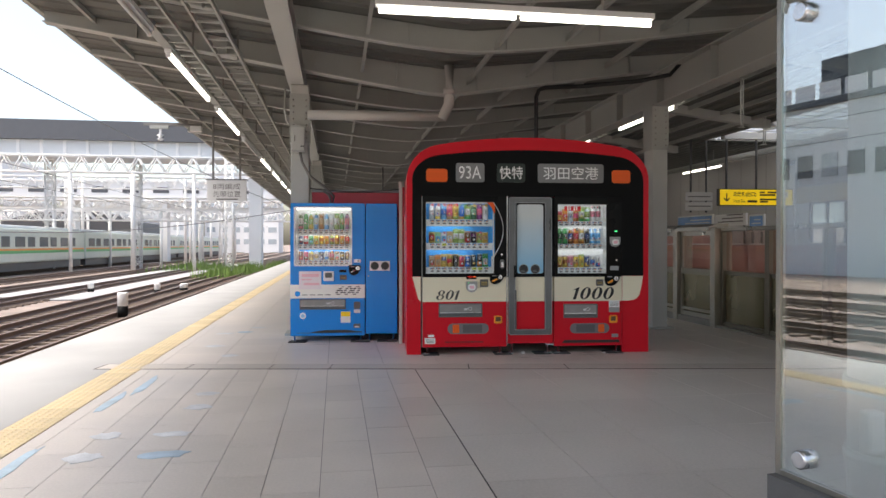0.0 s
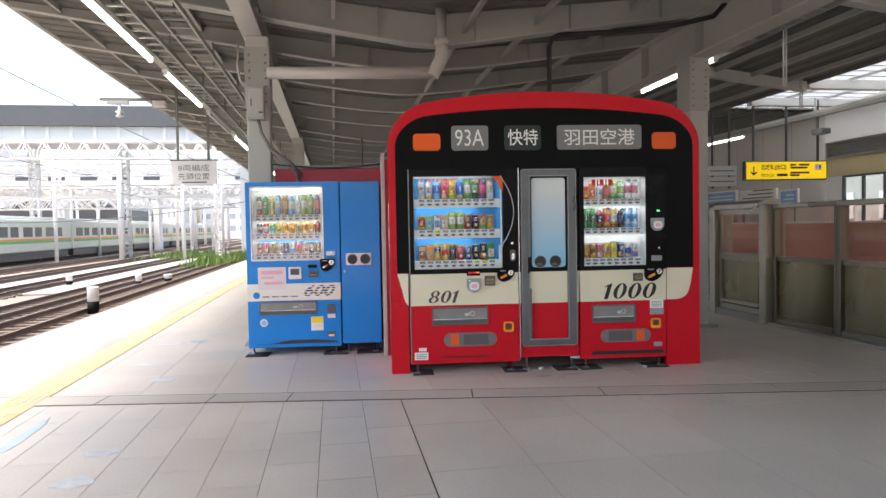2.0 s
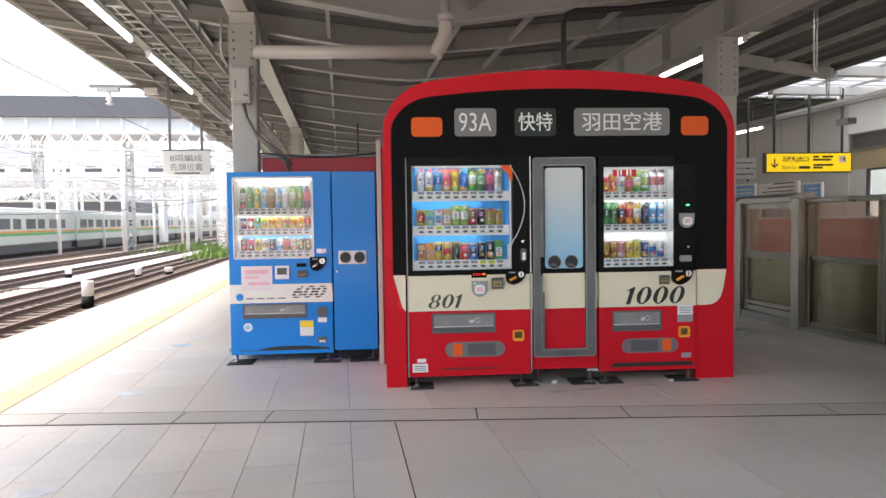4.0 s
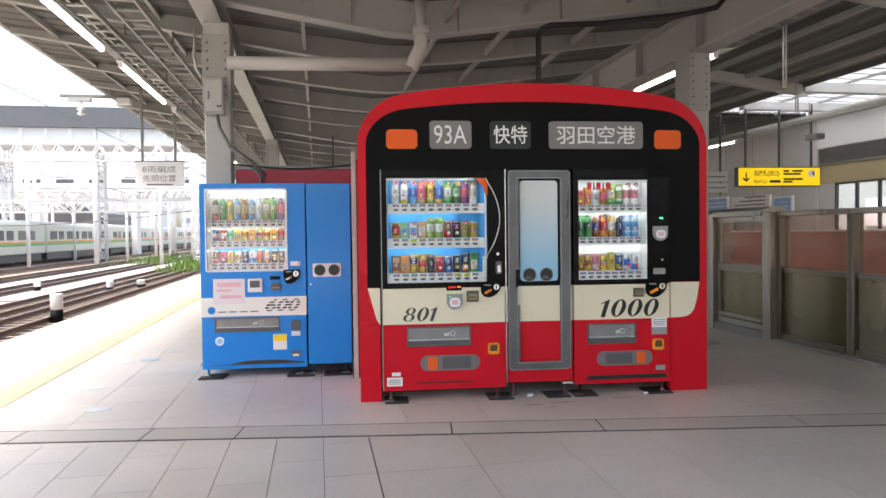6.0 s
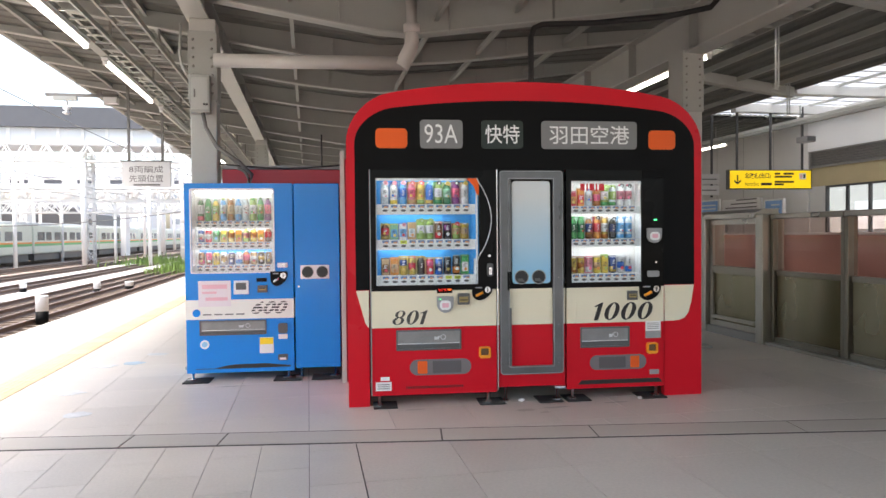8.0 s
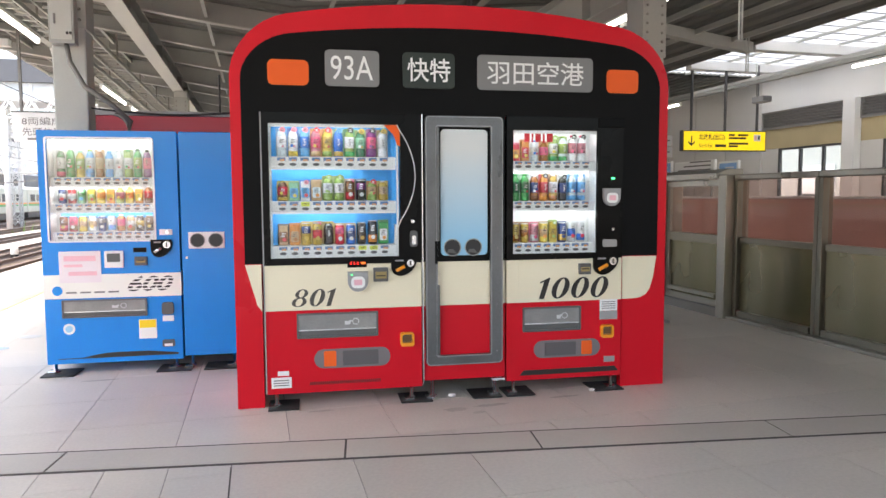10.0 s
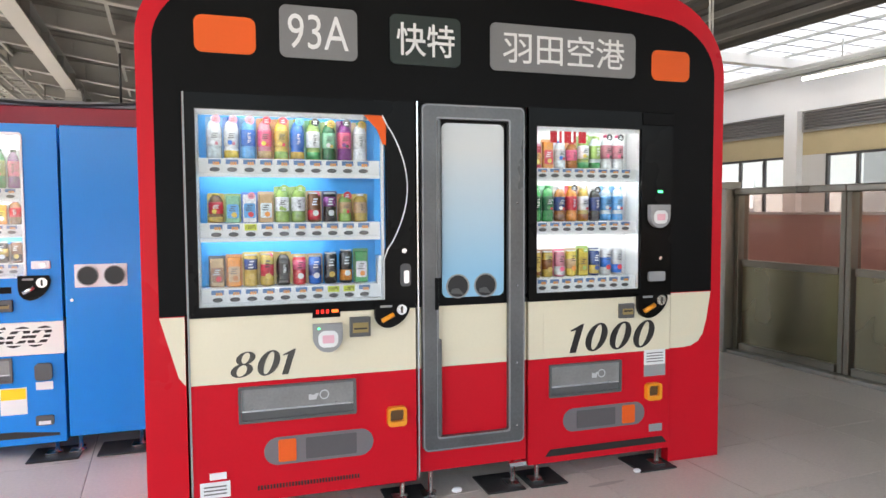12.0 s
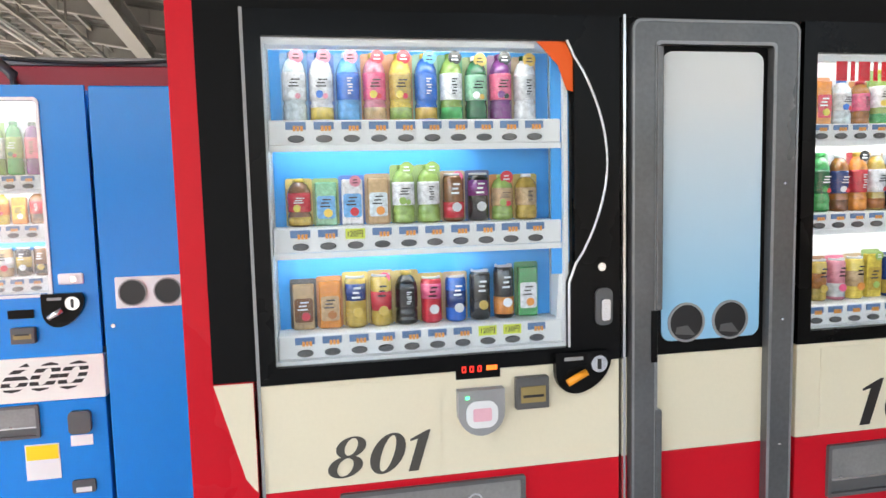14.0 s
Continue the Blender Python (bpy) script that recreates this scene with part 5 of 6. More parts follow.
for k in range(3):
    part("digit", ring([(1.537 + 0.022 * k, 0.907), (1.548 + 0.022 * k, 0.907), (1.548 + 0.022 * k, 0.924), (1.537 + 0.022 * k, 0.924)], [(1.5395 + 0.022 * k, 0.9095), (1.5455 + 0.022 * k, 0.9095), (1.5455 + 0.022 * k, 0.9215), (1.5395 + 0.022 * k, 0.9215)], Y - 0.0165, Y - 0.0145), M["led_red"], disp)
part("digit", box(1.606, 1.636, Y - 0.0165, Y - 0.0145, 0.910, 0.923), M["led_amber"], disp)
reader(vm, 1.52, 1.65, 0.735, 0.862, Y - 0.0105)
bill_slot(vm, 1.685, 1.78, 0.795, 0.885, Y - 0.0105)
coin_unit(vm, 1.80, 1.965, 0.825, 0.945, Y - 0.0125)
part("lock_plate", prism(rounded(1.925, 1.975, 1.015, 1.12, 0.018), Y - 0.022, Y - 0.0125), M["grey_dark"], vm, "grey lock handle")
part("lock_handle", prism(rounded(1.937, 1.963, 1.03, 1.09, 0.008), Y - 0.034, Y - 0.0225), M["chrome"], vm)
part("keyhole", disc(1.945, 1.18, 0.012, Y - 0.018, Y - 0.0125, 12), M["chrome"], vm)
flap(vm, 1.195, 1.712, 0.44, 0.602, Y - 0.0105)
buffer(vm, 1.30, 1.79, 0.24, 0.365, Y - 0.0105, True)
coin_return(vm, 1.855, 1.945, 0.365, 0.455, Y - 0.0105)
st = part("sticker", box(1.03, 1.155, Y - 0.0125, Y - 0.0105, 0.125, 0.195), M["white"], vm, "white printed sticker")
for k in range(3):
    part("bar", box(1.045, 1.14, Y - 0.0145, Y - 0.0128, 0.14 + 0.016 * k, 0.146 + 0.016 * k), M["ink_grey"], st)
part("sticker", box(1.07, 1.14, Y - 0.0125, Y - 0.0105, 0.205, 0.235), M["white"], vm)
bm = bmesh.new()
for k in range(34):
    box(1.27 + 0.0135 * k, 1.2775 + 0.0135 * k, Y - 0.0125, Y - 0.0105, 0.135, 0.155, bm=bm)
part("vent_grille", bm, M["ink"], vm)
feet(vm, (1.06, 1.93), FY - 0.002, 0, ZB)

# ---- middle bin unit, shaped like a train door ----
bn = thing("recycling_bin", (2.29, FY, 0), "tall recycling bin styled as a grey train door", "recycling bin", "machines in the red front")
BX0, BX1 = 2.012, 2.568
part("body", box(BX0, BX1, FY + 0.02, FY + 0.6, 0.12, 1.864), M["grey_dark"], bn)
part("black_panel", box(BX0, BX1, Y - 0.006, Y + 0.027, 0.9125, 1.866, 0.003), M["black"], bn)
part("cream_panel", box(BX0, BX1, Y - 0.006, Y + 0.027, 0.6205, 0.912, 0.003), M["cream"], bn)
part("red_panel", box(BX0, BX1, Y - 0.006, Y + 0.027, 0.12, 0.62, 0.003), M["red"], bn)
part("door_frame", ring(rounded(2.026, 2.546, 0.224, 1.858, 0.03), rounded(2.105, 2.462, 0.29, 1.79, 0.012), Y - 0.034, Y - 0.0065), M["grey_film"], bn, "weathered grey door frame")
part("edge_strip", box(2.004, 2.011, Y - 0.028, Y + 0.02, 0.10, 1.868), M["chrome"], bn, "thin bright edge strip")
# lighter grey strips stand in for highlights on the frame's bevels
part("frame_edge", ring(rounded(2.028, 2.544, 0.226, 1.856, 0.028), rounded(2.034, 2.538, 0.232, 1.850, 0.024), Y - 0.0365, Y - 0.0342), M["grey_edge"], bn, "pale strip painted as the outer bevel highlight")
part("frame_edge", ring(rounded(2.096, 2.471, 0.281, 1.799, 0.014), rounded(2.105, 2.462, 0.29, 1.79, 0.012), Y - 0.0365, Y - 0.0342), M["grey_edge"], bn, "pale strip painted as the inner bevel highlight")
part("pull_rail", box(2.098, 2.118, Y - 0.042, Y - 0.0065, 0.295, 0.76, 0.004), M["grey_film"], bn)
part("pull_rail", box(2.098, 2.118, Y - 0.042, Y - 0.0065, 1.05, 1.785, 0.004), M["grey_film"], bn)
part("pull_gap", box(2.086, 2.1045, Y - 0.037, Y - 0.0345, 0.90, 1.05), M["black"], bn)
wn_ = part("window_film", prism(rounded(2.130, 2.445, 0.952, 1.775, 0.03), Y - 0.012, Y - 0.0065), M["sky_film"], bn, "pale blue graded window film")
for x in (2.207, 2.348):
    h = part("bin_hole", ring([(x + 0.058 * math.cos(a * math.pi / 12), 1.005 + 0.058 * math.sin(a * math.pi / 12)) for a in range(24)], [(x + 0.052 * math.cos(a * math.pi / 12), 1.005 + 0.052 * math.sin(a * math.pi / 12)) for a in range(24)], Y - 0.018, Y - 0.012), M["grey_mid"], bn, "round bin opening")
    part("flap", disc(x, 1.005, 0.0515, Y - 0.0145, Y - 0.0122), M["hole_black"], h)
    part("flap_gleam", prism([(x - 0.035, 0.972), (x + 0.03, 0.965), (x + 0.005, 0.995), (x - 0.03, 0.992)], Y - 0.0158, Y - 0.0147), M["grey_dark"], h)
for z in (0.31, 0.62, 1.0, 1.4):
    bm = bmesh.new()
    bmesh.ops.create_icosphere(bm, subdivisions=1, radius=0.006, matrix=Matrix.Translation((2.505, Y - 0.036, z)))
    part("screw", bm, M["chrome"], bn)
feet(bn, (2.07, 2.5), FY - 0.002, 0, 0.12)
part("bracket", box(2.47, 2.56, Y - 0.03, Y - 0.0065, 0.10, 0.118), M["chrome"], bn)

# ---- right red machine ----
X0, X1 = 2.578, 3.405
vm = thing("vending_machine", (3.0, FY, 0), "narrow red, cream and black drinks vending machine, lit display", "vending machine", "machines in the red front")
part("body", box(X0 + 0.01, X1 - 0.01, FY + 0.17, FY + 0.78, ZB, ZT - 0.002), M["grey_dark"], vm)
part("display_case", box_open(2.625, 3.215, Y + 0.012, Y + 0.13, 0.955, 1.775), M["white_plastic"], vm, "white lined display case")
o_, i_ = [(X0, 0.912), (X1, 0.912), (X1, ZT), (X0, ZT)], [(2.622, 0.952), (3.218, 0.952), (3.218, 1.778), (2.622, 1.778)]
part("door_frame", ring(o_, i_, Y - 0.012, Y + 0.011), M["black_gloss"], vm, "black upper door frame")
gl = part("glass", box(2.622, 3.218, Y, Y + 0.004, 0.952, 1.778), M["pane"], vm, "clear display pane")
gl.visible_shadow = False
part("top_lip", box(2.627, 3.213, Y + 0.013, Y + 0.016, 1.757, 1.7745), M["white_plastic"], vm)
for z, d in ((1.7705, 0.030), (1.515, 0.062), (1.245, 0.062)):
    part("light_tube", tube([(2.64, Y + d, z), (3.2, Y + d, z)], 0.0038, 8), M["case_light"], vm, "lit display tube")
R1 = [(K, 0.8, "red", "orange", "yellow", "rose"), (K, 0.95, "orange", "red", "yellow", "orange"), (B, 0.95, "clear", "silver", "blue", "white"), (B, 0.92, "amber", "rose", "red", "orange"), (B, 1.15, "lime", "white", "yellow", "lime", "lime", "green"), (B, 1.15, "clear", "lime", "lime", "lime", "", "green"), (B, 1.2, "white", "pink", "rose", "white", "black"), (B, 1.2, "white", "pink", "rose", "white", "black")]
R2 = [(B, 1, "green", "dark_green", "green", "mint"), (B, 1, "green", "dark_green", "green", "mint"), (B, 0.98, "amber", "navy", "white", "silver", "", "brown"), (B, 1, "orange", "red", "gold", "red", "black", "orange"), (B, 1, "gold", "white", "white", "beige", "", "amber"), (B, 0.95, "black", "navy", "white", "silver", "black"), (B, 1, "clear", "sky", "white", "sky", "", "sky"), (B, 1, "clear", "sky", "white", "sky", "", "sky")]
R3 = [(C, 1, "gold", "amber", "gold", "amber"), (C, 1, "gold", "amber", "gold", "amber"), (C, 1, "pink", "silver", "rose", "rose"), (C, 1.02, "yellow", "beige", "orange", "beige"), (K, 1.1, "yellow", "gold", "lime", "lime", "lime"), (C, 1.02, "navy", "gold", "navy", "navy"), (C, 1.04, "silver", "blue", "red", "white"), (C, 1.04, "silver", "blue", "red", "white")]
SALE = set()
shelf_row(vm, 2.627, 3.213, 1.525, 1.575, 8, Y + 0.06, 2.635, R1, 0.150, 0.545)
shelf_row(vm, 2.627, 3.213, 1.255, 1.305, 8, Y + 0.06, 2.635, R2, 0.185, 0.545)
shelf_row(vm, 2.627, 3.213, 0.958, 1.02, 8, Y + 0.06, 2.635, R3, 0.135, 0.545)
for k, (a, wd) in enumerate(((2.705, 0.036), (2.755, 0.013), (2.782, 0.038), (2.834, 0.013), (2.862, 0.042))):
    part("red_mark", box(a, a + wd, Y + 0.0085, Y + 0.0115, 1.700, 1.757), M["red"], vm)
part("cream_panel", box(X0, X1, Y - 0.010, Y + 0.17, 0.6205, 0.911, 0.003), M["cream"], vm, "cream lower door panel")
part("inset_panel", box(2.66, 3.03, Y - 0.013, Y - 0.0105, 0.645, 0.895), M["cream"], vm)
part("red_panel", box(X0, X1, Y - 0.010, Y + 0.17, ZB, 0.62, 0.003), M["red"], vm, "red lower door panel")
digits(vm, "1000", 2.778, 3.335, 0.641, 0.786, Y - 0.0135)
part("led", box(3.318, 3.345, Y - 0.015, Y - 0.0125, 1.452, 1.464), M["led_green"], vm, "green lamp")
reader(vm, 3.255, 3.375, 1.27, 1.39, Y - 0.0125, False)
part("keyhole", disc(3.335, 1.11, 0.010, Y - 0.018, Y - 0.0125, 12), M["chrome"], vm)
part("lock_plate", prism(rounded(3.26, 3.36, 0.99, 1.04, 0.012), Y - 0.026, Y - 0.0125), M["grey_mid"], vm)
bill_slot(vm, 3.085, 3.17, 0.805, 0.88, Y - 0.0105)
coin_unit(vm, 3.19, 3.37, 0.795, 0.93, Y - 0.0125)
st = part("sticker", box(3.245, 3.375, Y - 0.0125, Y - 0.0105, 0.545, 0.625), M["white"], vm, "white printed sticker above a grey plate")
part("plate", box(3.245, 3.375, Y - 0.0145, Y - 0.0105, 0.485, 0.544), M["grey_mid"], vm)
for k in range(4):
    part("bar", box(3.26, 3.36, Y - 0.0145, Y - 0.0128, 0.56 + 0.015 * k, 0.565 + 0.015 * k), M["ink_grey"], st)
flap(vm, 2.69, 3.105, 0.42, 0.588, Y - 0.0105)
buffer(vm, 2.77, 3.25, 0.235, 0.355, Y - 0.0105, False)
coin_return(vm, 3.25, 3.34, 0.36, 0.45, Y - 0.0105)
part("sticker", box(3.28, 3.36, Y - 0.0125, Y - 0.0105, 0.185, 0.225), M["grey_mid"], vm)
part("base_slot", prism([(2.67, 0.12), (3.39, 0.12), (3.36, 0.155), (2.70, 0.155)], Y - 0.014, Y - 0.0105), M["ink"], vm, "dark ventilation slot")
feet(vm, (2.63, 3.34), FY - 0.002, 0, ZB)
for x0, x1 in ((1.01, 1.20), (1.85, 2.06), (2.33, 2.53), (2.56, 2.76), (3.18, 3.40)):
    floor_mat(x0, x1, FY - 0.10, FY + 0.12)
part("hood", box(3.22, 3.41, Y - 0.02, Y - 0.0125, 1.80, 1.866, 0.004), M["black"], vm)


# scraps left on the floor before the machines
for x, y, w in ((2.20, FY - 0.02, 0.022), (3.17, FY - 0.08, 0.018)):
    bm = bmesh.new()
    bmesh.ops.create_icosphere(bm, subdivisions=2, radius=w, matrix=Matrix.Translation((x, y, w * 0.62)) @ Matrix.Diagonal((1.2, 0.8, 0.62, 1)))
    rs = random.Random(int(x * 100))
    for q in bm.verts:
        q.co += Vector((rs.uniform(-1, 1), rs.uniform(-1, 1), 0)) * w * 0.16
    solo("paper_scrap", bm, M["white"], "small crumpled white paper scrap on the floor", "paper scrap", "floor scraps")


# ---- blue machine ----
BY = 9.60
X0, X1 = -0.70, 0.285
vm = thing("vending_machine", (-0.2, BY, 0), "blue drinks vending machine with a cream number band", "vending machine", "blue machines")
part("body", box(X0, X1, BY + 0.14, BY + 0.70, 0.075, 1.85, 0.006), M["blue"], vm)
part("display_case", box_open(-0.635, 0.10, BY + 0.012, BY + 0.128, 1.025, 1.785), M["white_plastic"], vm, "white lined display case")
bm = ring([(X0, 0.762), (X1, 0.762), (X1, 1.85), (X0, 1.85)], [(-0.64, 1.02), (0.105, 1.02), (0.105, 1.79), (-0.64, 1.79)], BY - 0.008, BY + 0.011)
part("door_frame", bm, M["blue"], vm, "glossy blue door frame")
part("case_trim", ring(rounded(-0.652, 0.117, 1.008, 1.802, 0.02), rounded(-0.64, 0.105, 1.02, 1.79, 0.014), BY - 0.014, BY - 0.0085), M["white_plastic"], vm)
part("door_side", box(X0, X1, BY + 0.012, BY + 0.0125, 0.762, 1.02), M["blue"], vm)
gl = part("glass", box(-0.64, 0.105, BY, BY + 0.004, 1.02, 1.79), M["pane_sky"], vm, "clear display pane")
gl.visible_shadow = False
for z in (1.774, 1.430, 1.235):
    part("light_tube", tube([(-0.62, BY + 0.055, z), (0.09, BY + 0.055, z)], 0.006, 8), M["blue_case"], vm, "lit display tube")
part("back_band", box(-0.6, 0.07, BY + 0.12, BY + 0.127, 1.19, 1.235), M["cyan"], vm)
G1 = [(B, 1, "dark_green", "white", "white", "white", "", "rose"), (B, 1.05, "green", "green", "white", "white"), (B, 0.95, "yellow", "lime", "mint", "clear"), (B, 1, "sky", "clear", "lime", "white", "", "sky"), (B, 1, "amber", "beige", "white", "beige"), (B, 0.95, "sky", "clear", "sky", "clear"), (B, 1, "clear", "white", "silver", "clear"), (B, 1, "lime", "white", "green", "lime"), (B, 1.02, "green", "lime", "dark_green", "clear"), (B, 1, "purple", "rose", "black", "white")]
G2 = [(C, 1, "navy", "silver", "red"), (C, 1, "red", "white", "silver"), (C, 1.05, "mint", "green", "sky"), (K, 1, "yellow", "lime", "red"), (B, 1.1, "yellow", "orange", "white"), (K, 1, "orange", "yellow", "red"), (B, 1.05, "lime", "pink", "yellow"), (B, 1.1, "yellow", "orange", "gold"), (K, 1, "orange", "yellow", "white"), (B, 1.15, "brown", "red", "red")]
G3 = [(C, 1, "brown", "rose", "gold"), (C, 1, "rose", "brown", "silver"), (C, 1, "yellow", "beige", "gold"), (C, 1, "white", "beige", "gold"), (C, 1, "navy", "black", "silver"), (C, 1, "white", "sky", "blue"), (B, 1.1, "amber", "rose", "white"), (C, 1, "beige", "white", "red"), (C, 1, "black", "gold", "silver"), (C, 1, "brown", "black", "gold")]
shelf_row(vm, -0.633, 0.098, 1.44, 1.50, 10, BY + 0.06, -0.61, G1, 0.215, 0.69)
shelf_row(vm, -0.633, 0.098, 1.245, 1.30, 10, BY + 0.06, -0.61, G2, 0.115, 0.69)
shelf_row(vm, -0.633, 0.098, 1.027, 1.085, 10, BY + 0.06, -0.61, G3, 0.12, 0.69)
part("number_band", box(X0 - 0.002, X1 + 0.002, BY - 0.010, BY + 0.14, 0.578, 0.761, 0.003), M["cream_pale"], vm, "pale cream number band")
striped_number(vm, "600", -0.105, 0.23, 0.622, 0.742, BY - 0.012, M["cream_pale"])
part("logo_disc", disc(-0.605, 0.64, 0.036, BY - 0.013, BY - 0.0105), M["blue"], vm, "round blue mark")
for k in range(4):
    part("bar", box(-0.545 + 0.1 * k, -0.47 + 0.1 * k, BY - 0.0125, BY - 0.0105, 0.618, 0.63), M["ink_grey"], vm)
part("lower_panel", box(X0, X1, BY - 0.008, BY + 0.139, 0.075, 0.577, 0.004), M["blue"], vm, "glossy blue lower panel")
flap(vm, -0.578, 0.03, 0.43, 0.568, BY - 0.0085)
st = part("sticker", box(-0.585, -0.29, BY - 0.014, BY - 0.0122, 0.70, 0.94), M["pink_pale"], vm, "pale pink printed notice")
part("bar", box(-0.55, -0.325, BY - 0.0165, BY - 0.0145, 0.865, 0.905), M["pink_print"], st)
part("bar", box(-0.55, -0.42, BY - 0.0165, BY - 0.0145, 0.82, 0.84), M["pink_print"], st)
part("bar", box(-0.52, -0.32, BY - 0.0165, BY - 0.0145, 0.755, 0.785), M["pink_print"], st)
p = part("card_reader", box(-0.262, -0.125, BY - 0.03, BY - 0.0085, 0.81, 0.94, 0.008), M["white_plastic"], vm, "white card reader with a dark pad")
part("pad", box(-0.24, -0.147, BY - 0.034, BY - 0.0305, 0.855, 0.92, 0.003), M["grey_dark"], p)
bill_slot(vm, -0.045, 0.045, 0.825, 0.89, BY - 0.0085)
part("price_display", box(-0.055, 0.04, BY - 0.014, BY - 0.0085, 0.925, 0.96), M["black_gloss"], vm)
coin_unit(vm, 0.075, 0.235, 0.88, 1.02, BY - 0.0085, "chrome")
p = part("lock_plate", box(0.14, 0.235, BY - 0.02, BY - 0.0085, 1.055, 1.10, 0.006), M["white_plastic"], vm)
part("lock", disc(0.2, 1.077, 0.014, BY - 0.026, BY - 0.0205, 12), M["chrome"], p)
part("coin_return", prism(rounded(0.14, 0.225, 0.435, 0.53, 0.02), BY - 0.03, BY - 0.0085), M["grey_dark"], vm)
part("sticker", box(0.14, 0.225, BY - 0.0115, BY - 0.0095, 0.38, 0.425), M["white"], vm)
part("coin_cup", prism(rounded(0.135, 0.225, 0.18, 0.235, 0.01), BY - 0.02, BY - 0.0085), M["grey_dark"], vm)
part("sticker", box(0.15, 0.21, BY - 0.0225, BY - 0.0205, 0.185, 0.205), M["white"], vm)
st = part("sticker", box(-0.035, 0.095, BY - 0.0115, BY - 0.0095, 0.25, 0.40), M["white"], vm, "white and yellow printed sticker")
part("band", box(-0.03, 0.09, BY - 0.0135, BY - 0.0118, 0.335, 0.395), M["yellow_sign"], st)
part("badge", disc(-0.535, 0.345, 0.042, BY - 0.012, BY - 0.0085), M["white_plastic"], vm, "round white badge")
part("badge_core", disc(-0.535, 0.345, 0.026, BY - 0.0145, BY - 0.0125), M["sky_film"], vm)
arcpts = [(-0.62, 0.118)] + [(-0.45 + 0.06 * k, 0.118 + 0.035 * math.sin(math.pi * min(1, k / 4) / 2)) for k in range(9)] + [(0.25, 0.13), (0.25, 0.116), (-0.62, 0.112)]
part("base_slot", prism(arcpts, BY - 0.012, BY - 0.0085), M["ink"], vm, "dark curved ventilation slot")
feet(vm, (-0.65, 0.23), BY + 0.02, 0, 0.075)
bn = thing("recycling_bin", (0.52, BY, 0), "tall blue recycling bin with two round holes", "recycling bin", "blue machines")
X0, X1 = 0.297, 0.722
part("body", box(X0, X1, BY + 0.0, BY + 0.62, 0.095, 1.85, 0.008), M["blue"], bn)
part("door", box(X0 + 0.004, X1 - 0.004, BY - 0.012, BY - 0.0005, 0.10, 1.845, 0.004), M["blue"], bn, "glossy blue door")
p = part("hole_plate", box(0.352, 0.622, BY - 0.018, BY - 0.0125, 0.945, 1.075, 0.003), M["white_plastic"], bn, "pale plate with two round holes")
for x in (0.42, 0.557):
    part("bin_hole", disc(x, 1.01, 0.053, BY - 0.0215, BY - 0.0182), M["hole_black"], p)
    part("rim", ring([(x + 0.056 * math.cos(a * math.pi / 12), 1.01 + 0.056 * math.sin(a * math.pi / 12)) for a in range(24)], [(x + 0.0505 * math.cos(a * math.pi / 12), 1.01 + 0.0505 * math.sin(a * math.pi / 12)) for a in range(24)], BY - 0.0255, BY - 0.0217), M["grey_mid"], bn)
part("keyhole", disc(0.335, 0.875, 0.009, BY - 0.018, BY - 0.0125, 12), M["chrome"], bn)
feet(bn, (0.35, 0.67), BY + 0.02, 0, 0.095)
for x0, x1 in ((-0.72, -0.48), (0.10, 0.36), (0.45, 0.72)):
    floor_mat(x0, x1, BY - 0.12, BY + 0.12)


# ---- glazed screen beside the start ----
t = thing("wind_screen", (2.1, 2.88, 0), "clear glass wind screen with a steel edge on a dark base", "wind screen", base=WF)
sx, sy = 2.10, 2.88
dx, dy = 0.22, -0.975


def screen_pt(d, off=0.0):
    return (sx + dx * d - dy * off, sy + dy * d + dx * off)


def screen_box(d0, d1, o0, o1, z0, z1):
    bm = bmesh.new()
    vs = [bm.verts.new((*screen_pt(d, o), z)) for z in (z0, z1) for d, o in ((d0, o0), (d1, o0), (d1, o1), (d0, o1))]
    for f in ((0, 1, 2, 3), (4, 5, 6, 7), (0, 1, 5, 4), (1, 2, 6, 5), (2, 3, 7, 6), (3, 0, 4, 7)):
        bm.faces.new([vs[i] for i in f])
    return bm


part("base", screen_box(0.0, 3.2, -0.05, 0.05, 0.0, 0.43), M["grey_dark"], t, "dark base kerb")
part("edge_post", screen_box(0.0, 0.02, -0.012, 0.012, 0.431, 3.45), M["psd_metal"], t, "thin bright steel edge")
part("bottom_rail", screen_box(0.021, 3.2, -0.012, 0.012, 0.431, 0.45), M["psd_metal"], t)
gl = part("glass", screen_box(0.021, 3.2, -0.005, 0.005, 0.451, 3.45), M["pane_green"], t, "large clear pane")
gl.visible_shadow = False
for z in (0.52, 2.14):
    x, y = screen_pt(0.13, 0.0)
    bm = lathe([(0.035, -0.03), (0.035, 0.03), (0.028, 0.036)], (0, 0, 0), 14)
    ang = math.atan2(dy, dx)
    bmesh.ops.transform(bm, matrix=Matrix.Translation((x, y, z)) @ Matrix.Rotation(ang, 4, "Z") @ pose(0, 0, 0, 90), verts=bm.verts[:])
    part("patch_fitting", bm, M["chrome"], t, "round chrome glass fitting")
t = thing("rain_pipe", (2.56, 2.9, 0), "thick white rainwater pipe with a bracket", "pipe")
part("pipe", tube([(2.56, 2.9, 0.0), (2.56, 2.9, 3.9)], 0.14, 20), M["white_paint"], t)
for z in (0.46, 0.74):
    part("collar", tube([(2.56, 2.9, z), (2.56, 2.9, z + 0.04)], 0.155, 20), M["white_paint"], t)
part("bracket", box(2.36, 2.43, 2.74, 2.80, 0.53, 0.69, 0.015), M["white_paint"], t)
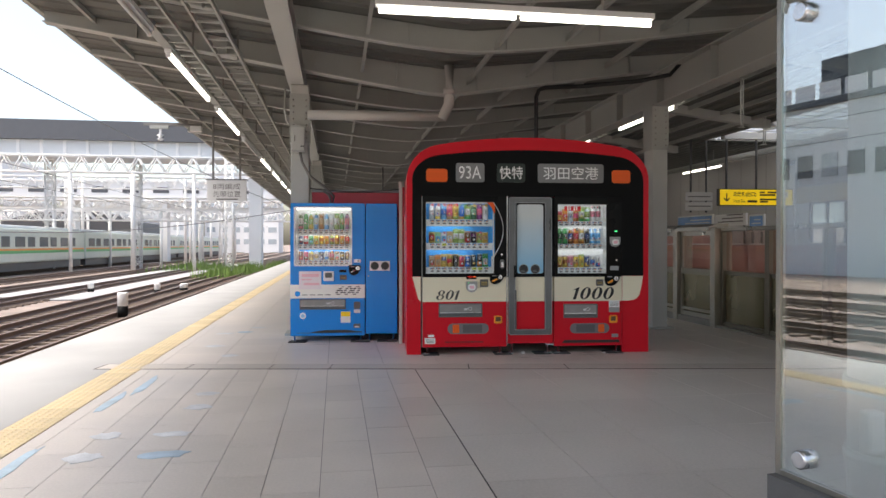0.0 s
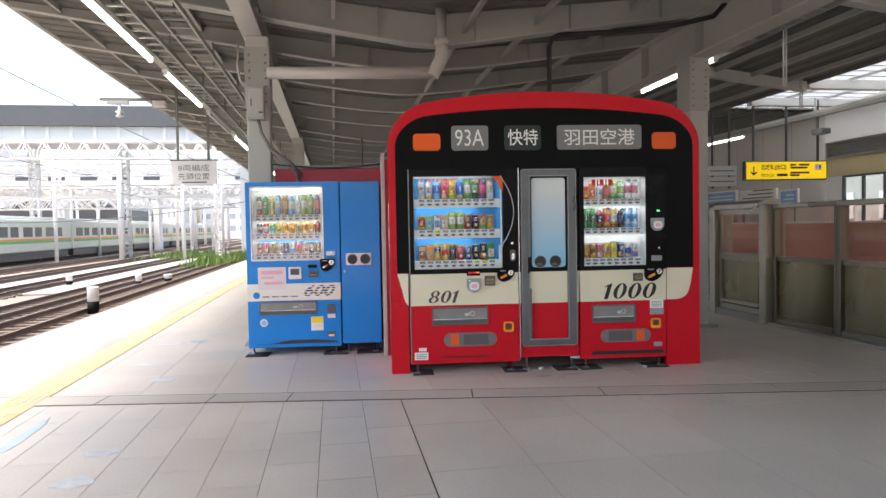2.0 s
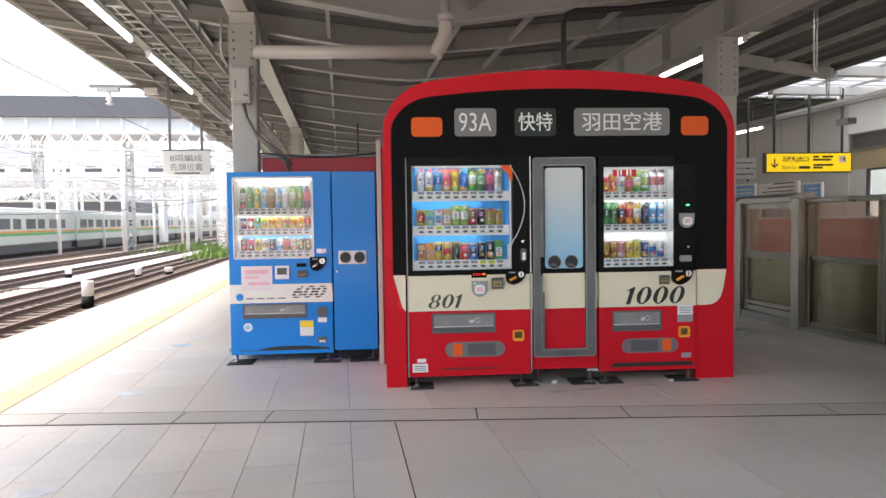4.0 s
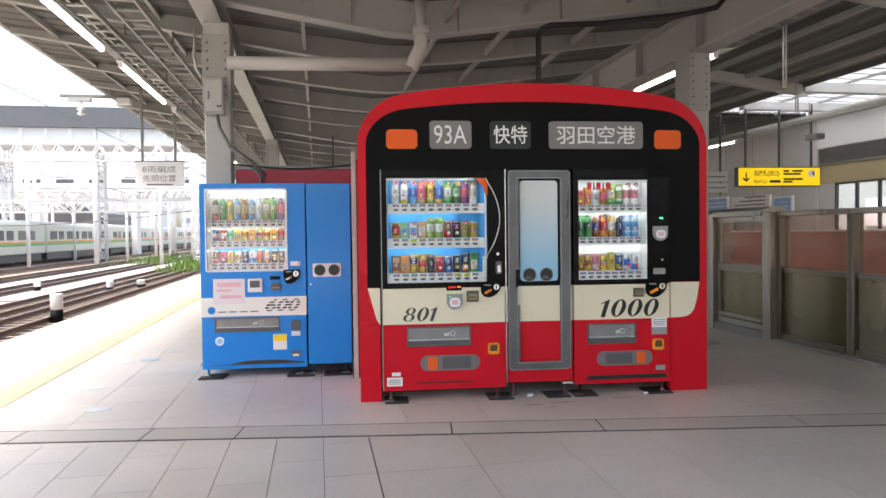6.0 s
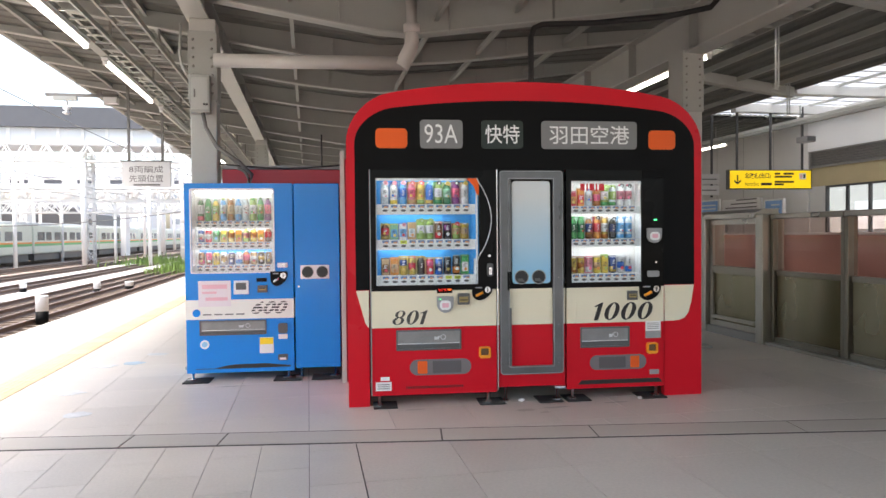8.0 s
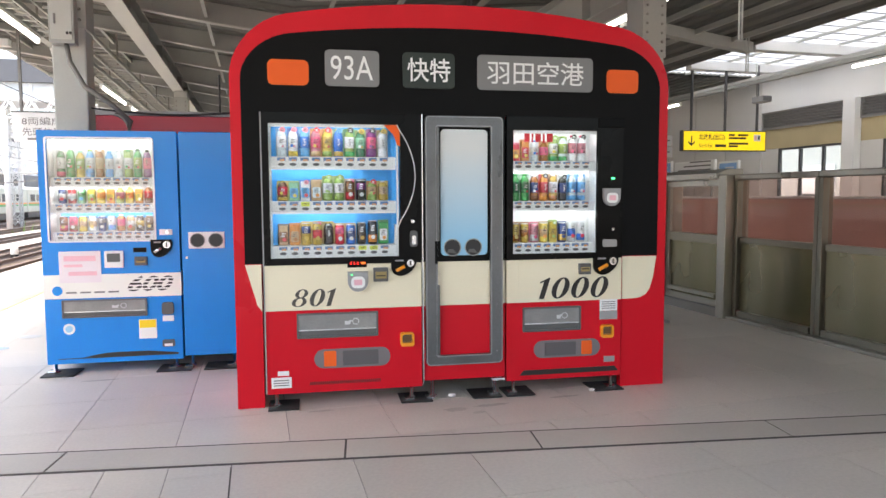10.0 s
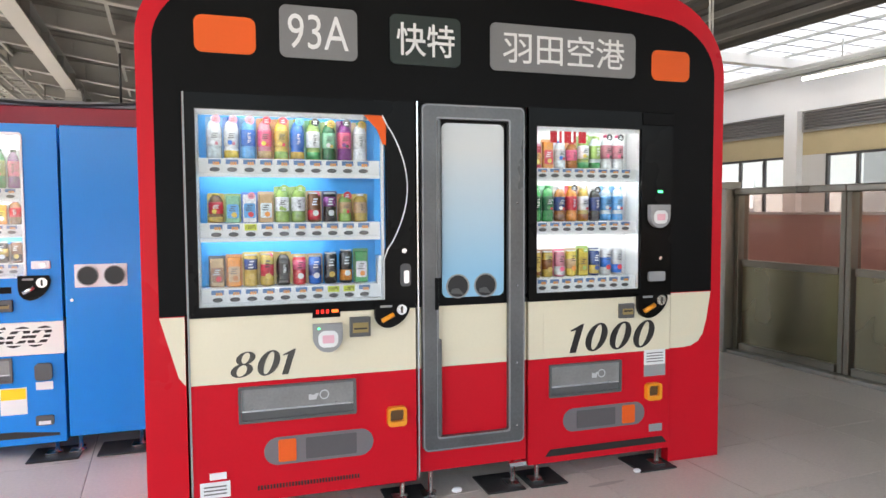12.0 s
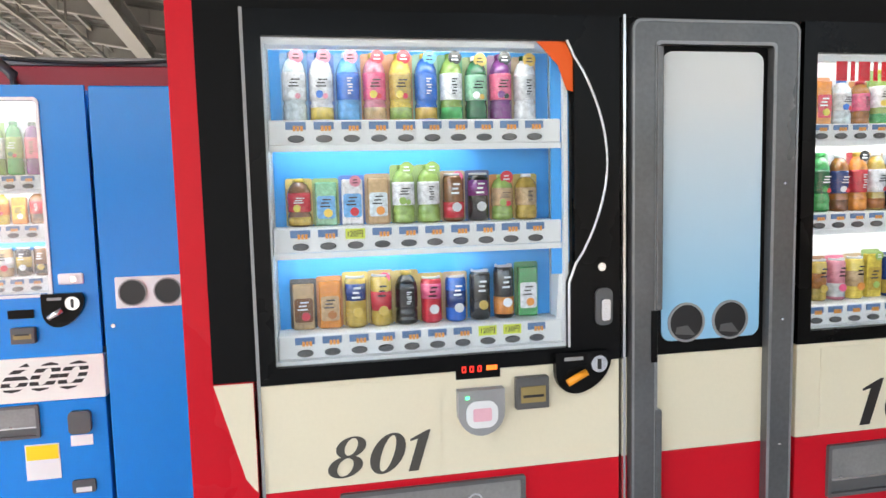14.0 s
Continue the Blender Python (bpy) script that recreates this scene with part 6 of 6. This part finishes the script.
part("bracket", box(2.44, 2.56, 2.70, 2.77, 0.52, 0.71, 0.015), M["white_paint"], t)


# ---- beyond the tracks ----
def lattice(name, pts, w, panels, r, label, category, group="", material=None):
    """A square lattice member between two points."""
    a, b = Vector(pts[0]), Vector(pts[1])
    t = thing(name, pts[0], label, category, group, base=PF)
    d = (b - a)
    side = Vector((0, 0, 1)) if abs(d.normalized().z) < 0.7 else Vector((1, 0, 0))
    s1 = d.cross(side).normalized() * w / 2
    s2 = d.cross(s1).normalized() * w / 2
    corners = [s1 + s2, s1 - s2, -s1 - s2, -s1 + s2]
    for c in corners:
        part("chord", tube([a + c, b + c], r, 6), material or M["white_paint"], t)
    bm = bmesh.new()
    for k in range(panels):
        p0, p1 = a + d * k / panels, a + d * (k + 1) / panels
        for i in range(4):
            c0, c1 = (corners[i], corners[(i + 1) % 4]) if k % 2 else (corners[(i + 1) % 4], corners[i])
            tube([p0 + c0, p1 + c1], r * 0.6, 4, bm)
            tube([p1 + corners[i], p1 + corners[(i + 1) % 4]], r * 0.5, 4, bm)
    part("bracing", bm, material or M["white_paint"], t)
    return t


def truss(v, u0, u1, z0, z1, n, r=0.06):
    t = thing("overhead_gantry", (u0, v, GZ), "white steel lattice gantry over the tracks", "gantry", "overhead gantries", base=PF)
    for y in (v - 0.35, v + 0.35):
        for z in (z0, z1):
            part("chord", tube([(u0, y, z), (u1, y, z)], r, 6), M["white_paint"], t)
    bm = bmesh.new()
    for k in range(n):
        a, b = u0 + (u1 - u0) * k / n, u0 + (u1 - u0) * (k + 1) / n
        m = (a + b) / 2
        for y in (v - 0.35, v + 0.35):
            tube([(a, y, z0), (m, y, z1)], r * 0.7, 4, bm), tube([(m, y, z1), (b, y, z0)], r * 0.7, 4, bm)
        tube([(a, v - 0.35, z0), (a, v + 0.35, z0)], r * 0.6, 4, bm), tube([(m, v - 0.35, z1), (m, v + 0.35, z1)], r * 0.6, 4, bm)
    part("bracing", bm, M["white_paint"], t)
    return t


def mast(t, u, v, z1, r=0.12):
    part("mast", tube([(u, v, GZ), (u, v, z1)], r, 8), M["white_paint"], t)


t = truss(56, -60, -4, 7.6, 9.0, 36, 0.08)
for u in (-12.5, -22.8, -34, -46):
    mast(t, u, 56, 7.6, 0.16)
t = truss(72, -80, -6, 5.2, 6.4, 44, 0.08)
for u in (-15, -24.5, -31, -40, -52):
    mast(t, u, 72, 5.2, 0.18)
    bm = tube([(u, 72, 3.6), (u - 2, 72, 5.1)], 0.09, 6)
    part("brace", bm, M["white_paint"], t)
t = truss(95, -100, -8, 6.5, 8.2, 44, 0.1)
for u in (-14.5, -19, -28, -37, -50):
    mast(t, u, 95, 6.5, 0.2)
t = truss(130, -130, -10, 8.0, 10.5, 44, 0.14)
for u in (-16, -30, -45, -60):
    mast(t, u, 130, 8.0, 0.25)
for v, u0, u1, z0, z1, n, r in ((62, -70, -9, 3.6, 4.6, 40, 0.07), (82, -85, -9, 8.2, 9.6, 40, 0.09), (88, -90, -9, 4.4, 5.6, 44, 0.09), (108, -110, -9, 9.6, 11.4, 44, 0.12), (118, -110, -9, 5.5, 7.2, 44, 0.12), (145, -130, -9, 6.2, 8.4, 44, 0.15)):
    t = truss(v, u0, u1, z0, z1, n, r)
    for k in range(6):
        mast(t, u0 + (u1 - u0) * (k + 0.5) / 6.3, v, z1, r * 2.0)
for u, v in ((-20, 66), (-27.5, 64), (-33, 84), (-42, 70), (-14.5, 84), (-52, 86), (-60, 66)):
    lattice("lattice_mast", [(u, v, GZ), (u, v, 9.5)], 0.7, 16, 0.07, "white lattice catenary mast between the tracks", "mast", "lattice masts")
lattice("lattice_mast", [(-8.4, 49, GZ), (-8.4, 49, 8.5)], 0.55, 22, 0.05, "white lattice catenary mast beside the track", "mast")
t = thing("pole", (-18.2, 58, GZ), "slim pale concrete pole between tracks", "pole", base=PF)
part("shaft", tube([(-18.2, 58, GZ), (-18.2, 58, 8)], 0.22, 10), M["wall_white"], t)
# catenary wires
for i, (u0, u1, z0, zm, z1) in enumerate(((-13.1, -13.1, 4.7, 4.5, 4.7), (-16.7, -16.7, 4.7, 4.5, 4.7))):
    t = thing("overhead_wire", (u0, 0, z0), "thin dark overhead wire", "wire", "overhead wires", base=PF)
    pts = [(u0 + (u1 - u0) * k / 16, -10 + 140 * k / 16, z0 - (z0 - zm) * math.sin(math.pi * k / 16)) for k in range(17)]
    part("contact_wire", tube(pts, 0.012, 5), M["cable"], t)
t = thing("overhead_wire", (-20, 30, 4), "thick dark cable sagging across the tracks", "wire", "overhead wires", base=PF)
part("cable", tube([(-36 + 32 * k / 20, 30 + 26 * k / 20, 4.0 - 2.1 * math.sin(math.pi * k / 20) + 0.4 * k / 20) for k in range(21)], 0.035, 6), M["steel_dark"], t)
t = thing("overhead_wire", (-12, 20, 7), "thin dark cable slanting down past the eave", "wire", "overhead wires", base=PF)
part("cable", tube([(-14 + 10 * k / 12, 18 + 26 * k / 12, 8.8 - 4.6 * k / 12 - 0.4 * math.sin(math.pi * k / 12)) for k in range(13)], 0.02, 6), M["steel_dark"], t)
# insulator bracket under the eave
t = thing("insulator_bracket", (-3.7, 10.5, 4.3), "grey bracket with white insulators under the eave", "insulator bracket", base=PF)
part("arm", box(-4.75, -3.35, 10.46, 10.54, 4.30, 4.36), M["steel_dark"], t)
part("insulator", lathe([(0.03, 0), (0.09, 0.04), (0.03, 0.08), (0.09, 0.14), (0.03, 0.18), (0.03, 0.30)], (-4.35, 10.5, 3.92), 12), M["white_plastic"], t)
part("plate", box(-4.6, -4.15, 10.45, 10.55, 4.22, 4.299), M["steel"], t)
part("junction_box", box(-3.62, -3.35, 10.40, 10.60, 4.17, 4.299, 0.01), M["wall_white"], t)
part("post", box(-3.75, -3.68, 10.46, 10.54, 4.361, 4.62), M["steel_dark"], t)

# marker posts
for u, v, h, wd in ((-6.95, 16.3, 0.85, 0.17), (-8.5, 27.0, 0.55, 0.15), (-12.0, 28.5, 0.55, 0.15), (-7.8, 29.5, 0.4, 0.2)):
    t = thing("marker_post", (u, v, GZ), "short track marker post, white top, black foot", "marker post", "track marker posts", base=PF)
    part("foot", tube([(u, v, GZ), (u, v, GZ + h * 0.48)], wd, 12), M["black"], t)
    part("top", tube([(u, v, GZ + h * 0.481), (u, v, GZ + h * 0.97), (u, v, GZ + h)], wd, 12), M["white_paint"], t)
# low concrete slabs between tracks
for u0, u1, v0, v1, h in ((-12.2, -10.6, 24, 75, 0.08), (-8.9, -8.4, 26, 60, 0.06), (-15.7, -14.2, 26, 80, 0.08)):
    solo("concrete_slab", box(u0, u1, v0, v1, GZ, GZ + h, 0.03), M["coping"], "low pale concrete slab between the tracks", "slab", kind="structure", base=PF)

# grass by the mast
rnd = random.Random(5)
verts, faces = [], []
for k in range(2600):
    c = rnd.choice(((-8.6, 46, 1.2, 5), (-7.4, 52, 0.8, 7), (-5.4, 58, 0.9, 10), (-13.5, 62, 2.5, 8), (-30, 40, 6, 3)))
    u, v = rnd.gauss(c[0], c[2] * 0.5), rnd.gauss(c[1], c[3] * 0.5)
    h, a = rnd.uniform(0.3, 1.1), rnd.uniform(0, 6.28)
    wv, lean = 0.05, rnd.uniform(-0.25, 0.25)
    i = len(verts)
    verts += [(u - wv * math.cos(a), v - wv * math.sin(a), GZ), (u + wv * math.cos(a), v + wv * math.sin(a), GZ), (u + lean, v + lean * 0.5, GZ + h)]
    faces.append((i, i + 1, i + 2))
me = bpy.data.meshes.new("grass")
me.from_pydata(verts, [], faces)
me.materials.append(M["leaf"])
gr = new("grass", me)
gr.matrix_basis = PF
tagged(gr, "green weeds growing beside the tracks", "grass", kind="stuff")


# commuter train standing across the yard
def carriage(v0, length, first_car):
    u0, u1, z0, z1 = -27.4, -24.5, GZ + 1.0, GZ + 3.7
    t = thing("train_carriage", (u0, v0, GZ), "pale steel commuter carriage with green and orange stripes", "train carriage", "train carriages", base=PF)
    part("body", box(u0, u1, v0, v0 + length, z0, z1, 0.12), M["train_body"], t)
    part("roof", box(u0 + 0.3, u1 - 0.3, v0 + 0.4, v0 + length - 0.4, z1 + 0.001, z1 + 0.25, 0.08), M["building_b"], t)
    part("stripe", box(u1 + 0.002, u1 + 0.012, v0 + 0.15, v0 + length - 0.15, z0 + 0.72, z0 + 0.95), M["train_green"], t)
    part("stripe", box(u1 + 0.002, u1 + 0.012, v0 + 0.15, v0 + length - 0.15, z0 + 0.951, z0 + 1.1), M["train_orange"], t)
    v = v0 + 0.9
    k = 0
    while v < v0 + length - 1.6:
        part("window", box(u1 + 0.004, u1 + 0.02, v, v + (1.3 if k % 2 else 1.7), z0 + 1.25, z0 + 2.05), M["train_glass"], t)
        v += 2.2
        k += 1
    part("underframe", box(u0 + 0.2, u1 - 0.2, v0 + 0.5, v0 + length - 0.5, GZ + 0.35, z0 - 0.001), M["grey_dark"], t)
    if first_car:
        part("front_stripe", box(u0 + 0.2, u1 - 0.2, v0 - 0.012, v0 - 0.002, z0 + 0.75, z0 + 1.05), M["train_orange"], t)
        part("front_window", box(u0 + 0.3, u1 - 0.3, v0 - 0.015, v0 - 0.002, z0 + 1.2, z0 + 2.2), M["train_glass"], t)


for k in range(6):
    carriage(24 + 20.3 * k, 20.0, k == 0)

# overpass and pale buildings
t = thing("overpass", (-30, 62, 9), "dark grey roofed overpass across the yard", "overpass", base=PF)
part("deck", box(-90, 4, 60, 68, 11.0, 12.8), M["far_dark"], t)
part("glazed_wall", box(-90, 4, 60.5, 67.5, 9.7, 10.999), M["building_b"], t)
for k in range(46):
    part("mullion", box(-89 + 2 * k, -88.75 + 2 * k, 60.38, 60.49, 9.7, 10.99), M["white_paint"], t)
part("ledge", box(-90, 4, 60.3, 60.49, 9.45, 9.699), M["white_paint"], t)
for u in (-70, -48, -8):
    part("pier", box(u - 0.6, u + 0.6, 63, 65, GZ, 9.699), M["building"], t)

FB0, FB1 = 7.3, 9.9
# covered footbridge with a row of dark windows, and a dark shed, beyond the train
t = thing("footbridge", (-40, 92, 4.5), "white covered footbridge with dark square windows", "footbridge", base=PF)
part("side_wall", box(-75, -6, 92, 95, FB0, FB1), M["building"], t)
part("roof", box(-75.3, -5.7, 91.7, 95.3, FB1 + 0.001, FB1 + 0.25), M["white_paint"], t)
for k in range(17):
    part("window", box(-73 + 4 * k, -70.9 + 4 * k, 91.93, 91.99, FB0 + 1.1, FB0 + 1.9), M["far_dark"], t)
for k in range(6):
    part("pier", box(-72 + 12 * k, -71.3 + 12 * k, 92.5, 94.5, GZ, FB0 - 0.001), M["building"], t)
t = thing("depot_shed", (-40, 100, GZ), "dark grey depot shed with a curved roof", "shed", base=PF)
arch_ = [(-48, GZ), (-29, GZ), (-29, 4.6)] + [(-29 - 19 * k / 12, 4.6 + 1.9 * math.sin(math.pi * k / 12)) for k in range(1, 12)] + [(-48, 4.6)]
part("wall", prism(arch_, 100, 118), M["far_dark"], t)
for k in range(5):
    part("door", box(-46.5 + 3.6 * k, -44.0 + 3.6 * k, 99.9, 99.99, GZ + 0.1, 2.4), M["building_b"], t)


def block(u, v, w, d, h, floors, cols, key):
    t = thing("building", (u, v, GZ), "pale city building with rows of windows, far across the yard", "building", "far buildings", base=PF)
    part("wall", box(u - w / 2, u + w / 2, v, v + d, GZ, h), M[key], t)
    part("roof", box(u - w / 2 - 0.3, u + w / 2 + 0.3, v - 0.3, v + d, h + 0.001, h + 0.7), M["building"], t)
    for i in range(floors):
        for k in range(cols):
            cu, cz = u - w / 2 + w * (k + 0.5) / cols, (h - 1) * (i + 0.6) / floors
            part("window", box(cu - w / cols * 0.34, cu + w / cols * 0.34, v - 0.06, v - 0.01, cz - 0.7, cz + 0.7), M["far_glass"], t)


block(-92, 150, 44, 20, 19, 5, 10, "building")
block(-52, 175, 28, 20, 15, 4, 8, "building_b")
block(-26, 190, 20, 18, 21, 6, 6, "building")
block(-128, 140, 30, 18, 14, 3, 6, "building_b")
block(-4, 210, 18, 18, 13, 4, 5, "building")
# station building beside the yard, with a fenced roof terrace
t = thing("building", (-60, 30, GZ), "pale grey station building with a fenced roof terrace", "building", "far buildings", base=PF)
part("wall", box(-75, -46, 8, 50, GZ, 12.2), M["building_b"], t)
part("roof_edge", box(-75.3, -45.7, 7.7, 50.3, 12.201, 12.7), M["far_dark"], t)
for k in range(20):
    part("fence_panel", box(-46.0, -45.9, 8.2 + 2.1 * k, 9.9 + 2.1 * k, 12.701, 14.0), M["white_paint"], t)
    part("window", box(-45.99, -45.9, 8.4 + 2.1 * k, 9.7 + 2.1 * k, 6.6, 8.4), M["far_dark"] if k % 3 else M["far_glass"], t)
part("roof_hut", box(-66, -52, 20, 33, 12.701, 17.5), M["far_dark"], t)
# buildings past the right-hand windows
for v, h in ((-8, 9), (14, 12), (36, 8)):
    t = thing("building", (30, v, 0), "pale building seen through the station windows", "building", "far buildings", base=PF)
    part("wall", box(24, 36, v, v + 18, GZ, h), M["far_wall"], t)
    for k in range(5):
        part("window", box(23.92, 23.99, v + 1.5 + 3.3 * k, v + 3.3 + 3.3 * k, 1.4, 2.6), M["far_glass"], t)


# ---- floor pieces ----
SPLIT = -0.40
near, far_, slabs, slab_far, beyond = [], [], [], [], []
for i in range(1, 10):
    for k in range(24):
        v = SPLIT - 0.3 - 0.6 * k - (0.3 if i % 2 else 0.0)
        (near if k < 15 else far_).append((-2.01 + 0.3 * i, v, 0.3, 0.6))
    if i % 2:
        near.append((-2.01 + 0.3 * i, SPLIT - 0.15, 0.3, 0.3))
for a in near:
    lay("tile", *a, M["tile"])
joined_tiles("far_tiles", far_, M["tile"])
for i in range(8):
    for k in range(14):
        (slabs if k < 9 else slab_far).append((1.14 + 0.6 * i, SPLIT - 0.45 - 0.9 * k, 0.6, 0.9))
for a in slabs:
    lay("paving_slab", *a, M["slab"])
for i in range(13):
    for k in range(90):
        beyond.append((-1.56 + 0.6 * i, SPLIT + 0.3 + 0.6 * k, 0.6, 0.6))
for a in beyond:
    if a[1] < 3.2:
        lay("square_tile", *a, M["tile"])
joined_tiles("tiles_beyond", [a for a in beyond if a[1] >= 3.2], M["tile"])
joined_tiles("tiles_behind", slab_far, M["slab"])
# skew joint cover across the platform
SKEW = pose(0, 7.69, 0, 0, 0, -4.2)
jc = solo("joint_cover", box(-2.45, 6.3, -0.15, 0.15, -0.004, 0.002), M["seam"], "grey cover strip over a floor joint", "joint cover", kind="structure", base=SKEW)
xs = [-2.43, -1.5, -0.63, 0.0, 1.46, 2.5, 3.92, 5.4, 6.28]
for a, b in zip(xs, xs[1:]):
    part("cover_plate", box(a + 0.006, b - 0.006, -0.128, 0.128, 0.0021, 0.005), M["grate"], jc)
# strong lengthwise seam in the floor
solo("floor_seam", box(0.835, 0.843, -12, -0.62, -0.003, 0.0015), M["seam"], "dark seam along the platform floor", "seam", kind="structure", base=PF)


# worn painted marks on the tiles beside the yellow blocks
rnd = random.Random(11)
M["mark_blue"] = mat("worn_blue_paint", (0.40, 0.52, 0.60), 0.7, var=0.3, scale=20)
M["mark_white"] = mat("worn_white_paint", (0.62, 0.64, 0.65), 0.7, var=0.3, scale=20)
for u, v, w_, d_, key in ((-1.8, -1.69, 0.05, 0.5, "mark_blue"), (-1.71, -1.0, 0.05, 0.5, "mark_blue"), (-1.08, -2.74, 0.16, 0.08, "mark_white"), (-1.04, -3.21, 0.2, 0.09, "mark_blue"), (-1.5, -3.21, 0.14, 0.12, "mark_white"), (-1.06, -1.96, 0.14, 0.10, "mark_white"), (-1.08, -1.47, 0.12, 0.08, "mark_white"), (-1.51, -2.72, 0.12, 0.10, "mark_white"), (-1.56, 2.65, 0.16, 0.1, "mark_white"), (-1.17, 3.3, 0.14, 0.1, "mark_white"), (-1.3, 2.77, 0.12, 0.1, "mark_blue"), (-1.85, -3.4, 0.05, 0.7, "mark_blue"), (-1.2, 0.6, 0.12, 0.1, "mark_white"), (-1.5, 1.4, 0.14, 0.1, "mark_white")):
    n = 14
    pts = [(u + w_ * (0.6 + 0.4 * rnd.random()) * math.cos(2 * math.pi * k / n), v + d_ * (0.6 + 0.4 * rnd.random()) * math.sin(2 * math.pi * k / n)) for k in range(n)]
    bm = bmesh.new()
    top_ = [bm.verts.new((a, b, 0.003)) for a, b in pts]
    low_ = [bm.verts.new((a, b, 0.0)) for a, b in pts]
    bm.faces.new(top_)
    for k in range(n):
        bm.faces.new((top_[k], top_[(k + 1) % n], low_[(k + 1) % n], low_[k]))
    solo("floor_marking", bm, M[key], "worn patch of paint on the floor tiles", "floor marking", "floor markings", "structure", base=PF)


M["stain"] = mat("damp_stain", (0.42, 0.385, 0.34), 0.5, var=0.25, scale=10, ground=True)
for u, v, w_, d_ in ((2.18, -0.05, 0.10, 0.05), (2.42, -0.02, 0.14, 0.035), (2.30, -0.14, 0.05, 0.03), (2.95, 0.02, 0.16, 0.02), (1.35, 0.16, 0.12, 0.02), (-0.15, 1.35, 0.14, 0.025), (0.42, 1.42, 0.10, 0.02)):
    n = 18
    bm = bmesh.new()
    vs = [bm.verts.new((u + w_ * (0.55 + 0.45 * rnd.random()) * math.cos(2 * math.pi * k / n), v + d_ * (0.55 + 0.45 * rnd.random()) * math.sin(2 * math.pi * k / n), 0.0008)) for k in range(n)]
    bm.faces.new(vs)
    solo("floor_stain", bm, M["stain"], "damp brown stain on the floor tiles", "floor stain", "floor stains", "structure", base=PF)


def tactile_mesh():
    bm = box(-0.147, 0.147, -0.147, 0.147, -0.006, 0.001)
    for i in range(5):
        for k in range(5):
            a, b = -0.112 + 0.056 * i, -0.112 + 0.056 * k
            vs = [bm.verts.new((a + r * math.cos(q * math.pi / 3), b + r * math.sin(q * math.pi / 3), z)) for r, z in ((0.017, 0.001), (0.010, 0.006)) for q in range(6)]
            for q in range(6):
                bm.faces.new((vs[q], vs[(q + 1) % 6], vs[6 + (q + 1) % 6], vs[6 + q]))
            bm.faces.new(vs[6:])
    return to_mesh("tactile_block", bm, M["yellow_tile"])


tm = tactile_mesh()
for k in range(150):
    ob = new("tactile_block", tm)
    ob.parent = floor
    ob.location = (-2.13, -8 + 0.3 * k, 0.004)
joined_tiles("edge_paving", [(-1.92, -8 + 0.6 * k, 0.12, 0.6) for k in range(100)], M["tile"])
